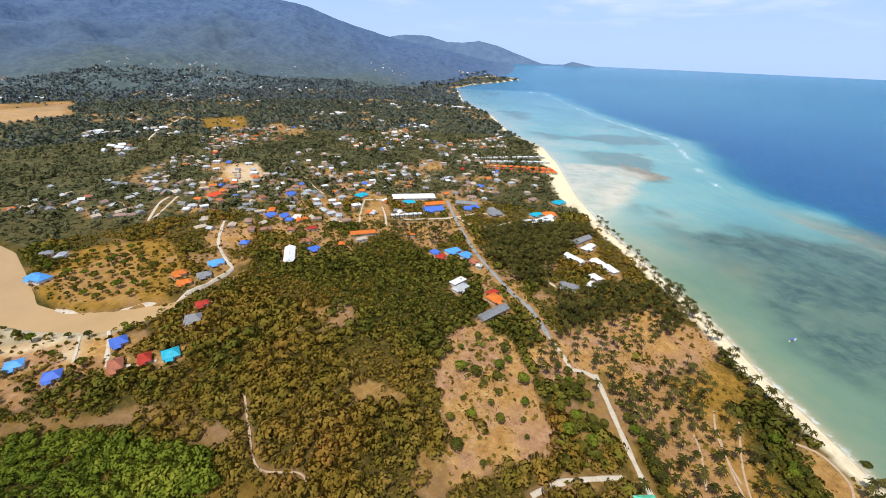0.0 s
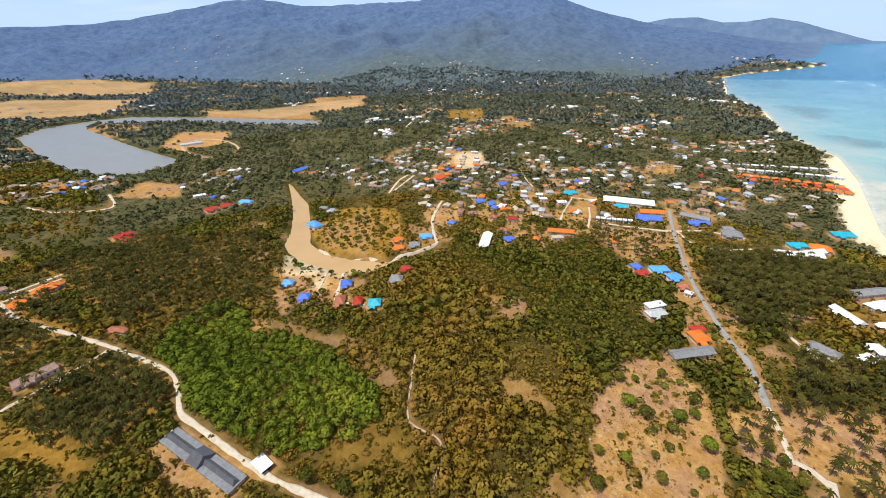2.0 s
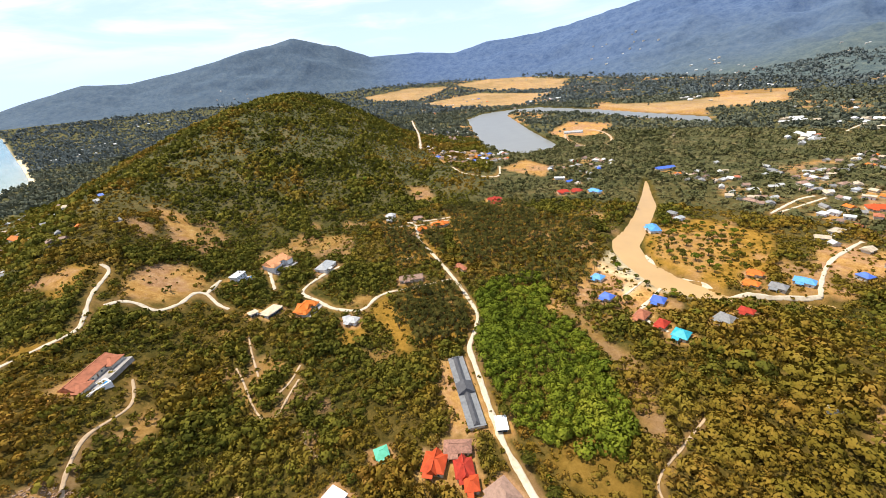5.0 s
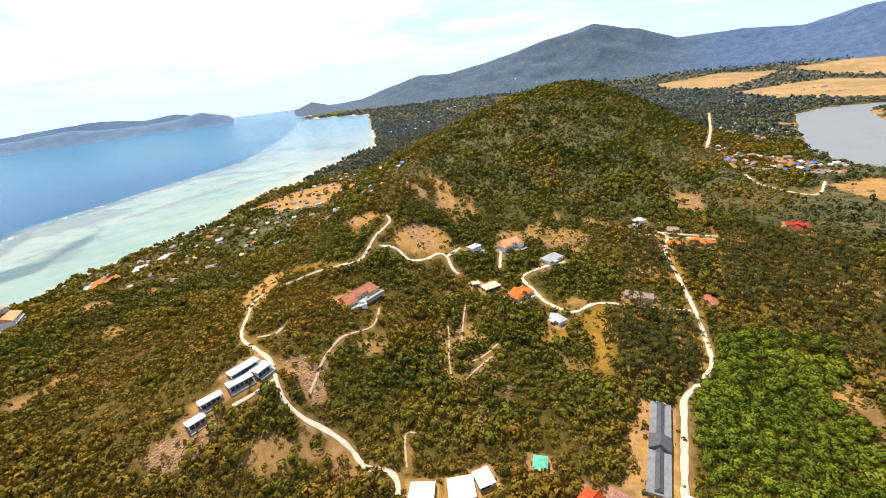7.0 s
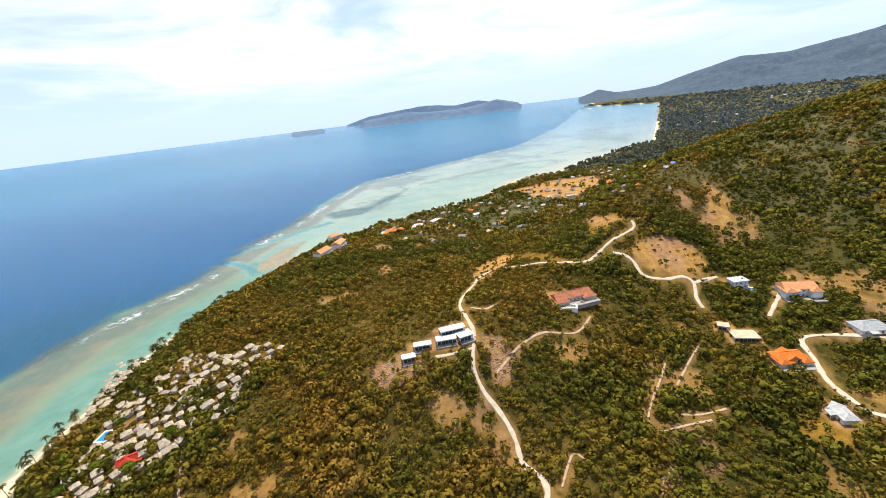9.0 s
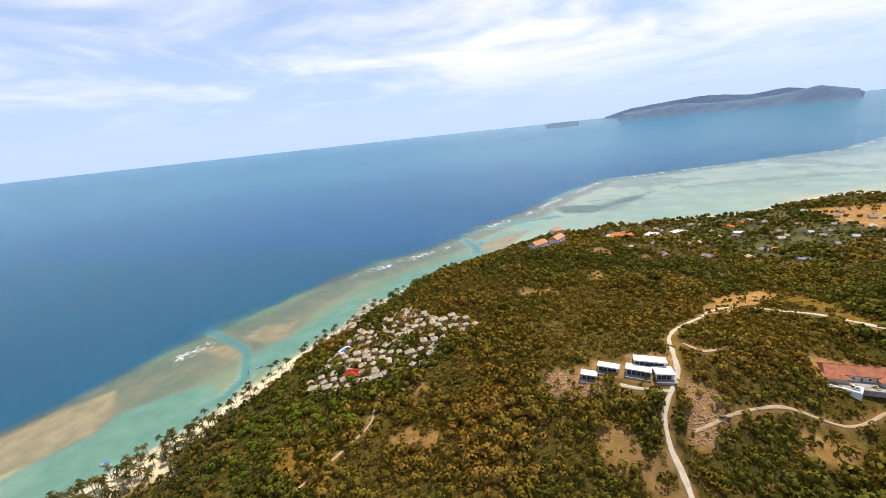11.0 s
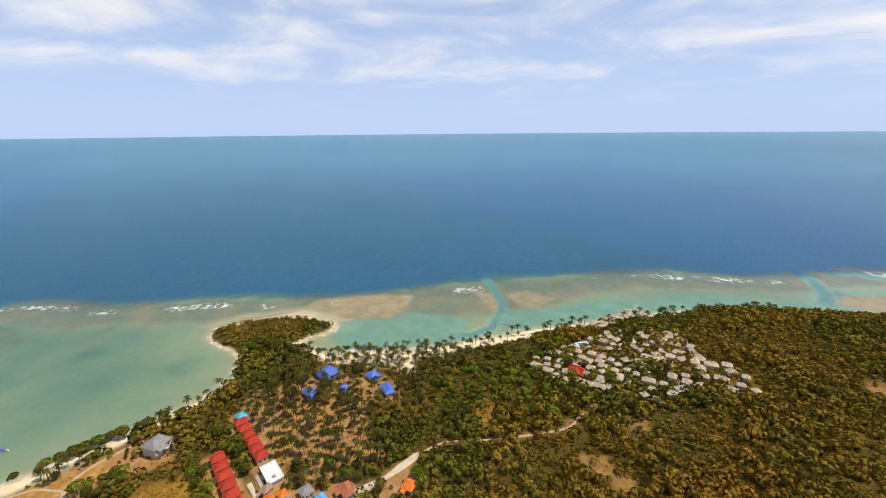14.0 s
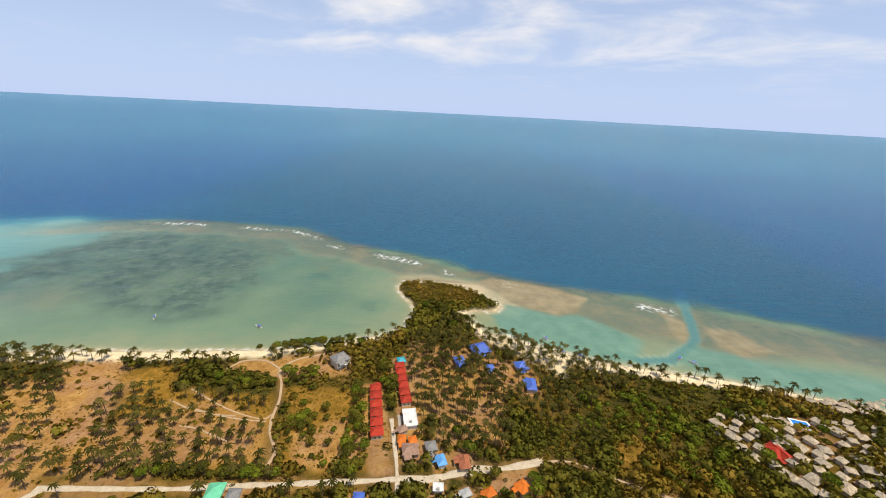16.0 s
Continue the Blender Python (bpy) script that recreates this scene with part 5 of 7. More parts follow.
def build_woods():
    near_shapes = [crown_shape(50, s, 0.70, 0.195) for s in range(8)]
    fine_shapes = [crown_shape(56, 70 + s, 0.72, 0.185) for s in range(6)]
    next_shapes = [crown_shape(23, 80 + s, 0.70, 0.28) for s in range(8)]
    mid_shapes = [crown_shape(8, 20 + s, 0.7, 0.53) for s in range(6)]
    star_shapes = [star_shape(8, 30 + s) for s in range(6)]
    far_shapes = [crown_shape(4, 40 + s, 0.55, 0.72) for s in range(6)]
    words = {"lush_woodland": "dense bright green broadleaf tree canopy", "dark_woodland": "dark green tree crowns on the slopes",
             "dry_woodland": "brownish olive dry-season tree and scrub canopy", "far_woodland": "distant grey-green palm and tree canopy, haze-tinted beyond 1 km", "palm_plain": "scattered olive palm heads over the plain"}
    for r0, r1, area, shapes, lo, hi in ((6, 190, 13.0, near_shapes, 1.8, 4.6), (190, 480, 16.5, next_shapes, 1.9, 4.8), (480, 1000, 24, mid_shapes, 2.0, 4.3),
                                         (1000, 1700, 72, far_shapes, 2.8, 5.6), (1700, 2500, 150, far_shapes, 3.6, 7.0), (2500, 3700, 380, far_shapes, 4.4, 8.8)):
        at = tree_spots(r0, r1, area, int(r0))
        if r0 == 190:
            more = tree_spots(70, 330, 15, 4)
            at = np.concatenate([at, more[lush(more[:, 0], more[:, 1]) > 0.6]])
        thick = lush(at[:, 0], at[:, 1])
        dry = dryness(at[:, 0], at[:, 1])
        broad = rng.uniform(size=len(at)) ** 1.4
        size = (lo + (hi - lo) * broad) * (0.72 + 0.75 * smooth(fbm(at[:, 0], at[:, 1], 34, 3, 49), 0.35, 0.68)) * (1 + 0.15 * (thick > 0.8)) * (1 - 0.12 * smooth(dry, 0.55, 0.95) * (thick < 0.5))
        size = np.minimum(size, 5.0) if r0 < 480 else size
        size = np.where((at[:, 0] > 296) & (np.abs(at[:, 1]) < 75), size * 0.62, size)
        at[:, 2] += size * rng.uniform(0.35, 0.7, len(at)) + broad * rng.uniform(0, 1.6, len(at))
        scale = np.stack([size, size, size * rng.uniform(0.75, 1.15, len(at))], -1)
        green = thick + rng.uniform(-0.2, 0.2, len(at)) > 0.5
        slope = (hills(at[:, 0], at[:, 1]) > 4) | ((polar(at[:, 0], at[:, 1])[1] > 88) & (polar(at[:, 0], at[:, 1])[1] < 200))
        dark = ~green & (dry - 0.6 * thick + rng.uniform(-0.16, 0.16, len(at)) < 0.40 + 0.22 * broad)
        tone = np.clip(rng.normal(0.48, 0.22 if r0 < 480 else 0.13, len(at)) + 0.3 * (dry - 0.5) + 0.9 * (fbm(at[:, 0], at[:, 1], 22, 2, 45) - 0.5), 0, 1)
        star = rng.uniform(size=len(at)) < 0.6
        if r0 < 480:
            kinds = (("lush_woodland", green, LEAF_GREEN, fine_shapes), ("dark_woodland", dark, LEAF_DARK, shapes), ("dry_woodland", ~green & ~dark, LEAF_DRY, shapes))
        elif r0 < 1000:
            kinds = (("lush_woodland", green & slope, LEAF_GREEN, shapes), ("dark_woodland", dark & slope, LEAF_DARK, shapes), ("dry_woodland", ~green & ~dark & slope, LEAF_DRY, shapes),
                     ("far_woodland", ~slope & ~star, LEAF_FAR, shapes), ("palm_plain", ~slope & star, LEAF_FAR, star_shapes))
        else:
            # Past 1 km the crowns use the haze-tinted leaves.
            kinds = (("far_woodland", np.ones(len(at), bool), LEAF_MIDDLE_HAZE if r0 < 1700 else LEAF_REMOTE_HAZE, shapes),)
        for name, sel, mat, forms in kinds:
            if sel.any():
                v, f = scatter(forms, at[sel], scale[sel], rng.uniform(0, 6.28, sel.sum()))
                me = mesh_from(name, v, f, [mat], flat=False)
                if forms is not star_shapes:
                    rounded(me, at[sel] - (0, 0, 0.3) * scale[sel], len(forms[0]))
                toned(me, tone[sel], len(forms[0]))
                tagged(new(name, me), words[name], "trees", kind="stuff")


def build_shrubs():
    """Low scrub that fills the gaps of the near woods and dots the open ground."""
    shapes = [crown_shape(6, 60 + s, 0.7, 0.55) for s in range(6)]
    g = np.random.default_rng(63)
    n = 84000
    r, a = np.sqrt(g.uniform(80 ** 2, 430 ** 2, n)), g.uniform(0, 2 * np.pi, n)
    x, y = HUB[0] - r * np.sin(a), HUB[1] + r * np.cos(a)
    soil, grass, sandy, trees, shore = cover_at(x, y)
    keep = g.uniform(size=n) < np.maximum(trees * 0.8, 0.22 * np.maximum(soil, grass) * (1 - sandy) * (shore > 15)) * smooth(fbm(x, y, 18, 3, 67), 0.3, 0.5)
    x, y = x[keep], y[keep]
    at = np.stack([x, y, ground_height(x, y)], -1)
    size = g.uniform(0.8, 2.1, len(at))
    at[:, 2] += size * 0.3
    v, f = scatter(shapes, at, np.repeat(size[:, None], 3, 1), g.uniform(0, 6.28, len(at)))
    tuft_n = 60000
    r, a = np.sqrt(g.uniform(100 ** 2, 330 ** 2, tuft_n)), np.radians(g.uniform(200, 400, tuft_n))
    x, y = HUB[0] - r * np.sin(a), HUB[1] + r * np.cos(a)
    soil, grass, sandy, trees, shore = cover_at(x, y)
    keep = (g.uniform(size=tuft_n) < np.maximum(soil * 0.5, grass) * (0.15 + smooth(fbm(x, y, 14, 4, 69), 0.42, 0.6))) & (shore > 12) & (trees < 0.6)
    x, y = x[keep], y[keep]
    low = g.uniform(0.25, 0.75, len(x))
    v2, f2 = scatter([crown_shape(5, 90 + s, 0.6, 0.6) for s in range(6)], np.stack([x, y, ground_height(x, y) + 0.1], -1), np.stack([low, low, low * 0.7], -1), g.uniform(0, 6.28, len(x)))
    tufts = mesh_from("grass_tufts", v2, f2, [TUFT])
    toned(tufts, g.uniform(0, 1, len(x)), 20)
    low_scrub = mesh_from("scrub", v, f, [LEAF_DRY])
    toned(low_scrub, g.uniform(0, 0.8, len(at)), 24)
    tagged(new("grass_tufts", tufts), "dry golden-brown grass tufts on the open fields", "grass", kind="stuff")
    tagged(new("scrub", low_scrub), "low olive-brown scrub between the trees", "shrubs", kind="stuff")


build_woods()
build_shrubs()


# ---- roads ----
def road_material(name, colour, dark):
    m, n, l, b = material(name, 0.9, 0, 0.2)
    col = ramp_node(n, l, noise_node(n, l, 0.3, 10, 0.75), [(0.3, dark), (0.55, colour), (0.8, tuple(min(1, c * 1.15) for c in colour))])
    l.new(col, b.inputs["Base Color"])
    bump_node(n, l, b, noise_node(n, l, 2.0), 0.3, 0.05)
    return m


ASPHALT = road_material("sun_bleached_asphalt", (0.27, 0.255, 0.23), (0.19, 0.18, 0.165))
CONCRETE = road_material("pale_concrete_lane", (0.52, 0.435, 0.32), (0.36, 0.285, 0.19))
DIRT = road_material("dirt_track", (0.44, 0.31, 0.19), (0.31, 0.21, 0.12))


def curve_through(line, step):
    """Points along a smooth line through the given ones, about step metres apart."""
    p = [np.array(q, float) for q in [line[0]] + line + [line[-1]]]
    pts = []
    for a, b, c, d in zip(p, p[1:], p[2:], p[3:]):
        k = max(2, int(np.linalg.norm(c - b) / step))
        for s in np.arange(k) / k:
            pts.append(0.5 * (2 * b + (c - a) * s + (2 * a - 5 * b + 4 * c - d) * s * s + (3 * b - a - 3 * c + d) * s ** 3))
    pts.append(p[-1])
    return np.array(pts)


def build_road(kind, width, line):
    """A ribbon with thickness, draped over the ground, its edges a little uneven."""
    c = curve_through([tuple(q) for q in line], 1.8)
    tang = np.gradient(c, axis=0)
    tang /= np.linalg.norm(tang, axis=1)[:, None] + 1e-9
    side = np.stack([-tang[:, 1], tang[:, 0]], -1)
    wide = width * (0.28 + 0.30 * (fbm(c[:, 0], c[:, 1], 6, 3, 61) - 0.5)) * np.ones(len(c))
    verts, faces = [], []
    cols = (-1.0, -0.5, 0.0, 0.5, 1.0)
    for k in cols:
        q = c + side * (wide * k)[:, None]
        verts.append(np.c_[q, ground_height(q[:, 0], q[:, 1]) + 0.35])
    for k in (1.0, -1.0):
        q = c + side * (wide * k * 1.04)[:, None]
        verts.append(np.c_[q, ground_height(q[:, 0], q[:, 1]) - 0.5])
    n = len(c)
    v = np.concatenate(verts)
    ring = [0, 1, 2, 3, 4, 5, 6]
    for a, b in zip(ring, ring[1:] + ring[:1]):
        i = np.arange(n - 1)
        faces.append(np.stack([a * n + i, b * n + i, b * n + i + 1, a * n + i + 1], -1))
    mat, label = {"road": (ASPHALT, "grey asphalt main road through the village"), "lane": (CONCRETE, "pale concrete lane between trees"),
                  "track": (DIRT, "narrow sandy dirt track")}[kind]
    me = mesh_from("road", v, np.concatenate(faces)[:, ::-1], [mat], flat=False)
    tagged(new("road" if kind != "track" else "dirt_track", me), label, "road", kind="structure")


for kind, width, line in ROADS:
    build_road(kind, width, line)


# ---- buildings ----
def part(name, bm, mat, parent, label=""):
    me = bpy.data.meshes.new(name)
    bm.normal_update()
    bm.to_mesh(me)
    bm.free()
    me.materials.append(mat)
    ob = new(name, me)
    ob.parent = parent
    return tagged(ob, label)


def thing(name, m, label, category, group=""):
    ob = new(name)
    ob.empty_display_size = 0.5
    ob.matrix_world = m
    return tagged(ob, label, category, group)


def box(bm, x0, x1, y0, y1, z0, z1, bevel=0.0):
    v = [bm.verts.new((x, y, z)) for z in (z0, z1) for x, y in ((x0, y0), (x1, y0), (x1, y1), (x0, y1))]
    for f in ((3, 2, 1, 0), (4, 5, 6, 7), (0, 1, 5, 4), (1, 2, 6, 5), (2, 3, 7, 6), (3, 0, 4, 7)):
        bm.faces.new([v[k] for k in f])
    return bm


def boxes(*sizes):
    bm = bmesh.new()
    for s in sizes:
        box(bm, *s)
    return bm


def hip_roof(length, width, base, rise, hip=0.5, thick=0.22):
    """A hipped roof with eaves: hip 0 gives gables, 1 a pyramid-like hip."""
    bm = bmesh.new()
    l, w = length / 2, width / 2
    r = max(0.0, l - w * hip)
    layers = []
    for dz in (0.0, -thick):
        layers.append([bm.verts.new(p) for p in ((-l, -w, base + dz), (l, -w, base + dz), (l, w, base + dz), (-l, w, base + dz), (-r, 0, base + rise + dz), (r, 0, base + rise + dz))])
    t, u = layers
    for a in ((0, 1, 5, 4), (2, 3, 4, 5), (1, 2, 5), (3, 0, 4)):
        bm.faces.new([t[k] for k in a])
        bm.faces.new([u[k] for k in reversed(a)])
    for a, b in ((0, 1), (1, 2), (2, 3), (3, 0)):
        bm.faces.new([t[b], t[a], u[a], u[b]])
    # ridge cap
    box(bm, -r - 0.1, r + 0.1, -0.16, 0.16, base + rise - 0.05, base + rise + 0.14)
    return bm


PLASTER = worn("cream_plaster", (0.66, 0.58, 0.46), 0.75)
WHITE = worn("white_render", (0.80, 0.79, 0.76), 0.86)
GLASS = material("dark_window_glass", 0.08, 0, 0.5)[0]
GLASS.node_tree.nodes["Principled BSDF"].inputs["Base Color"].default_value = (0.03, 0.04, 0.05, 1)
TIMBER = worn("stained_timber", (0.22, 0.12, 0.06), 0.7)
STONE = worn("grey_stone", (0.34, 0.31, 0.28), 0.65)
ROOFS = {
    "orange": ("orange tiled", worn("orange_roof_tiles", (0.66, 0.165, 0.016), 0.78, 1.5)),
    "orangered": ("orange-red tiled", worn("orange_red_roof_tiles", (0.58, 0.075, 0.014), 0.78, 1.5)),
    "red": ("red sheet-metal", worn("red_sheet_roof", (0.43, 0.036, 0.015), 0.7, 1.5, 0.8)),
    "maroon": ("weathered maroon tiled", worn("maroon_roof_tiles", (0.40, 0.135, 0.065), 0.6, 1.5)),
    "rust": ("rusty corrugated", worn("rusty_roof_sheets", (0.36, 0.18, 0.12), 0.5, 3.0)),
    "salmon": ("salmon tiled", worn("salmon_roof_tiles", (0.62, 0.28, 0.12), 0.8, 1.5)),
    "brown": ("brown fibre-cement", worn("brown_roof_sheets", (0.34, 0.21, 0.15), 0.7, 2.0)),
    "blue": ("blue sheet-metal", worn("blue_sheet_roof", (0.075, 0.155, 0.56), 0.8, 1.5, 0.6)),
    "lightblue": ("light blue sheet-metal", worn("light_blue_sheet_roof", (0.11, 0.34, 0.72), 0.8, 1.5, 0.6)),
    "teal": ("teal sheet-metal", worn("teal_sheet_roof", (0.03, 0.38, 0.50), 0.8, 1.5, 0.45)),
    "green": ("mint green sheet-metal", worn("mint_sheet_roof", (0.14, 0.55, 0.34), 0.85, 1.5, 0.5)),
    "grey": ("grey weathered", worn("grey_roof_sheets", (0.235, 0.23, 0.225), 0.72, 2.0)),
    "greyw": ("pale grey", worn("pale_grey_roof_sheets", (0.46, 0.46, 0.45), 0.7, 2.0)),
    "white": ("white", worn("white_roof_sheets", (0.78, 0.77, 0.74), 0.85, 1.2)),
    "beige": ("beige", worn("beige_flat_roof", (0.54, 0.43, 0.30), 0.75, 1.2)),
    "slate": ("dark slate", worn("dark_slate_roof", (0.085, 0.085, 0.092), 0.75, 1.5)),
    "thatch": ("grey-brown thatched", worn("weathered_thatch", (0.53, 0.43, 0.31), 0.5, 2.5, 0.95)),
}


def openings(root, length, width, height, floors=1, spacing=3.2):
    """Doors and windows, each with a frame, proud of the walls on the long sides."""
    y = width / 2
    n = max(2, int(length / spacing))
    for f in range(floors):
        z = f * 3.0
        for side in (-1, 1):
            for k in range(n):
                x = (k + 0.5) / n * (length - 1.2) - (length - 1.2) / 2
                if f == 0 and side < 0 and k == n // 2:
                    d = part("door", boxes((x - 0.45, x + 0.45, side * y - 0.06, side * y + 0.06, 0.0, 2.05)), TIMBER, root, "brown wooden door")
                    continue
                wdw = part("window", boxes((x - 0.62, x + 0.62, side * y - 0.07, side * y + 0.07, z + 0.85, z + 2.15)), WHITE, root)
                part("pane", boxes((x - 0.52, x + 0.52, side * y - 0.10, side * y + 0.10, z + 0.95, z + 2.05)), GLASS, wdw)


def house(x, y, turn, length, width, style, group="", name="house", detail=True, place=True):
    """A house on its plinth, with walls, roof, windows and a porch, whose roof style names its kind."""
    length = min(length, 60)
    if group == "villas on the ridge" and style in ("white", "white2"):
        length, width = length * 0.9, width * 0.9
    kind = {"white2": "white", "apart": "salmon", "greyhall": "grey"}.get(style, style)
    word, roof = ROOFS[kind]
    floors = {"white2": 2, "apart": 3, "greyhall": 2, "salmon": 2, "grey": 1}.get(style, 1)
    corners = [(x + dx, y + dy) for dx, dy in ((0, 0), (4, 0), (-4, 0), (0, 4), (0, -4))]
    z = float(np.mean(ground_height(np.array([p[0] for p in corners]), np.array([p[1] for p in corners])))) - 0.2 if place else 0.0
    flat = style in ("white", "white2", "beige") and length < 25 and group != "beach resort buildings"
    lean = flat and group in ("villas on the ridge", "houses in the valley") and x > -300
    if lean:
        floors = 1
        z -= 0.8
    wall = WHITE if kind in ("white", "salmon", "lightblue", "greyw", "beige") else PLASTER
    what = "flat-roofed modern villa" if flat else "apartment block" if style == "apart" else "long open shed" if length > 25 else "house"
    root = thing(name, pose(x, y, z, 0, 0, turn), f"{what} with a {word} roof among trees", "building" if length > 25 else "house", group)
    h = 3.0 * floors + (0.4 if not flat else 0)
    wl, ww = length - 1.2, width - 1.2
    part("wall", boxes((-wl / 2, wl / 2, -ww / 2, ww / 2, -2.5, h)), wall, root)
    if lean:
        # a tilted slab roof that shelters a glazed front over a stone terrace
        part("wall", boxes((-wl / 2 - 0.15, wl / 2 + 0.15, -ww / 2 - 0.15, ww / 2 + 0.15, -3.2, -0.05)), STONE, root, "grey stone plinth")
        slab = bmesh.new()
        v = [slab.verts.new((sx * length / 2, sy * (width / 2 + 0.5), h + 0.28 - sy * 0.42 + dz)) for dz in (0, 0.24) for sx, sy in ((-1, -1), (1, -1), (1, 1), (-1, 1))]
        for q in ((3, 2, 1, 0), (4, 5, 6, 7), (0, 1, 5, 4), (1, 2, 6, 5), (2, 3, 7, 6), (3, 0, 4, 7)):
            slab.faces.new([v[k] for k in q])
        part("roof", slab, roof, root)
        part("clerestory", boxes((-wl / 2 + 0.1, wl / 2 - 0.1, -ww / 2 + 0.05, -0.1, h, h + 0.42)), GLASS, root)
        part("terrace", boxes((-wl / 2 - 0.5, wl / 2 + 0.5, -ww / 2 - 3.2, -ww / 2 - 0.02, -2.6, 0.1)), STONE, root, "grey stone terrace")
        for k in range(max(2, int(wl / 2.4))):
            x0 = -wl / 2 + 0.3 + k * 2.4
            part("window", boxes((x0, min(x0 + 2.2, wl / 2 - 0.1), -ww / 2 - 0.08, -ww / 2 + 0.05, 0.15, 2.6)), GLASS, root, "tall dark glazing")
        return root
    if flat:
        bm = boxes((-length / 2, length / 2, -width / 2, width / 2, h, h + 0.3), (-length / 2, length / 2, -width / 2, -width / 2 + 0.25, h + 0.3, h + 0.65),
                   (-length / 2, length / 2, width / 2 - 0.25, width / 2, h + 0.3, h + 0.65), (-length / 2, -length / 2 + 0.25, -width / 2 + 0.25, width / 2 - 0.25, h + 0.3, h + 0.65),
                   (length / 2 - 0.25, length / 2, -width / 2 + 0.25, width / 2 - 0.25, h + 0.3, h + 0.65))
        part("roof", bm, roof, root)
        if detail:
            part("terrace", boxes((-wl / 2 - 0.5, wl / 2 + 0.5, -ww / 2 - 3.4, -ww / 2 - 0.02, -2.0, 0.15)), STONE, root, "grey stone terrace")
            part("water_tank", boxes((wl / 4, wl / 4 + 1.2, -0.6, 0.6, h + 0.3, h + 1.3)), STONE, root)
    else:
        part("roof", hip_roof(length, width, h - 0.1, min(width * 0.27, 3.6), 0.15 if length > 20 else 0.75), roof, root)
        if style in ("orangered", "orange", "red") and group in ("houses in the valley", "villas on the ridge", "houses by the shore") and length > 8:
            cross = hip_roof(width + 1.4, length * 0.42, h - 0.05, min(width * 0.25, 3.2), 0.1)
            bmesh.ops.rotate(cross, verts=cross.verts, cent=(0, 0, 0), matrix=Matrix.Rotation(math.pi / 2, 3, "Z"))
            part("cross_gable", cross, roof, root)
        if style in ("maroon", "salmon", "orange", "brown") and group == "villas on the ridge":
            for side in (-1, 1):
                wing = hip_roof(width * 0.95, length * 0.36, h - 0.9, width * 0.2, 0.7)
                bmesh.ops.rotate(wing, verts=wing.verts, cent=(0, 0, 0), matrix=Matrix.Rotation(math.pi / 2, 3, "Z"))
                bmesh.ops.translate(wing, verts=wing.verts, vec=(side * length * 0.36, -width * 0.34, 0))
                part("wing_roof", wing, roof, root)
                part("wing", boxes((side * length * 0.36 - length * 0.15, side * length * 0.36 + length * 0.15, -width * 0.76, -width * 0.3, -2.5, h - 1.0)), wall, root)
            part("terrace", boxes((-length * 0.55, length * 0.55, -width * 1.15, -width * 0.5, -3.0, 0.05)), STONE, root, "grey stone terrace")
        if detail and length < 26 and style not in ("apart",):
            bm = bmesh.new()
            px, pw = -wl * 0.18, min(wl * 0.5, 5.0)
            v = [bm.verts.new(p) for p in ((px - pw / 2, -width / 2 - 2.4, h - 0.95), (px + pw / 2, -width / 2 - 2.4, h - 0.95), (px + pw / 2, -width / 2 + 0.1, h - 0.30), (px - pw / 2, -width / 2 + 0.1, h - 0.30))]
            f = bm.faces.new(v)
            up = bmesh.ops.extrude_face_region(bm, geom=[f])
            for q in up["geom"]:
                if isinstance(q, bmesh.types.BMVert):
                    q.co.z += 0.14
            part("porch_roof", bm, roof, root)
            for s in (-1, 1):
                part("post", boxes((px + s * pw / 2 * 0.92 - 0.08, px + s * pw / 2 * 0.92 + 0.08, -width / 2 - 2.2, -width / 2 - 2.04, -1.5, h - 0.9)), WHITE, root)
    if floors > 1 and detail:
        for f in range(1, floors):
            bal = part("balcony", boxes((-wl / 2, wl / 2, -ww / 2 - 1.3, -ww / 2 - 0.02, f * 3.0 - 0.18, f * 3.0)), WHITE, root)
            part("railing", boxes((-wl / 2, wl / 2, -ww / 2 - 1.3, -ww / 2 - 1.22, f * 3.0 + 0.9, f * 3.0 + 1.0), *((-wl / 2 + k * wl / 6 - 0.04, -wl / 2 + k * wl / 6 + 0.04, -ww / 2 - 1.3, -ww / 2 - 1.22, f * 3.0, f * 3.0 + 0.9) for k in range(7))), GLASS, bal)
    openings(root, wl, ww, h, floors, 3.2 if detail else 4.6)
    return root


for row in HILL_VILLAS:
    house(*row, group="villas on the ridge")
for row in VALLEY_HOUSES:
    house(*row, group="houses in the valley")
for row in CANAL_HOUSES:
    house(*row, group="houses by the canal")
for row in VILLAGE_SHEDS + VILLAGE_HOUSES:
    house(*row, group="village buildings")
for row in BEACH_RESORT:
    house(*row, group="beach resort buildings")
for row in SHORE_HOUSES + SHORE_HALLS:
    house(*row, group="houses by the shore")
for row in HEADLAND_FLATS:
    house(*row, group="buildings on the headland")


def on_ground(x, y, up=0.0):
    return float(ground_height(np.array([float(x)]), np.array([float(y)]))[0]) + up


def row_of(first, start, end, count, turn, drop_first=True):
    """Copies of a thing at even steps from start to end."""
    for k in range(count):
        s = k / (count - 1)
        x, y = start[0] + (end[0] - start[0]) * s, start[1] + (end[1] - start[1]) * s
        m = pose(x, y, on_ground(x, y), 0, 0, turn)
        if k == 0:
            first.matrix_world = m
        else:
            copy_thing(first, m)


# two rows of red-roofed bungalows by the lane to the beach
row_of(house(169, 45, 8, 7.4, 6.6, "red", "bungalows in two rows", "bungalow"), (169, 45), (132, 40), 6, 98)
row_of(house(193, 31, 8, 7.0, 6.4, "red", "bungalows in two rows", "bungalow"), (193, 31), (158, 25), 6, 100)
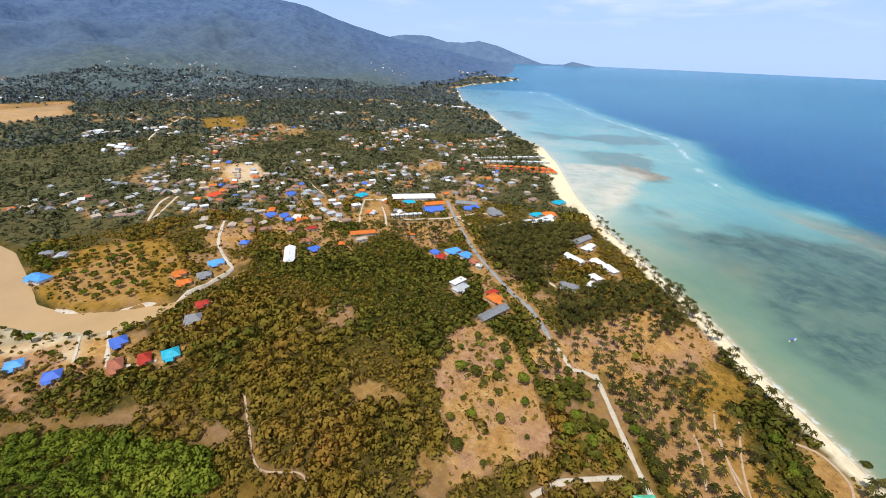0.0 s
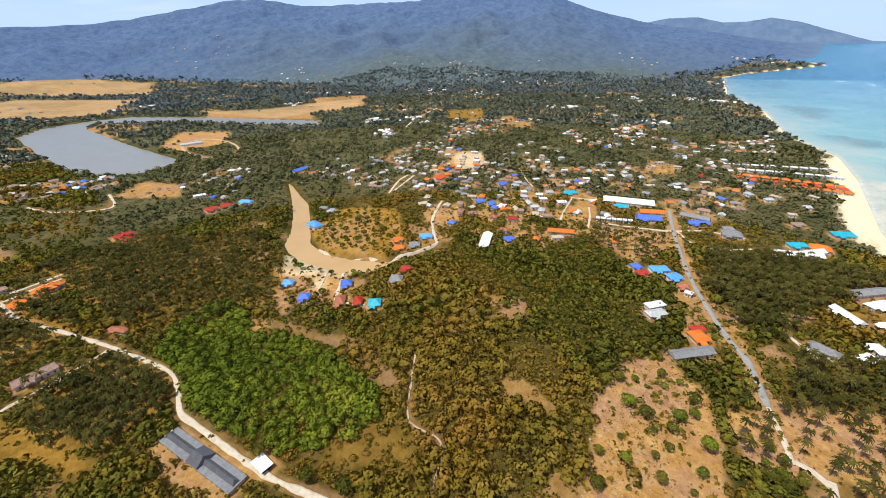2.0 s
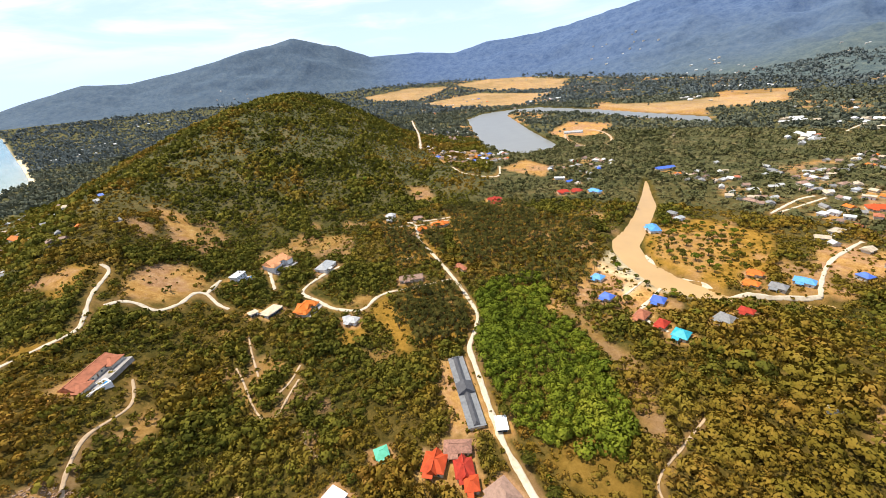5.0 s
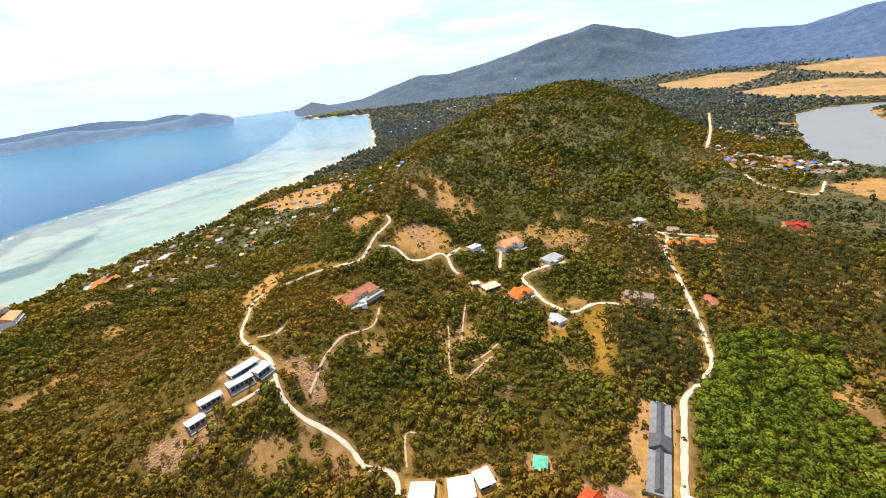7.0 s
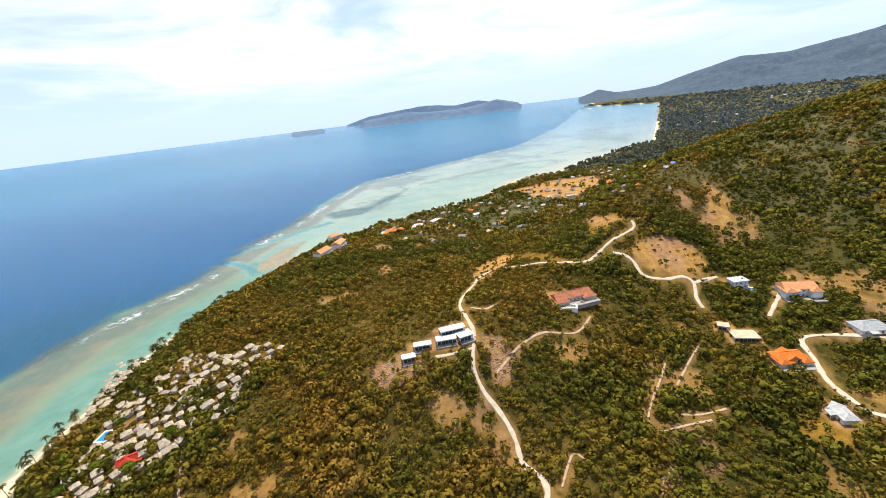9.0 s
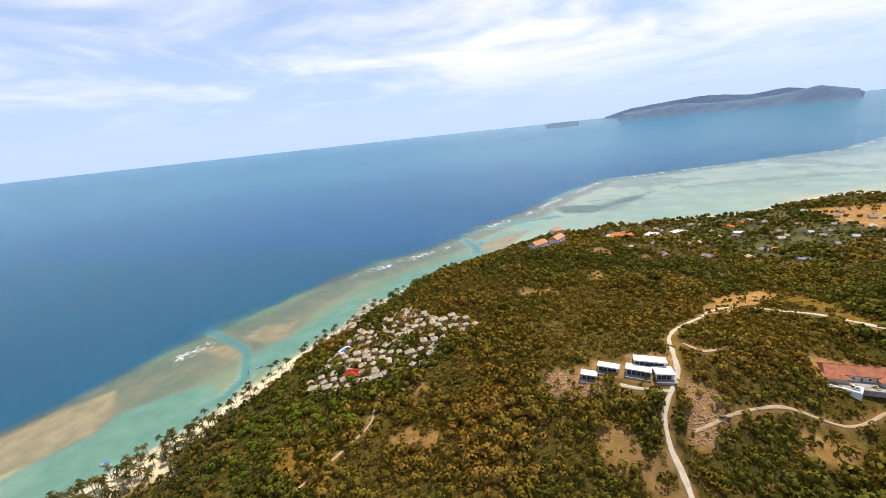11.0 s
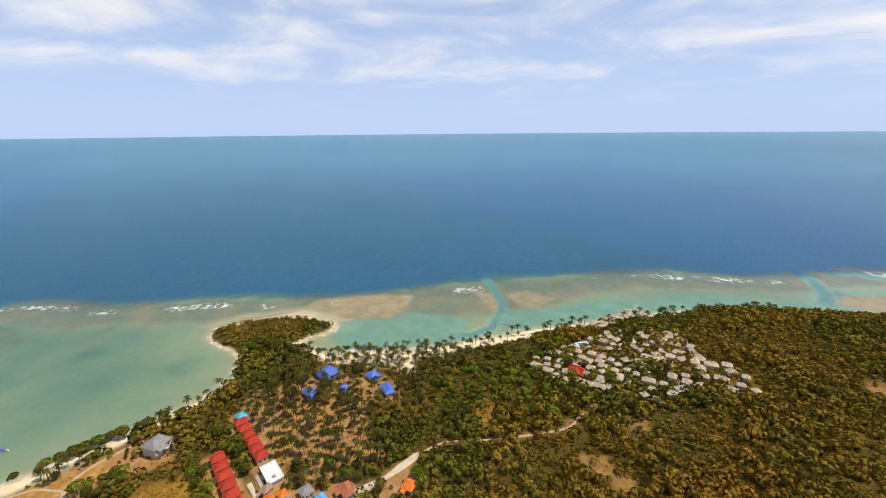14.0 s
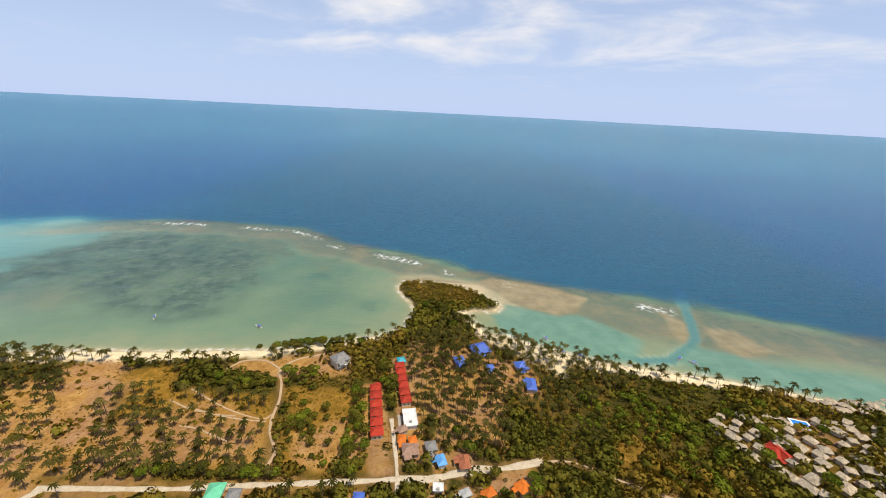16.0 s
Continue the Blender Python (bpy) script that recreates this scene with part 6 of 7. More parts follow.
# a housing estate of orange roofs and pale terraces near the sandy point
for start, end, count, style in (((82, 711), (184, 705), 10, "orange"), ((98, 668), (188, 681), 9, "orange"), ((75, 690), (186, 694), 9, "orangered"),
                                 ((59, 770), (192, 800), 12, "white"), ((77, 743), (192, 758), 11, "white")):
    row_of(house(start[0], start[1], 5, 9.5, 8.0, style, "estate houses", "house", False), start, end, count, 4)
row_of(house(-59, 448, 13, 4.6, 5.5, "white", "market stalls", "market_stall", False), (-62, 446), (-30, 455), 7, 13)


# ---- the long hall by the lane ----
def long_hall():
    root = thing("long_hall", pose(-153, 48.4, on_ground(-153, 48.4), 0, 0, 3), "long grey hall with a dark raised central ridge roof", "building")
    part("wall", boxes((-27, 27, -3.8, 3.8, -2, 2.6)), PLASTER, root)
    part("roof", boxes((-27.6, 27.6, -4.8, 4.8, 2.6, 2.9)), ROOFS["grey"][1], root, "flat grey side roof")
    part("ridge_roof", hip_roof(53, 3.4, 3.3, 1.3, 0.6), ROOFS["slate"][1], root, "dark slate ridge roof")
    part("clerestory", boxes((-26, 26, -1.4, 1.4, 2.9, 3.3)), PLASTER, root)
    part("cross_roof", hip_roof(9, 9.5, 3.6, 2.6, 0.2), ROOFS["slate"][1], root, "dark slate cross gable")
    for s in (-1, 1):
        for k in range(14):
            part("column", boxes((-26 + k * 4 - 0.15, -26 + k * 4 + 0.15, s * 4.5 - 0.15, s * 4.5 + 0.15, -1.5, 2.6)), WHITE, root)
    part("gable_pediment", boxes((-26.9, -26.5, -2.2, 2.2, 2.9, 4.2)), PLASTER, root)


long_hall()


# ---- thatched cottages of the shore resort ----
def cottage(width, depth):
    root = thing("cottage", pose(0, 0, 0), "small cottage with a steep grey-brown thatched roof", "cottage", "thatched resort cottages")
    part("wall", boxes((-width / 2 + 0.7, width / 2 - 0.7, -depth / 2 + 0.7, depth / 2 - 0.7, -2, 2.7)), PLASTER, root)
    part("roof", hip_roof(width, depth, 2.5, depth * 0.33, 0.92, 0.35), ROOFS["thatch"][1], root)
    part("porch", boxes((-width / 2, width / 2, -depth / 2 - 1.6, -depth / 2 + 0.6, -2, 0.2)), TIMBER, root, "timber porch deck")
    part("door", boxes((-0.5, 0.5, -depth / 2 + 0.6, -depth / 2 + 0.76, 0.2, 2.2)), TIMBER, root)
    for s in (-1, 1):
        part("window", boxes((s * width * 0.28 - 0.5, s * width * 0.28 + 0.5, -depth / 2 + 0.62, -depth / 2 + 0.76, 0.9, 2.0)), GLASS, root)
    return root


def settle(first, spots, turns):
    for k, ((x, y), a) in enumerate(zip(spots, turns)):
        m = pose(x, y, on_ground(x, y), 0, 0, a)
        if k == 0:
            first.matrix_world = m
        else:
            copy_thing(first, m)


def spaced(poly, count, gap, seed):
    """Spots inside an outline, no two nearer than gap."""
    g = np.random.default_rng(seed)
    xs, ys = [p[0] for p in poly], [p[1] for p in poly]
    spots = []
    for _ in range(4000):
        x, y = g.uniform(min(xs), max(xs)), g.uniform(min(ys), max(ys))
        if inside(poly, [x], [y])[0] and all((x - a) ** 2 + (y - b) ** 2 > gap * gap for a, b in spots):
            spots.append((x, y))
        if len(spots) == count:
            break
    return spots


resort_spots = spaced(RESORT, 104, 7.0, 5) + spaced(RESORT_SHORE, 26, 7.2, 6) + spaced(RESORT_INLAND, 12, 7.5, 7)
resort_spots = [p for p in resort_spots if math.hypot(p[0] - 135, p[1] + 211) > 9.5]
for k, (w, d) in enumerate(((6.2, 5.6), (4.8, 4.4), (8.2, 5.8))):
    mine = resort_spots[k::3]
    settle(cottage(w, d), mine, rng.choice([20, 25, 65, 110, 30], len(mine)) + rng.uniform(-8, 8, len(mine)))


house(-908, 445, 75, 44, 10, "greyw", name="grandstand", detail=False)
house(-1382, 1795, 40, 60, 26, "orange", name="hall", detail=False)
house(-85, 196, 30, 5.2, 4.6, "greyw", name="hut", detail=False)


# ---- rubble slopes below the villas ----
def rubble():
    g = np.random.default_rng(29)
    corners = np.array([(-1, -1, -1), (1, -1, -1), (1, 1, -1), (-1, 1, -1), (-1, -1, 1), (1, -1, 1), (1, 1, 1), (-1, 1, 1)], float)
    sides = np.array([(3, 2, 1, 0), (4, 5, 6, 7), (0, 1, 5, 4), (1, 2, 6, 5), (2, 3, 7, 6), (3, 0, 4, 7)])
    verts, n = [], 0
    for poly, count in ((SCREE_VILLA, 1600), (SCREE_LANE, 1300), (SCREE_QUARRY, 1500)):
        xs, ys = [p[0] for p in poly], [p[1] for p in poly]
        x, y = g.uniform(min(xs), max(xs), count), g.uniform(min(ys), max(ys), count)
        keep = inside(poly, x, y)
        x, y = x[keep], y[keep]
        z = ground_height(x, y)
        for px, py, pz in zip(x, y, z):
            s = g.uniform(0.35, 0.8) ** 2 * g.uniform(0.4, 1.1, 3) * (1, 1, 0.6)
            a = g.uniform(0, 6.28)
            v = corners * g.uniform(0.55, 1.0, (8, 1)) * s
            verts.append(np.c_[v[:, 0] * math.cos(a) - v[:, 1] * math.sin(a) + px, v[:, 0] * math.sin(a) + v[:, 1] * math.cos(a) + py, v[:, 2] + pz + s[2] * 0.4])
            n += 1
    faces = (np.arange(n)[:, None, None] * 8 + sides[None]).reshape(-1, 4)
    m, nn, l, bb = material("broken_rock", 0.9, 0, 0.2)
    geo = nn.new("ShaderNodeNewGeometry")
    l.new(ramp_node(nn, l, geo.outputs["Random Per Island"], [(0.0, (0.19, 0.112, 0.066)), (0.5, (0.29, 0.180, 0.112)), (1.0, (0.40, 0.275, 0.185))]), bb.inputs["Base Color"])
    tagged(new("rubble", mesh_from("rubble", np.concatenate(verts), faces, [m])), "pinkish grey broken rock on the cut slopes", "rocks", kind="stuff")


SCREE_VILLA = [(-27, -163), (-47, -156), (-59, -144), (-43, -136), (-27, -143)]
SCREE_LANE = [(-99, -149), (-115, -139), (-109, -117), (-92, -115), (-93, -130)]
SCREE_QUARRY = [(7, 114), (-3, 194), (8, 222), (26, 238), (40, 200), (30, 140)]
rubble()


# ---- swimming pools ----
POOL = still_water("pool_water", (0.02, 0.22, 0.62))


def pool(x, y, turn, length, width):
    root = thing("swimming_pool", pose(x, y, on_ground(x, y, 1.2), 0, 0, turn), "blue swimming pool with a pale stone surround", "pool")
    part("basin", boxes((-length / 2 - 1, length / 2 + 1, -width / 2 - 1, -width / 2, -4, 0.3), (-length / 2 - 1, length / 2 + 1, width / 2, width / 2 + 1, -4, 0.3),
                        (-length / 2 - 1, -length / 2, -width / 2, width / 2, -4, 0.3), (length / 2, length / 2 + 1, -width / 2, width / 2, -4, 0.3)), WHITE, root, "pale stone surround")
    part("water", boxes((-length / 2, length / 2, -width / 2, width / 2, -1, 0.15)), POOL, root, "bright blue water")


pool(-174, -154, 145, 11, 4.5)
pool(135, -211, 70, 8.5, 6)
pool(-323, -121, 100, 7, 3.5)


# ---- far houses of the plain, too distant for porches ----
FAR_STYLES = ("greyw", "brown", "grey", "orange", "rust", "beige", "maroon", "white", "brown", "blue")


def plain_spots(count, near, far, seed):
    """Crowded spots over the plain, clear of water and roads."""
    g = np.random.default_rng(seed)
    n = 26000
    r = np.where(g.uniform(size=n) < 0.5, np.sqrt(g.uniform(near ** 2, far ** 2, n)), g.uniform(near, min(far, 1100), n))
    a = np.radians(g.uniform(-9, 86, n))
    x, y = HUB[0] - r * np.sin(a), HUB[1] + r * np.cos(a)
    shore = signed(LAND, x, y)
    ok = (fbm(x, y, 150, 3, 83) > 0.54) & (shore > 16) & (signed(LAKE, x, y) < -15) & (signed(CANAL, x, y) < -12) & (mountains(x, y) < 150)
    for _, width, line in ROADS:
        ok &= edge_distance(list(line), x, y, False) > width / 2 + 7
    for hx, hy, _, hl, hw, _ in HOUSES_ALL:
        ok &= np.hypot(x - hx, y - hy) > hl / 2 + 9
    return x[ok][:count], y[ok][:count]


def far_village():
    g = np.random.default_rng(77)
    firsts = [house(0, 0, 0, 9 + k % 3 * 2.5, 7.5 + k % 2, s, "houses across the plain", "house", False, False) for k, s in enumerate(FAR_STYLES)]
    xs, ys = plain_spots(90, 330, 1000, 78)
    for k, (x, y) in enumerate(zip(xs, ys)):
        m = pose(x, y, on_ground(x, y), 0, 0, g.choice([0, 15, 30, 90, 105]) + g.uniform(-6, 6))
        root = firsts[k % len(firsts)]
        if k >= len(firsts):
            root = copy_thing(root, m)
        root.matrix_world = m


def village_core():
    """The crowded lanes of the village: small houses set close together."""
    g = np.random.default_rng(75)
    firsts = {}
    for x, y, style in VILLAGE_SMALL:
        m = pose(x, y, on_ground(x, y), 0, 0, g.choice([20, 35, 110, 125]) + g.uniform(-7, 7))
        if style not in firsts:
            firsts[style] = house(0, 0, 0, 9.5 + len(firsts) % 3 * 1.2, 7.6, style, "houses in the village lanes", "house", False, False)
            firsts[style].matrix_world = m
        else:
            copy_thing(firsts[style], m)




HAMLETS = [(-1280, 2186), (-1226, 2000), (-1136, 2145), (-947, 1472), (-797, 1531), (-831, 2037), (-679, 2118), (-440, 2884), (-221, 1566), (-54, 1629), (-96, 1109), (-2, 2313), (29, 1654), (214, 3430), (-738, 854), (-600, 726), (-654, 910), (-357, 1283), (-123, 959), (-3070, 1618), (-2899, 1776), (-1707, 695), (-1250, 988), (-1403, 1330), (-1054, 1648), (-1268, 2237), (-1098, 2109), (-2118, 1796), (-3034, 986), (-1939, -1274), (-2135, -943), (-3423, -1160), (-3313, -805), (-1586, -1173), (-2808, -1531)]


def remote_houses():
    """Hundreds of tiny buildings across the plain and the foot of the mountains: gabled, one mesh a roof colour."""
    g = np.random.default_rng(79)
    xs, ys = plain_spots(1000, 420, 2700, 80)
    coast = spaced(COAST_VILLAGE, 110, 11, 81)
    knots = np.repeat(np.array(HAMLETS, float), 9, 0)
    knots = knots + g.normal(size=knots.shape) * (0.022 * np.hypot(knots[:, :1], knots[:, 1:]))
    xs, ys = np.r_[xs, [p[0] for p in coast], knots[:, 0]], np.r_[ys, [p[1] for p in coast], knots[:, 1]]
    body = np.array([(sx, sy, z) for z in (-1.0, 0.55) for sx, sy in ((-.46, -.46), (.46, -.46), (.46, .46), (-.46, .46))])
    cap = np.array([(-.54, -.54, 0.5), (.54, -.54, 0.5), (.54, .54, 0.5), (-.54, .54, 0.5), (-.5, 0, 0.95), (.5, 0, 0.95)])
    walls, roofs = [(0, 1, 5, 4), (1, 2, 6, 5), (2, 3, 7, 6), (3, 0, 4, 7)], [(0, 1, 5, 4), (2, 3, 4, 5), (1, 2, 5, 5), (3, 0, 4, 4)]
    styles = ("white", "greyw", "beige", "brown", "grey", "orange", "blue", "red")
    pick = g.choice(len(styles), len(xs), p=[0.06, 0.18, 0.18, 0.23, 0.24, 0.07, 0.03, 0.01])
    open_land = cover_at(xs, ys)[0] < 0.6
    xs, ys = xs[open_land | (np.hypot(xs, ys) < 1100)], ys[open_land | (np.hypot(xs, ys) < 1100)]
    pick = pick[:len(xs)]
    z = np.maximum(ground_height(xs, ys), lift(polar(xs, ys)[0]) + mountains(xs, ys) - 1.0)
    size = np.stack([g.uniform(5, 12, len(xs)), g.uniform(5, 8, len(xs)), np.full(len(xs), 4.6)], -1)
    last = 250
    size[-last:] *= 1.5
    pick[-last:] = g.choice([0, 1, 2, 4], last, p=[0.4, 0.3, 0.2, 0.1])
    turn = g.uniform(0, 6.28, len(xs))

    def laid(shape, sel):
        c, s = np.cos(turn[sel])[:, None], np.sin(turn[sel])[:, None]
        v = shape[None] * size[sel][:, None, :]
        return np.stack([v[..., 0] * c - v[..., 1] * s + xs[sel][:, None], v[..., 0] * s + v[..., 1] * c + ys[sel][:, None], v[..., 2] + z[sel][:, None]], -1)
    everyone = np.arange(len(xs))
    v = laid(body, everyone).reshape(-1, 3)
    f = (everyone[:, None, None] * 8 + np.array(walls)[None]).reshape(-1, 4)
    tagged(new("remote_house_walls", mesh_from("remote_house_walls", v, f, [PLASTER])), "pale walls of small distant houses across the plain", "houses", kind="stuff")
    for k, style in enumerate(styles):
        sel = np.where(pick == k)[0]
        v = laid(cap, sel).reshape(-1, 3)
        f = np.arange(len(sel))[:, None, None] * 6
        quads = (f + np.array(roofs[:2])[None]).reshape(-1, 4)
        tris = (f + np.array([(1, 2, 5), (3, 0, 4)])[None]).reshape(-1, 3)
        me = bpy.data.meshes.new("remote_roofs")
        me.from_pydata(v.tolist(), [], quads.tolist() + tris.tolist())
        me.materials.append(ROOFS[style][1])
        tagged(new("remote_roofs", me), ROOFS[style][0] + " roofs of small distant houses", "roofs", kind="stuff")


remote_houses()
far_village()
village_core()


# ---- boats in the lagoon ----
def boat(x, y, turn):
    """A long open wooden boat with a raised bow, a thwart and a canopy."""
    root = thing("boat", pose(x, y, 0.1, 0, 0, turn), "small pale wooden boat moored in the lagoon", "boat", "boats in the lagoon")
    bm = bmesh.new()
    rings = []
    for u, w, keel, top in ((-3.6, 0.55, -0.1, 0.75), (-2.0, 0.85, -0.25, 0.6), (0.5, 0.9, -0.28, 0.6), (2.5, 0.65, -0.15, 0.8), (4.0, 0.08, 0.35, 1.35)):
        rings.append([bm.verts.new(p) for p in ((u, -w, top), (u, -w * 0.6, keel), (u, w * 0.6, keel), (u, w, top), (u, w * 0.85, top), (u, w * 0.5, keel + 0.12), (u, -w * 0.5, keel + 0.12), (u, -w * 0.85, top))])
    for a, c in zip(rings, rings[1:]):
        for k in range(8):
            bm.faces.new([a[k], a[(k + 1) % 8], c[(k + 1) % 8], c[k]])
    bm.faces.new(rings[0]); bm.faces.new(rings[-1][::-1])
    part("hull", bm, WHITE, root)
    part("thwart", boxes((-1.6, -1.2, -0.7, 0.7, 0.3, 0.38), (1.2, 1.6, -0.6, 0.6, 0.3, 0.38)), TIMBER, root, "timber seats")
    part("canopy", boxes((-1.9, 1.0, -0.8, 0.8, 1.7, 1.78)), ROOFS["blue"][1], root, "blue awning")
    for sx in (-1.8, 0.9):
        for sy in (-0.72, 0.72):
            part("post", boxes((sx - 0.04, sx + 0.04, sy - 0.04, sy + 0.04, 0.2, 1.7)), TIMBER, root)


for spot in ((209, -196, 40), (240, -62, 120), (221, -96, 30), (216, -108, 70), (240, -88, 10), (214, -188, 130), (250, 150, 60), (262, 240, 20)):
    boat(*spot)


# ---- palms ----
def frond(g, k, n):
    """One arching frond as bent leaf blades on both sides of its rib: eight corners a side pair."""
    a = 2 * math.pi * (k + g.uniform(-0.25, 0.25)) / n
    out = np.array((math.cos(a), math.sin(a), 0.0))
    side = np.array((-out[1], out[0], 0.0))
    reach, rise, wide = g.uniform(0.75, 1.1), g.uniform(-0.35, 0.75), 0.135
    rib = [np.zeros(3), out * reach * 0.5 + (0, 0, rise * 0.6), out * reach * 0.95 + (0, 0, rise * 0.6 - 0.45)]
    quads = []
    for (p, q), (w0, w1) in zip(zip(rib, rib[1:]), ((0.06, wide), (wide, 0.03))):
        quads += [p - side * w0 - (0, 0, 0.05), p, q, q - side * w1 - (0, 0, 0.10)][::-1] + [p + side * w0 - (0, 0, 0.05), p, q, q + side * w1 - (0, 0, 0.10)]
    return quads


def palm_crown(seed, fronds=14):
    g = np.random.default_rng(seed)
    return np.array(sum((frond(g, k, fronds) for k in range(fronds)), []))


def trunk_shape(seed, sides=4):
    """A slim leaning trunk, one high, of quads."""
    g = np.random.default_rng(seed)
    lean = g.uniform(-0.08, 0.08, 2)
    rings = []
    for z, rad in ((-0.1, 0.030), (0.35, 0.021), (0.7, 0.017), (1.0, 0.014)):
        c = np.array((lean[0] * z * z, lean[1] * z * z, z))
        rings.append([c + rad * np.array((math.cos(2 * math.pi * k / sides), math.sin(2 * math.pi * k / sides), 0)) for k in range(sides)])
    quads = []
    for a, b in zip(rings, rings[1:]):
        for k in range(sides):
            quads += [a[k], a[(k + 1) % sides], b[(k + 1) % sides], b[k]]
    return np.array(quads), lean


def clear_of_houses(x, y, margin):
    ok = np.ones(len(x), bool)
    for hx, hy, ht, hl, hw, _ in HOUSES_ALL:
        a = radians(ht)
        u, v = (x - hx) * math.cos(a) + (y - hy) * math.sin(a), -(x - hx) * math.sin(a) + (y - hy) * math.cos(a)
        ok &= (np.abs(u) > hl / 2 + margin) | (np.abs(v) > hw / 2 + margin)
    for cx, cy in resort_spots:
        ok &= np.hypot(x - cx, y - cy) > 4.2
    return ok


def palm_spots():
    spots = []
    g = np.random.default_rng(91)
    for area, poly in PALM_GROVES:
        xs, ys = [p[0] for p in poly], [p[1] for p in poly]
        step = math.sqrt(area * (0.72 if poly[0][0] < -150 else 0.32 if area > 100 else 0.7))
        gx, gy = np.meshgrid(np.arange(min(xs), max(xs), step), np.arange(min(ys), max(ys), step))
        x, y = gx.ravel() + g.uniform(-0.42, 0.42, gx.size) * step, gy.ravel() + g.uniform(-0.42, 0.42, gx.size) * step
        keep = inside(poly, x, y) & (g.uniform(size=x.size) < 0.85)
        spots.append(np.stack([x[keep], y[keep]], -1))
    shore_line = curve_through([(200, 460), (206, 378), (206, 300), (207, 239), (203, 199), (205, 160), (214, 131), (228, 81), (250, 42)], 5.5)
    beach_line = curve_through([(250, -42), (234, -58), (220, -80), (206, -108), (197, -136), (187, -172), (177, -208), (162, -258), (148, -300), (120, -362), (88, -412)], 4.5)
    for line in (shore_line - (7, 0), shore_line - (13, 3), beach_line, beach_line - (9, 4)):
        spots.append((line + g.uniform(-4.5, 4.5, line.shape))[g.uniform(size=len(line)) < 0.62])
    p = np.concatenate(spots)
    clear = np.ones(len(p), bool)
    for _, width, line in ROADS:
        clear &= edge_distance(list(line), p[:, 0], p[:, 1], False) > width / 2 + 1
    clear &= (signed(LAND, p[:, 0], p[:, 1]) > 2) & clear_of_houses(p[:, 0], p[:, 1], 1.6)
    return p[clear]


def build_palms():
    spots = palm_spots()
    z = ground_height(spots[:, 0], spots[:, 1])
    trunks = [trunk_shape(s) for s in range(5)]
    crowns = [palm_crown(10 + s) for s in range(5)]
    height = rng.uniform(5.5, 9.5, len(spots))
    near = (spots[:, 0] > 140) & (np.abs(spots[:, 1]) < 75)
    chosen = np.where(near)[0][:150]
    rest = np.ones(len(spots), bool)
    rest[chosen] = False
    vt, vc = [], []
    for k in range(5):
        sel = np.where(rest & (np.arange(len(spots)) % 5 == k))[0]
        at = np.c_[spots[sel], z[sel]]
        turn = rng.uniform(0, 6.28, len(sel))
        v, _ = scatter([trunks[k][0]], at, np.repeat(height[sel][:, None], 3, 1), turn)
        vt.append(v)
        lean = np.array(trunks[k][1])
        c, s = np.cos(turn), np.sin(turn)
        top = at + np.stack([(lean[0] * c - lean[1] * s) * height[sel], (lean[0] * s + lean[1] * c) * height[sel], height[sel]], -1)
        size = rng.uniform(2.6, 3.7, len(sel))
        v, _ = scatter([crowns[k]], top, np.stack([size, size, size * 0.9], -1), rng.uniform(0, 6.28, len(sel)))
        vc.append(v)
    vt, vc = np.concatenate(vt), np.concatenate(vc)
    tagged(new("palm_trunks", mesh_from("palm_trunks", vt, np.arange(len(vt)).reshape(-1, 4), [BARK])), "slim grey-brown coconut palm trunks in groves", "palms", kind="stuff")
    heads = mesh_from("palm_crowns", vc, np.arange(len(vc)).reshape(-1, 4), [FROND])
    toned(heads, rng.uniform(0, 1, len(vc) // len(crowns[0])), len(crowns[0]))
    tagged(new("palm_crowns", heads), "olive green coconut palm crowns in groves", "palms", kind="stuff")
    firsts = []
    for k in range(5):
        root = thing("coconut_palm", pose(0, 0, 0), "tall leaning coconut palm with an olive green crown", "palm tree", "coconut palms near the beach")
        shape, lean = trunk_shape(30 + k, 6)
        t = new("trunk", mesh_from("trunk", shape * 10.5, np.arange(len(shape)).reshape(-1, 4), [BARK])); t.parent = root
        crown = palm_crown(50 + k, 17) * (3.9, 3.9, 3.8) + (lean[0] * 10.5, lean[1] * 10.5, 10.5)
        head = mesh_from("crown", crown, np.arange(len(crown)).reshape(-1, 4), [FROND])
        toned(head, np.array([0.15 + 0.15 * k]), len(crown))
        c = new("crown", head); c.parent = root
        firsts.append(root)
    for j, i in enumerate(chosen):
        m = pose(spots[i][0], spots[i][1], z[i], 0, 0, rng.uniform(0, 360)) @ Matrix.Scale(height[i] / 10.5, 4)
        root = firsts[j % 5]
        if j < 5:
            root.matrix_world = m
        else:
            dup = copy_thing(root, m)
            dup.scale = (height[i] / 10.5,) * 3


build_palms()


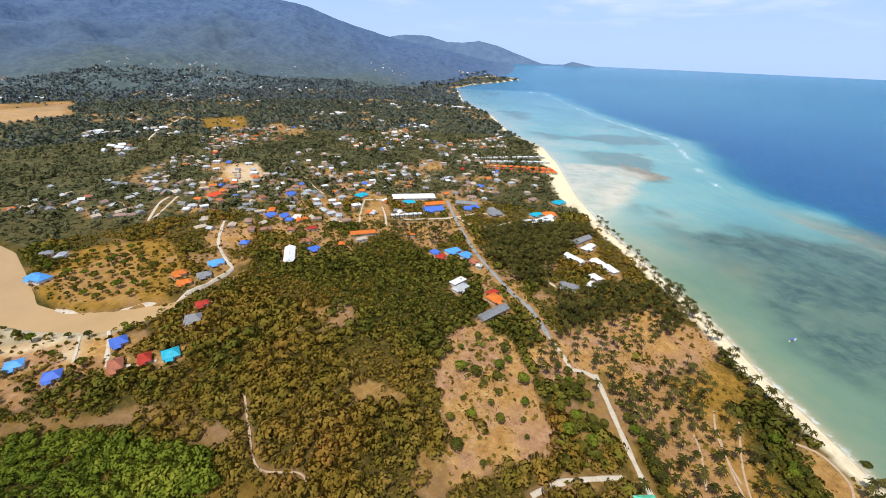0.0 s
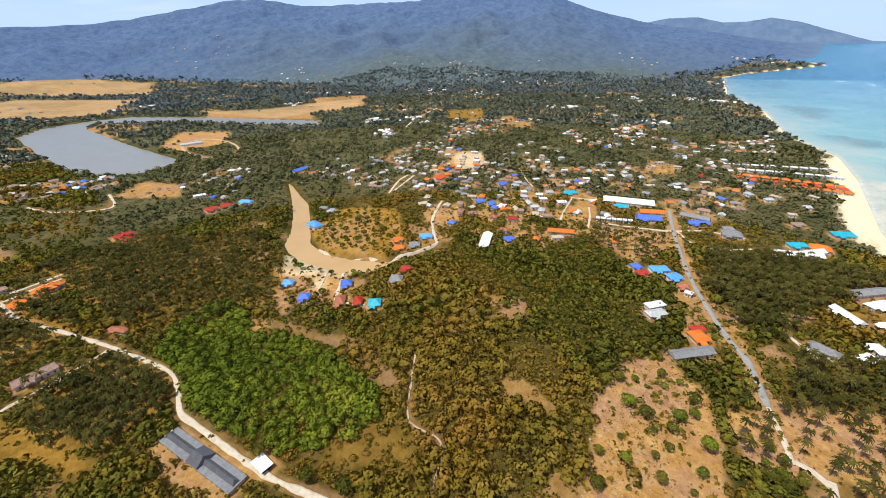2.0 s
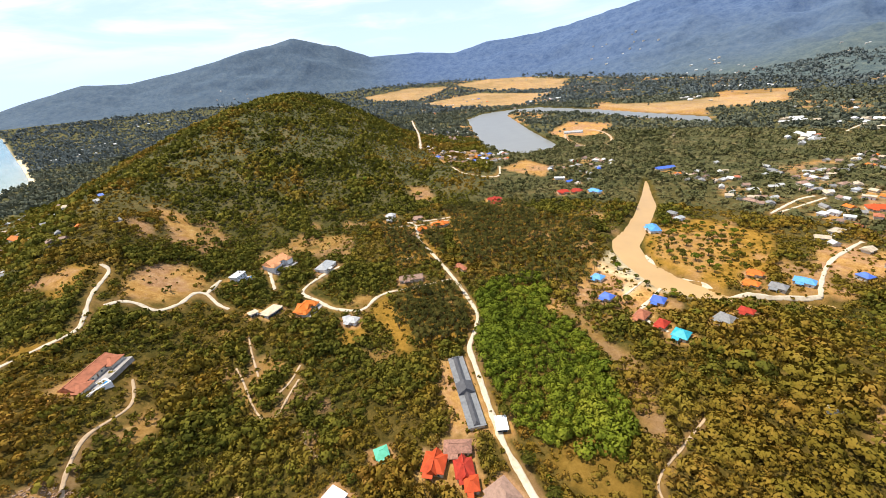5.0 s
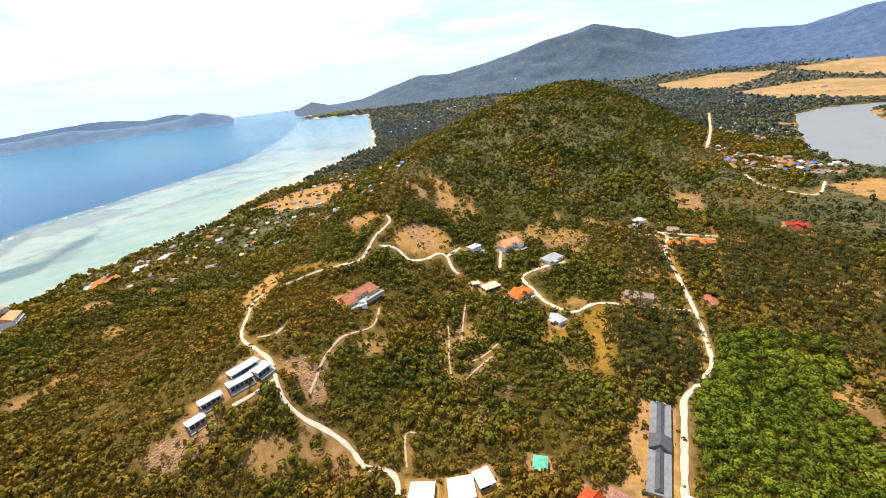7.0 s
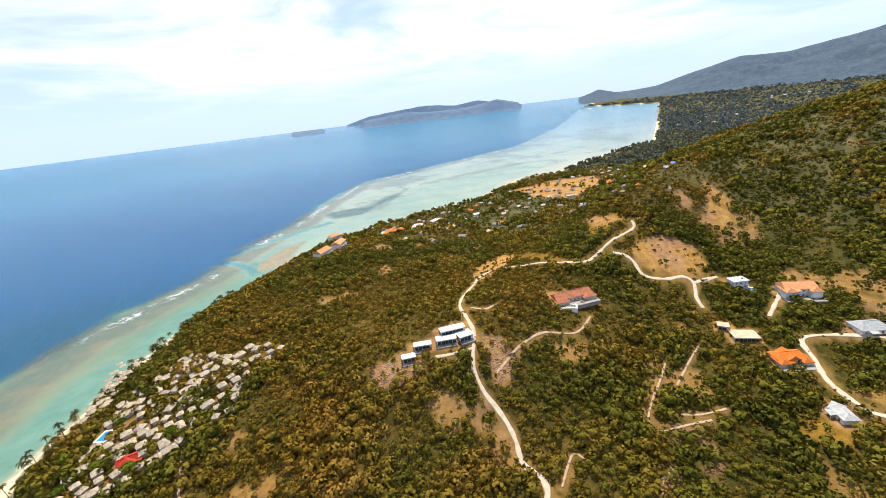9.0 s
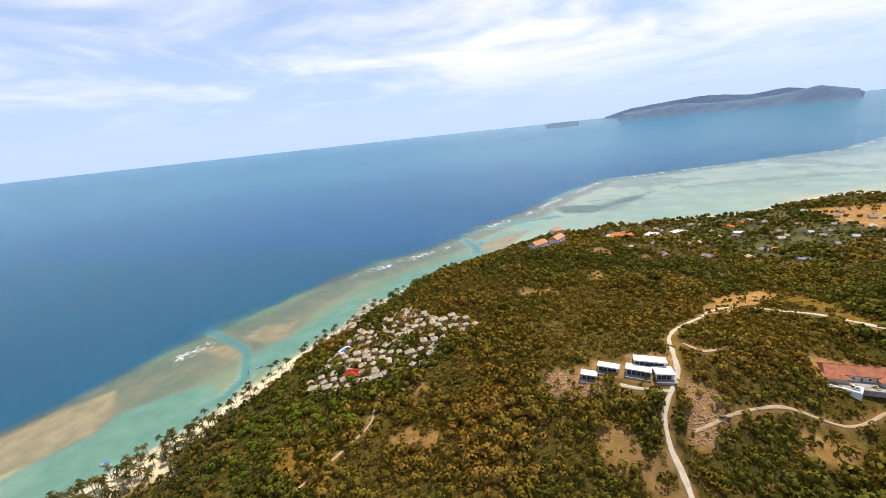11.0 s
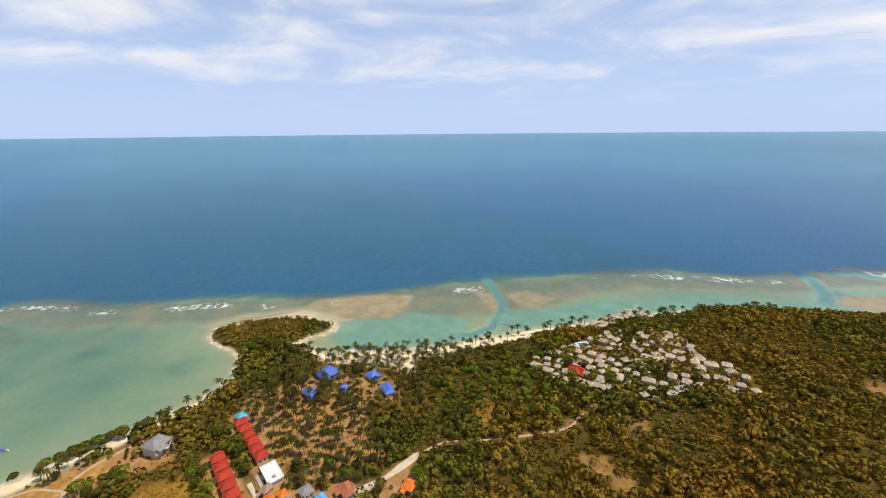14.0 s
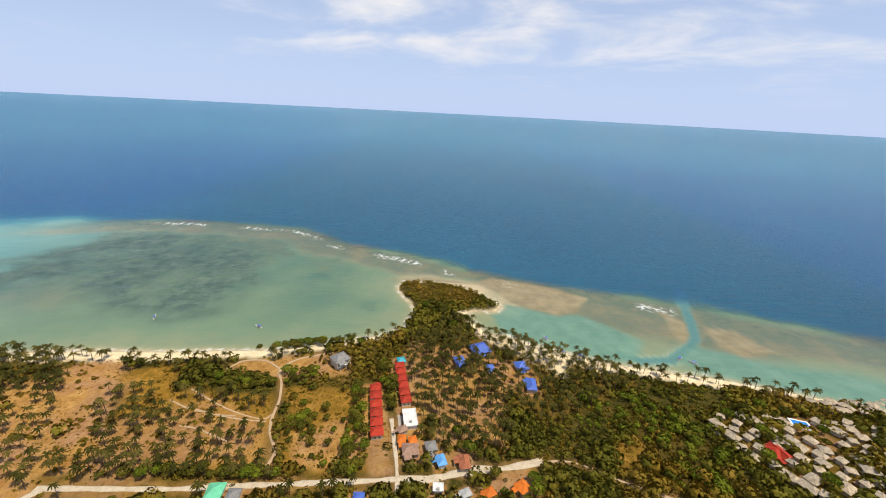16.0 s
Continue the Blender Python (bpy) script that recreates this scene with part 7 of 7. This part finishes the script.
# ---- single broadleaf trees ----
def tree_parts(root, seed, leaf):
    g = np.random.default_rng(seed)
    bm = bmesh.new()

    def limb(a, b, ra, rb):
        a, b = Vector(a), Vector(b)
        axis = (b - a).normalized()
        u = axis.orthogonal().normalized(); v = axis.cross(u)
        rings = [[bm.verts.new(p + (u * math.cos(t) + v * math.sin(t)) * r) for t in (0, 1.26, 2.51, 3.77, 5.03)] for p, r in ((a, ra), (b, rb))]
        for k in range(5):
            bm.faces.new([rings[0][k], rings[0][(k + 1) % 5], rings[1][(k + 1) % 5], rings[1][k]])
    limb((0, 0, -0.6), (0.1, 0, 2.2), 0.34, 0.24)
    for k in range(6):
        a = k * 1.05 + g.uniform(-0.3, 0.3)
        mid = (0.9 * math.cos(a), 0.9 * math.sin(a), g.uniform(3.0, 3.8))
        limb((0.1, 0, g.uniform(1.7, 2.2)), mid, 0.15, 0.09)
        limb(mid, (2.2 * math.cos(a), 2.2 * math.sin(a), g.uniform(3.6, 5.4)), 0.09, 0.03)
    part("trunk", bm, BARK, root)
    v = crown_shape(170, seed, 0.72, 0.17) * (3.4, 3.4, 3.4) + (0, 0, 4.0)
    head = mesh_from("crown", v, np.arange(len(v)).reshape(-1, 4), [leaf])
    toned(head, np.array([(seed % 6) / 6]), len(v))
    c = new("crown", head); c.parent = root


def single_trees():
    g = np.random.default_rng(17)
    kinds = ((LEAF_GREEN, "broad bright green tree"), (LEAF_DARK, "dense dark green tree"), (LEAF_DARK, "olive green tree"))
    firsts = []
    for k in range(6):
        leaf, label = kinds[k % 3]
        root = thing("tree", pose(0, 0, 0), label + " with a rounded uneven crown", "tree", "single trees near the lanes")
        tree_parts(root, 200 + k, leaf)
        firsts.append(root)
    places = []
    for poly, count, gap in TREE_PATCHES:
        places += spaced(poly, count, gap, len(places) + 3)
    px, py = np.array([p[0] for p in places]), np.array([p[1] for p in places])
    clear = clear_of_houses(px, py, 1.8) & (signed(CANAL, px, py) < -2)
    for _, width, line in ROADS:
        clear &= edge_distance(list(line), px, py, False) > width / 2 + 1.4
    places = [p for p, ok in zip(places, clear) if ok]
    for k, (x, y) in enumerate(places):
        s = g.uniform(0.45, 1.25)
        m = pose(x, y, on_ground(x, y), 0, 0, g.uniform(0, 360))
        root = firsts[k % 6]
        if k >= 6:
            root = copy_thing(root, m)
        root.matrix_world = m @ Matrix.Scale(s, 4)


TREE_PATCHES = [([(-345, 290), (-340, 334), (-300, 350), (-249, 304), (-225, 258), (-255, 244), (-300, 250)], 60, 6), ([(171, 58), (172, 50), (126, 43), (110, 45), (110, 56), (146, 57)], 34, 4.5), ([(201, 44), (202, 35), (144, 31), (144, 38)], 22, 4.5), ([(133, -4), (125, -20), (104, -23), (101, -8)], 14, 5), ([(141, 95), (150, 78), (133, 75), (125, 88)], 12, 4.5),
                ([(181, 155), (180, 126), (191, 88), (181, 86), (170, 122), (172, 148)], 40, 4.2), ([(108, 159), (108, 98), (107, 45), (104, 44), (105, 96), (105, 157)], 24, 4), ([(-300, 212), (-262, 196), (-210, 175), (-185, 190), (-220, 222), (-262, 212)], 16, 9),
                ([(10, 115), (60, 140), (60, 200), (25, 235), (0, 195)], 26, 9), ([(-130, 58), (-72, 72), (-78, 80), (-135, 66)], 10, 5),
                ([(62, 125), (92, 132), (90, 195), (70, 190)], 30, 5.5), ([(226, 132), (217, 142), (222, 62), (231, 60)], 22, 5),
                ([(110, 45), (150, 50), (160, 90), (112, 84)], 16, 8), ([(-190, 56), (-130, 40), (-128, 46), (-185, 62)], 12, 6),
                ([(235, 20), (285, 24), (292, -10), (262, -34), (228, -5)], 26, 6), ([(160, -160), (150, -215), (132, -250), (90, -282), (50, -232), (50, -190), (92, -164)], 85, 5.5), ([(85, 5), (60, -10), (85, -60), (105, -50)], 24, 6)]
single_trees()
